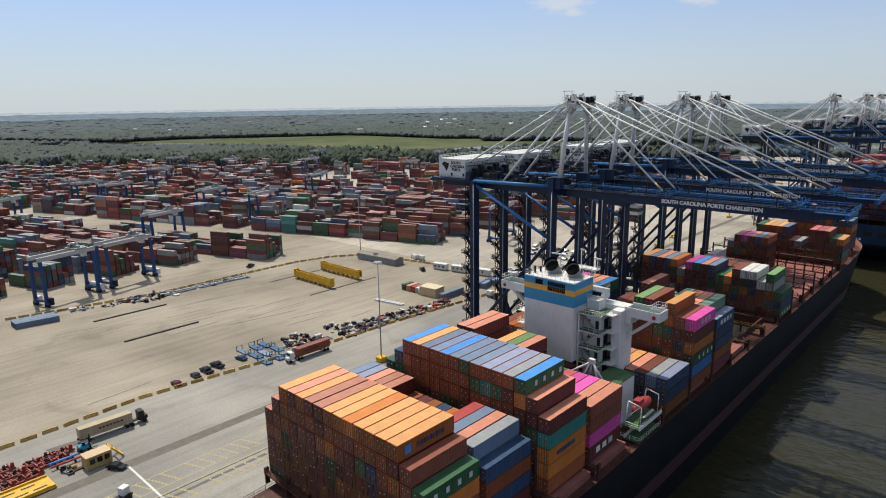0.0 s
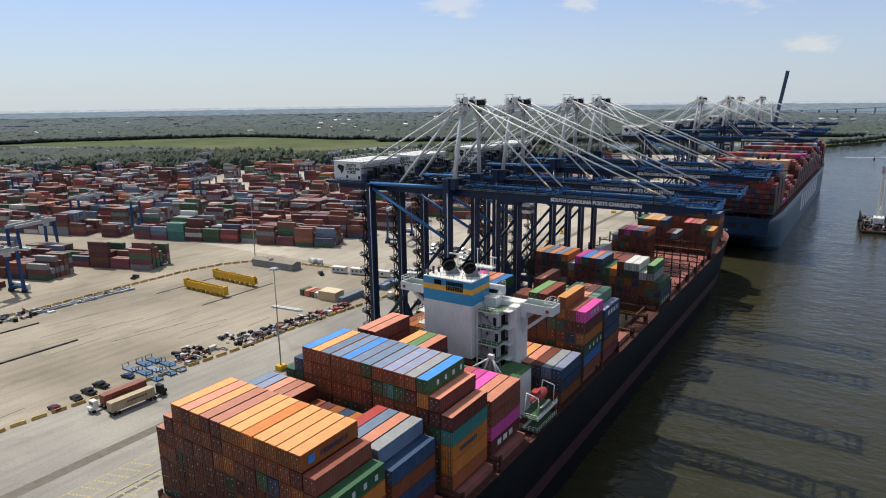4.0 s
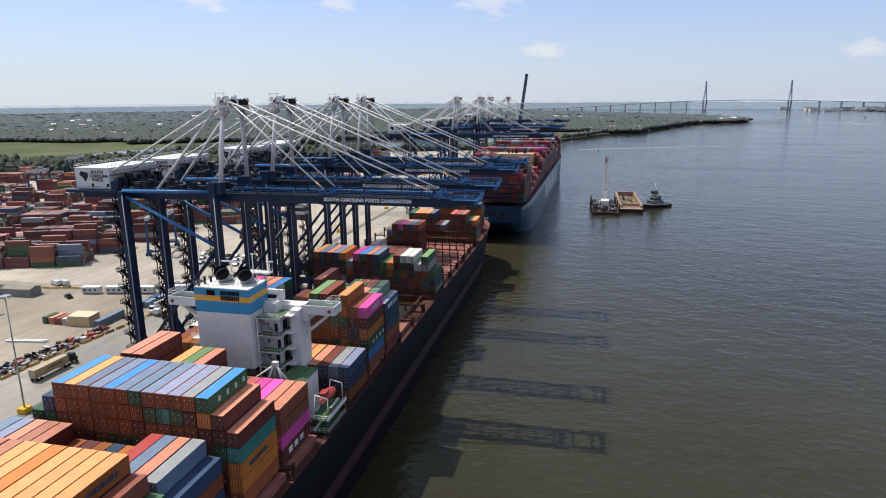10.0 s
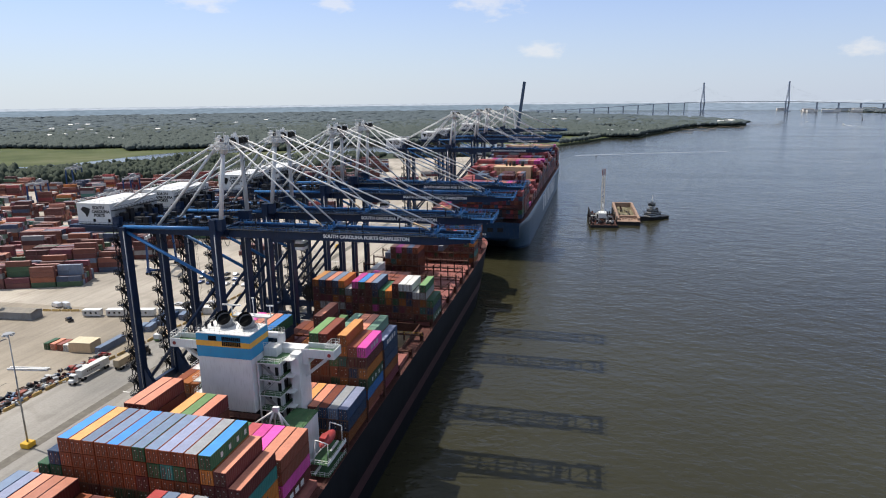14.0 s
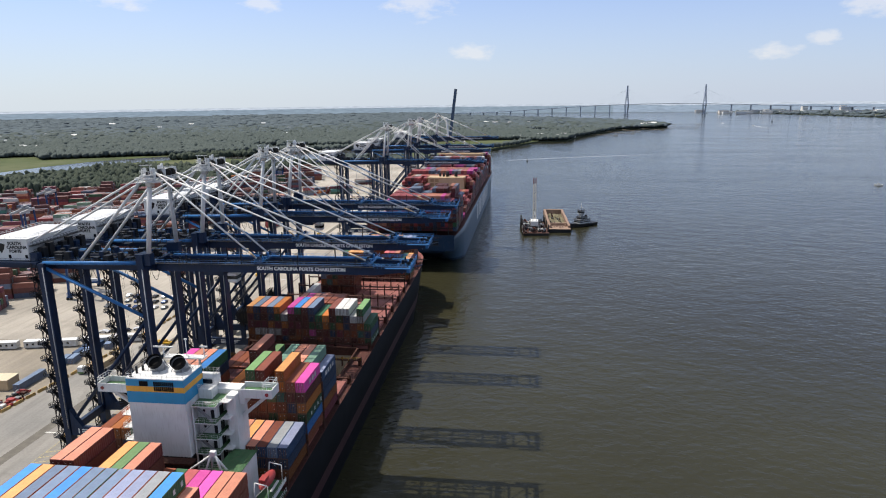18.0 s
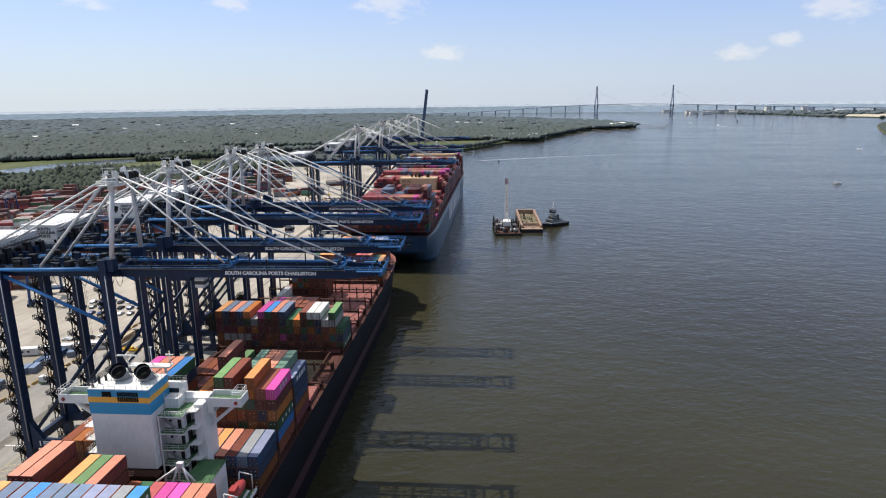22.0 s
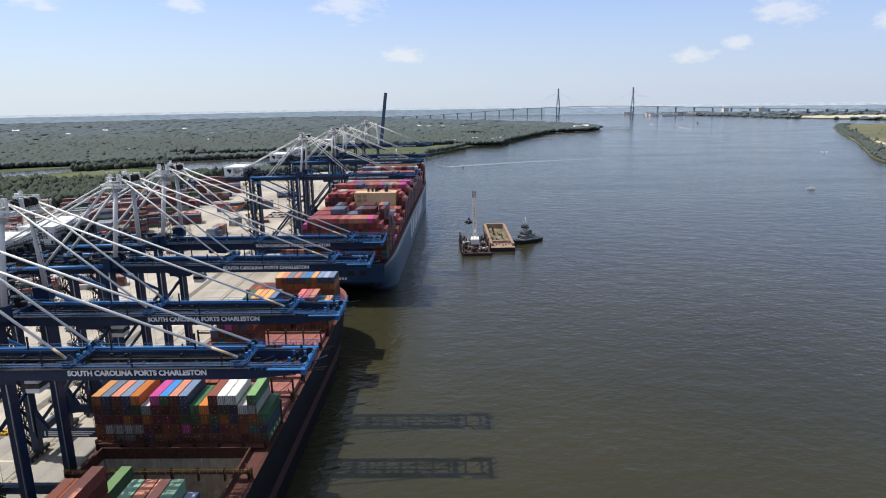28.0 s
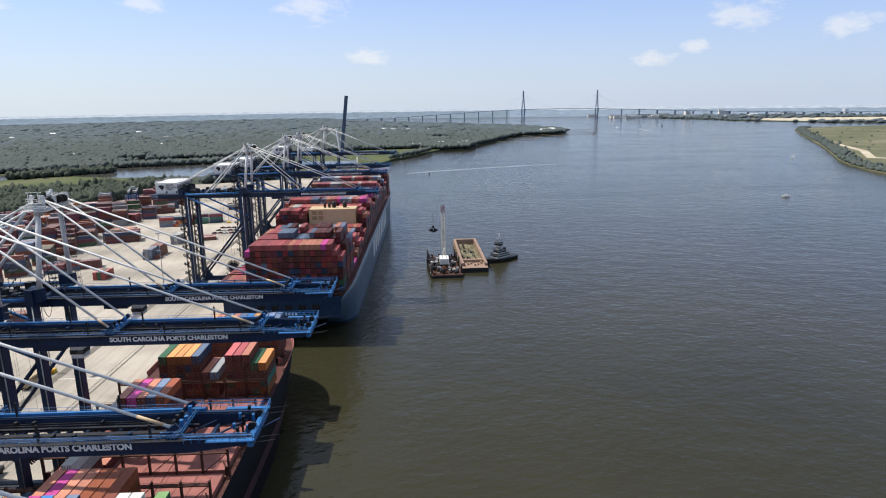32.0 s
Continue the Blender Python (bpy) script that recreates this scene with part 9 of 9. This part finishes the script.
def old_wake():
    """A faint broken line of foam left across the river."""
    r = random.Random(63)
    j = Joined()
    for q in range(46):
        t = (q + r.random()) / 46
        x, y = 42 + 264 * t, 1080 + 111 * t + 9 * math.sin(t * 3.1)
        n = r.uniform(4, 9)
        j.add("f", x - n, x + n, y - 1.8 + n * -0.1, y + r.uniform(0.8, 2.6), WATER_Z - 0.1, WATER_Z + 0.03 + 0.001 * q)
    ob = j.done("water_foam", {"f": paint("thin_foam", (0.23, 0.265, 0.31), 0.6, 0, 0.2, 0.4, 2)})
    tagged(ob, "faint broken line of foam across the river", "foam", kind="stuff")


old_wake()


def motions():
    # the lorries on the wharf road
    walk(TAN_TRUCK, [(0.0, pose(-109.8, 6.3, 0, 0, 0, -2)), (3.4, pose(-107.9, 39.8, 0, 0, 0, -1)), (6.0, pose(-106.3, 66.5, 0, 0, 0, -1)), (9.0, pose(-105.2, 100.6, 0, 0, 0, -1)), (13.0, pose(-103.4, 137.0, 0, 0, 0, -1)), (16.5, pose(-101, 163.5, 0, 0, 0, -3)), (24.0, pose(-98, 225, 0, 0, 0, -2)), (32.0, pose(-96, 300, 0, 0, 0, -1))])
    walk(BROWN_TRUCK, [(0.0, pose(-113.6, 54.5, 0, 0, 0, 180)), (2.0, pose(-114.0, 41.0, 0, 0, 0, 180)), (6.0, pose(-114.2, 10, 0, 0, 0, 180)), (32.0, pose(-114.2, -200, 0, 0, 0, 180))])
    walk(WHITE_TRUCK, [(0.0, pose(-111, 268, 0, 0, 0, 179)), (13.0, pose(-110.6, 124, 0, 0, 0, 179)), (16.5, pose(-107.5, 86, 0, 0, 0, 178)), (32.0, pose(-106.5, -90, 0, 0, 0, 180))])
    # the dredging crane slews slowly
    walk(DREDGE, [(0.0, pose(75.5, 472, WATER_Z + 3.8, 0, 0, 0)), (32.0, pose(75.5, 472, WATER_Z + 3.8, 0, 0, 0))])
    walk(BUCKET, [(0.0, pose(70.5, 489, WATER_Z - 8)), (25.4, pose(70.5, 489, WATER_Z - 8)), (26.4, pose(70.5, 489, WATER_Z - 2)), (28.0, pose(71.3, 489, 11.7)), (28.5, pose(70.8, 489, 11.8)), (29.0, pose(70.6, 489, 12.5)), (30.0, pose(69.9, 489, WATER_Z + 19)), (32.0, pose(68.7, 489, WATER_Z + 22.6))])
    # boats under way
    walk(BOATS[0], [(0.0, pose(806, 2440, WATER_Z, 0, 0, -15)), (32.0, pose(897, 2740, WATER_Z, 0, 0, -15))])
    walk(BOATS[1], [(0.0, pose(880, 2250, WATER_Z, 0, 0, -6)), (32.0, pose(913, 2500, WATER_Z, 0, 0, -6))])
    walk(BOATS[2], [(0.0, pose(506, 764, WATER_Z, 0, 0, 70)), (32.0, pose(481, 757, WATER_Z, 0, 0, 70))])
    walk(BOATS[3], [(0.0, pose(830, 1340, WATER_Z, 0, 0, 150)), (32.0, pose(770, 1237, WATER_Z, 0, 0, 150))])


motions()
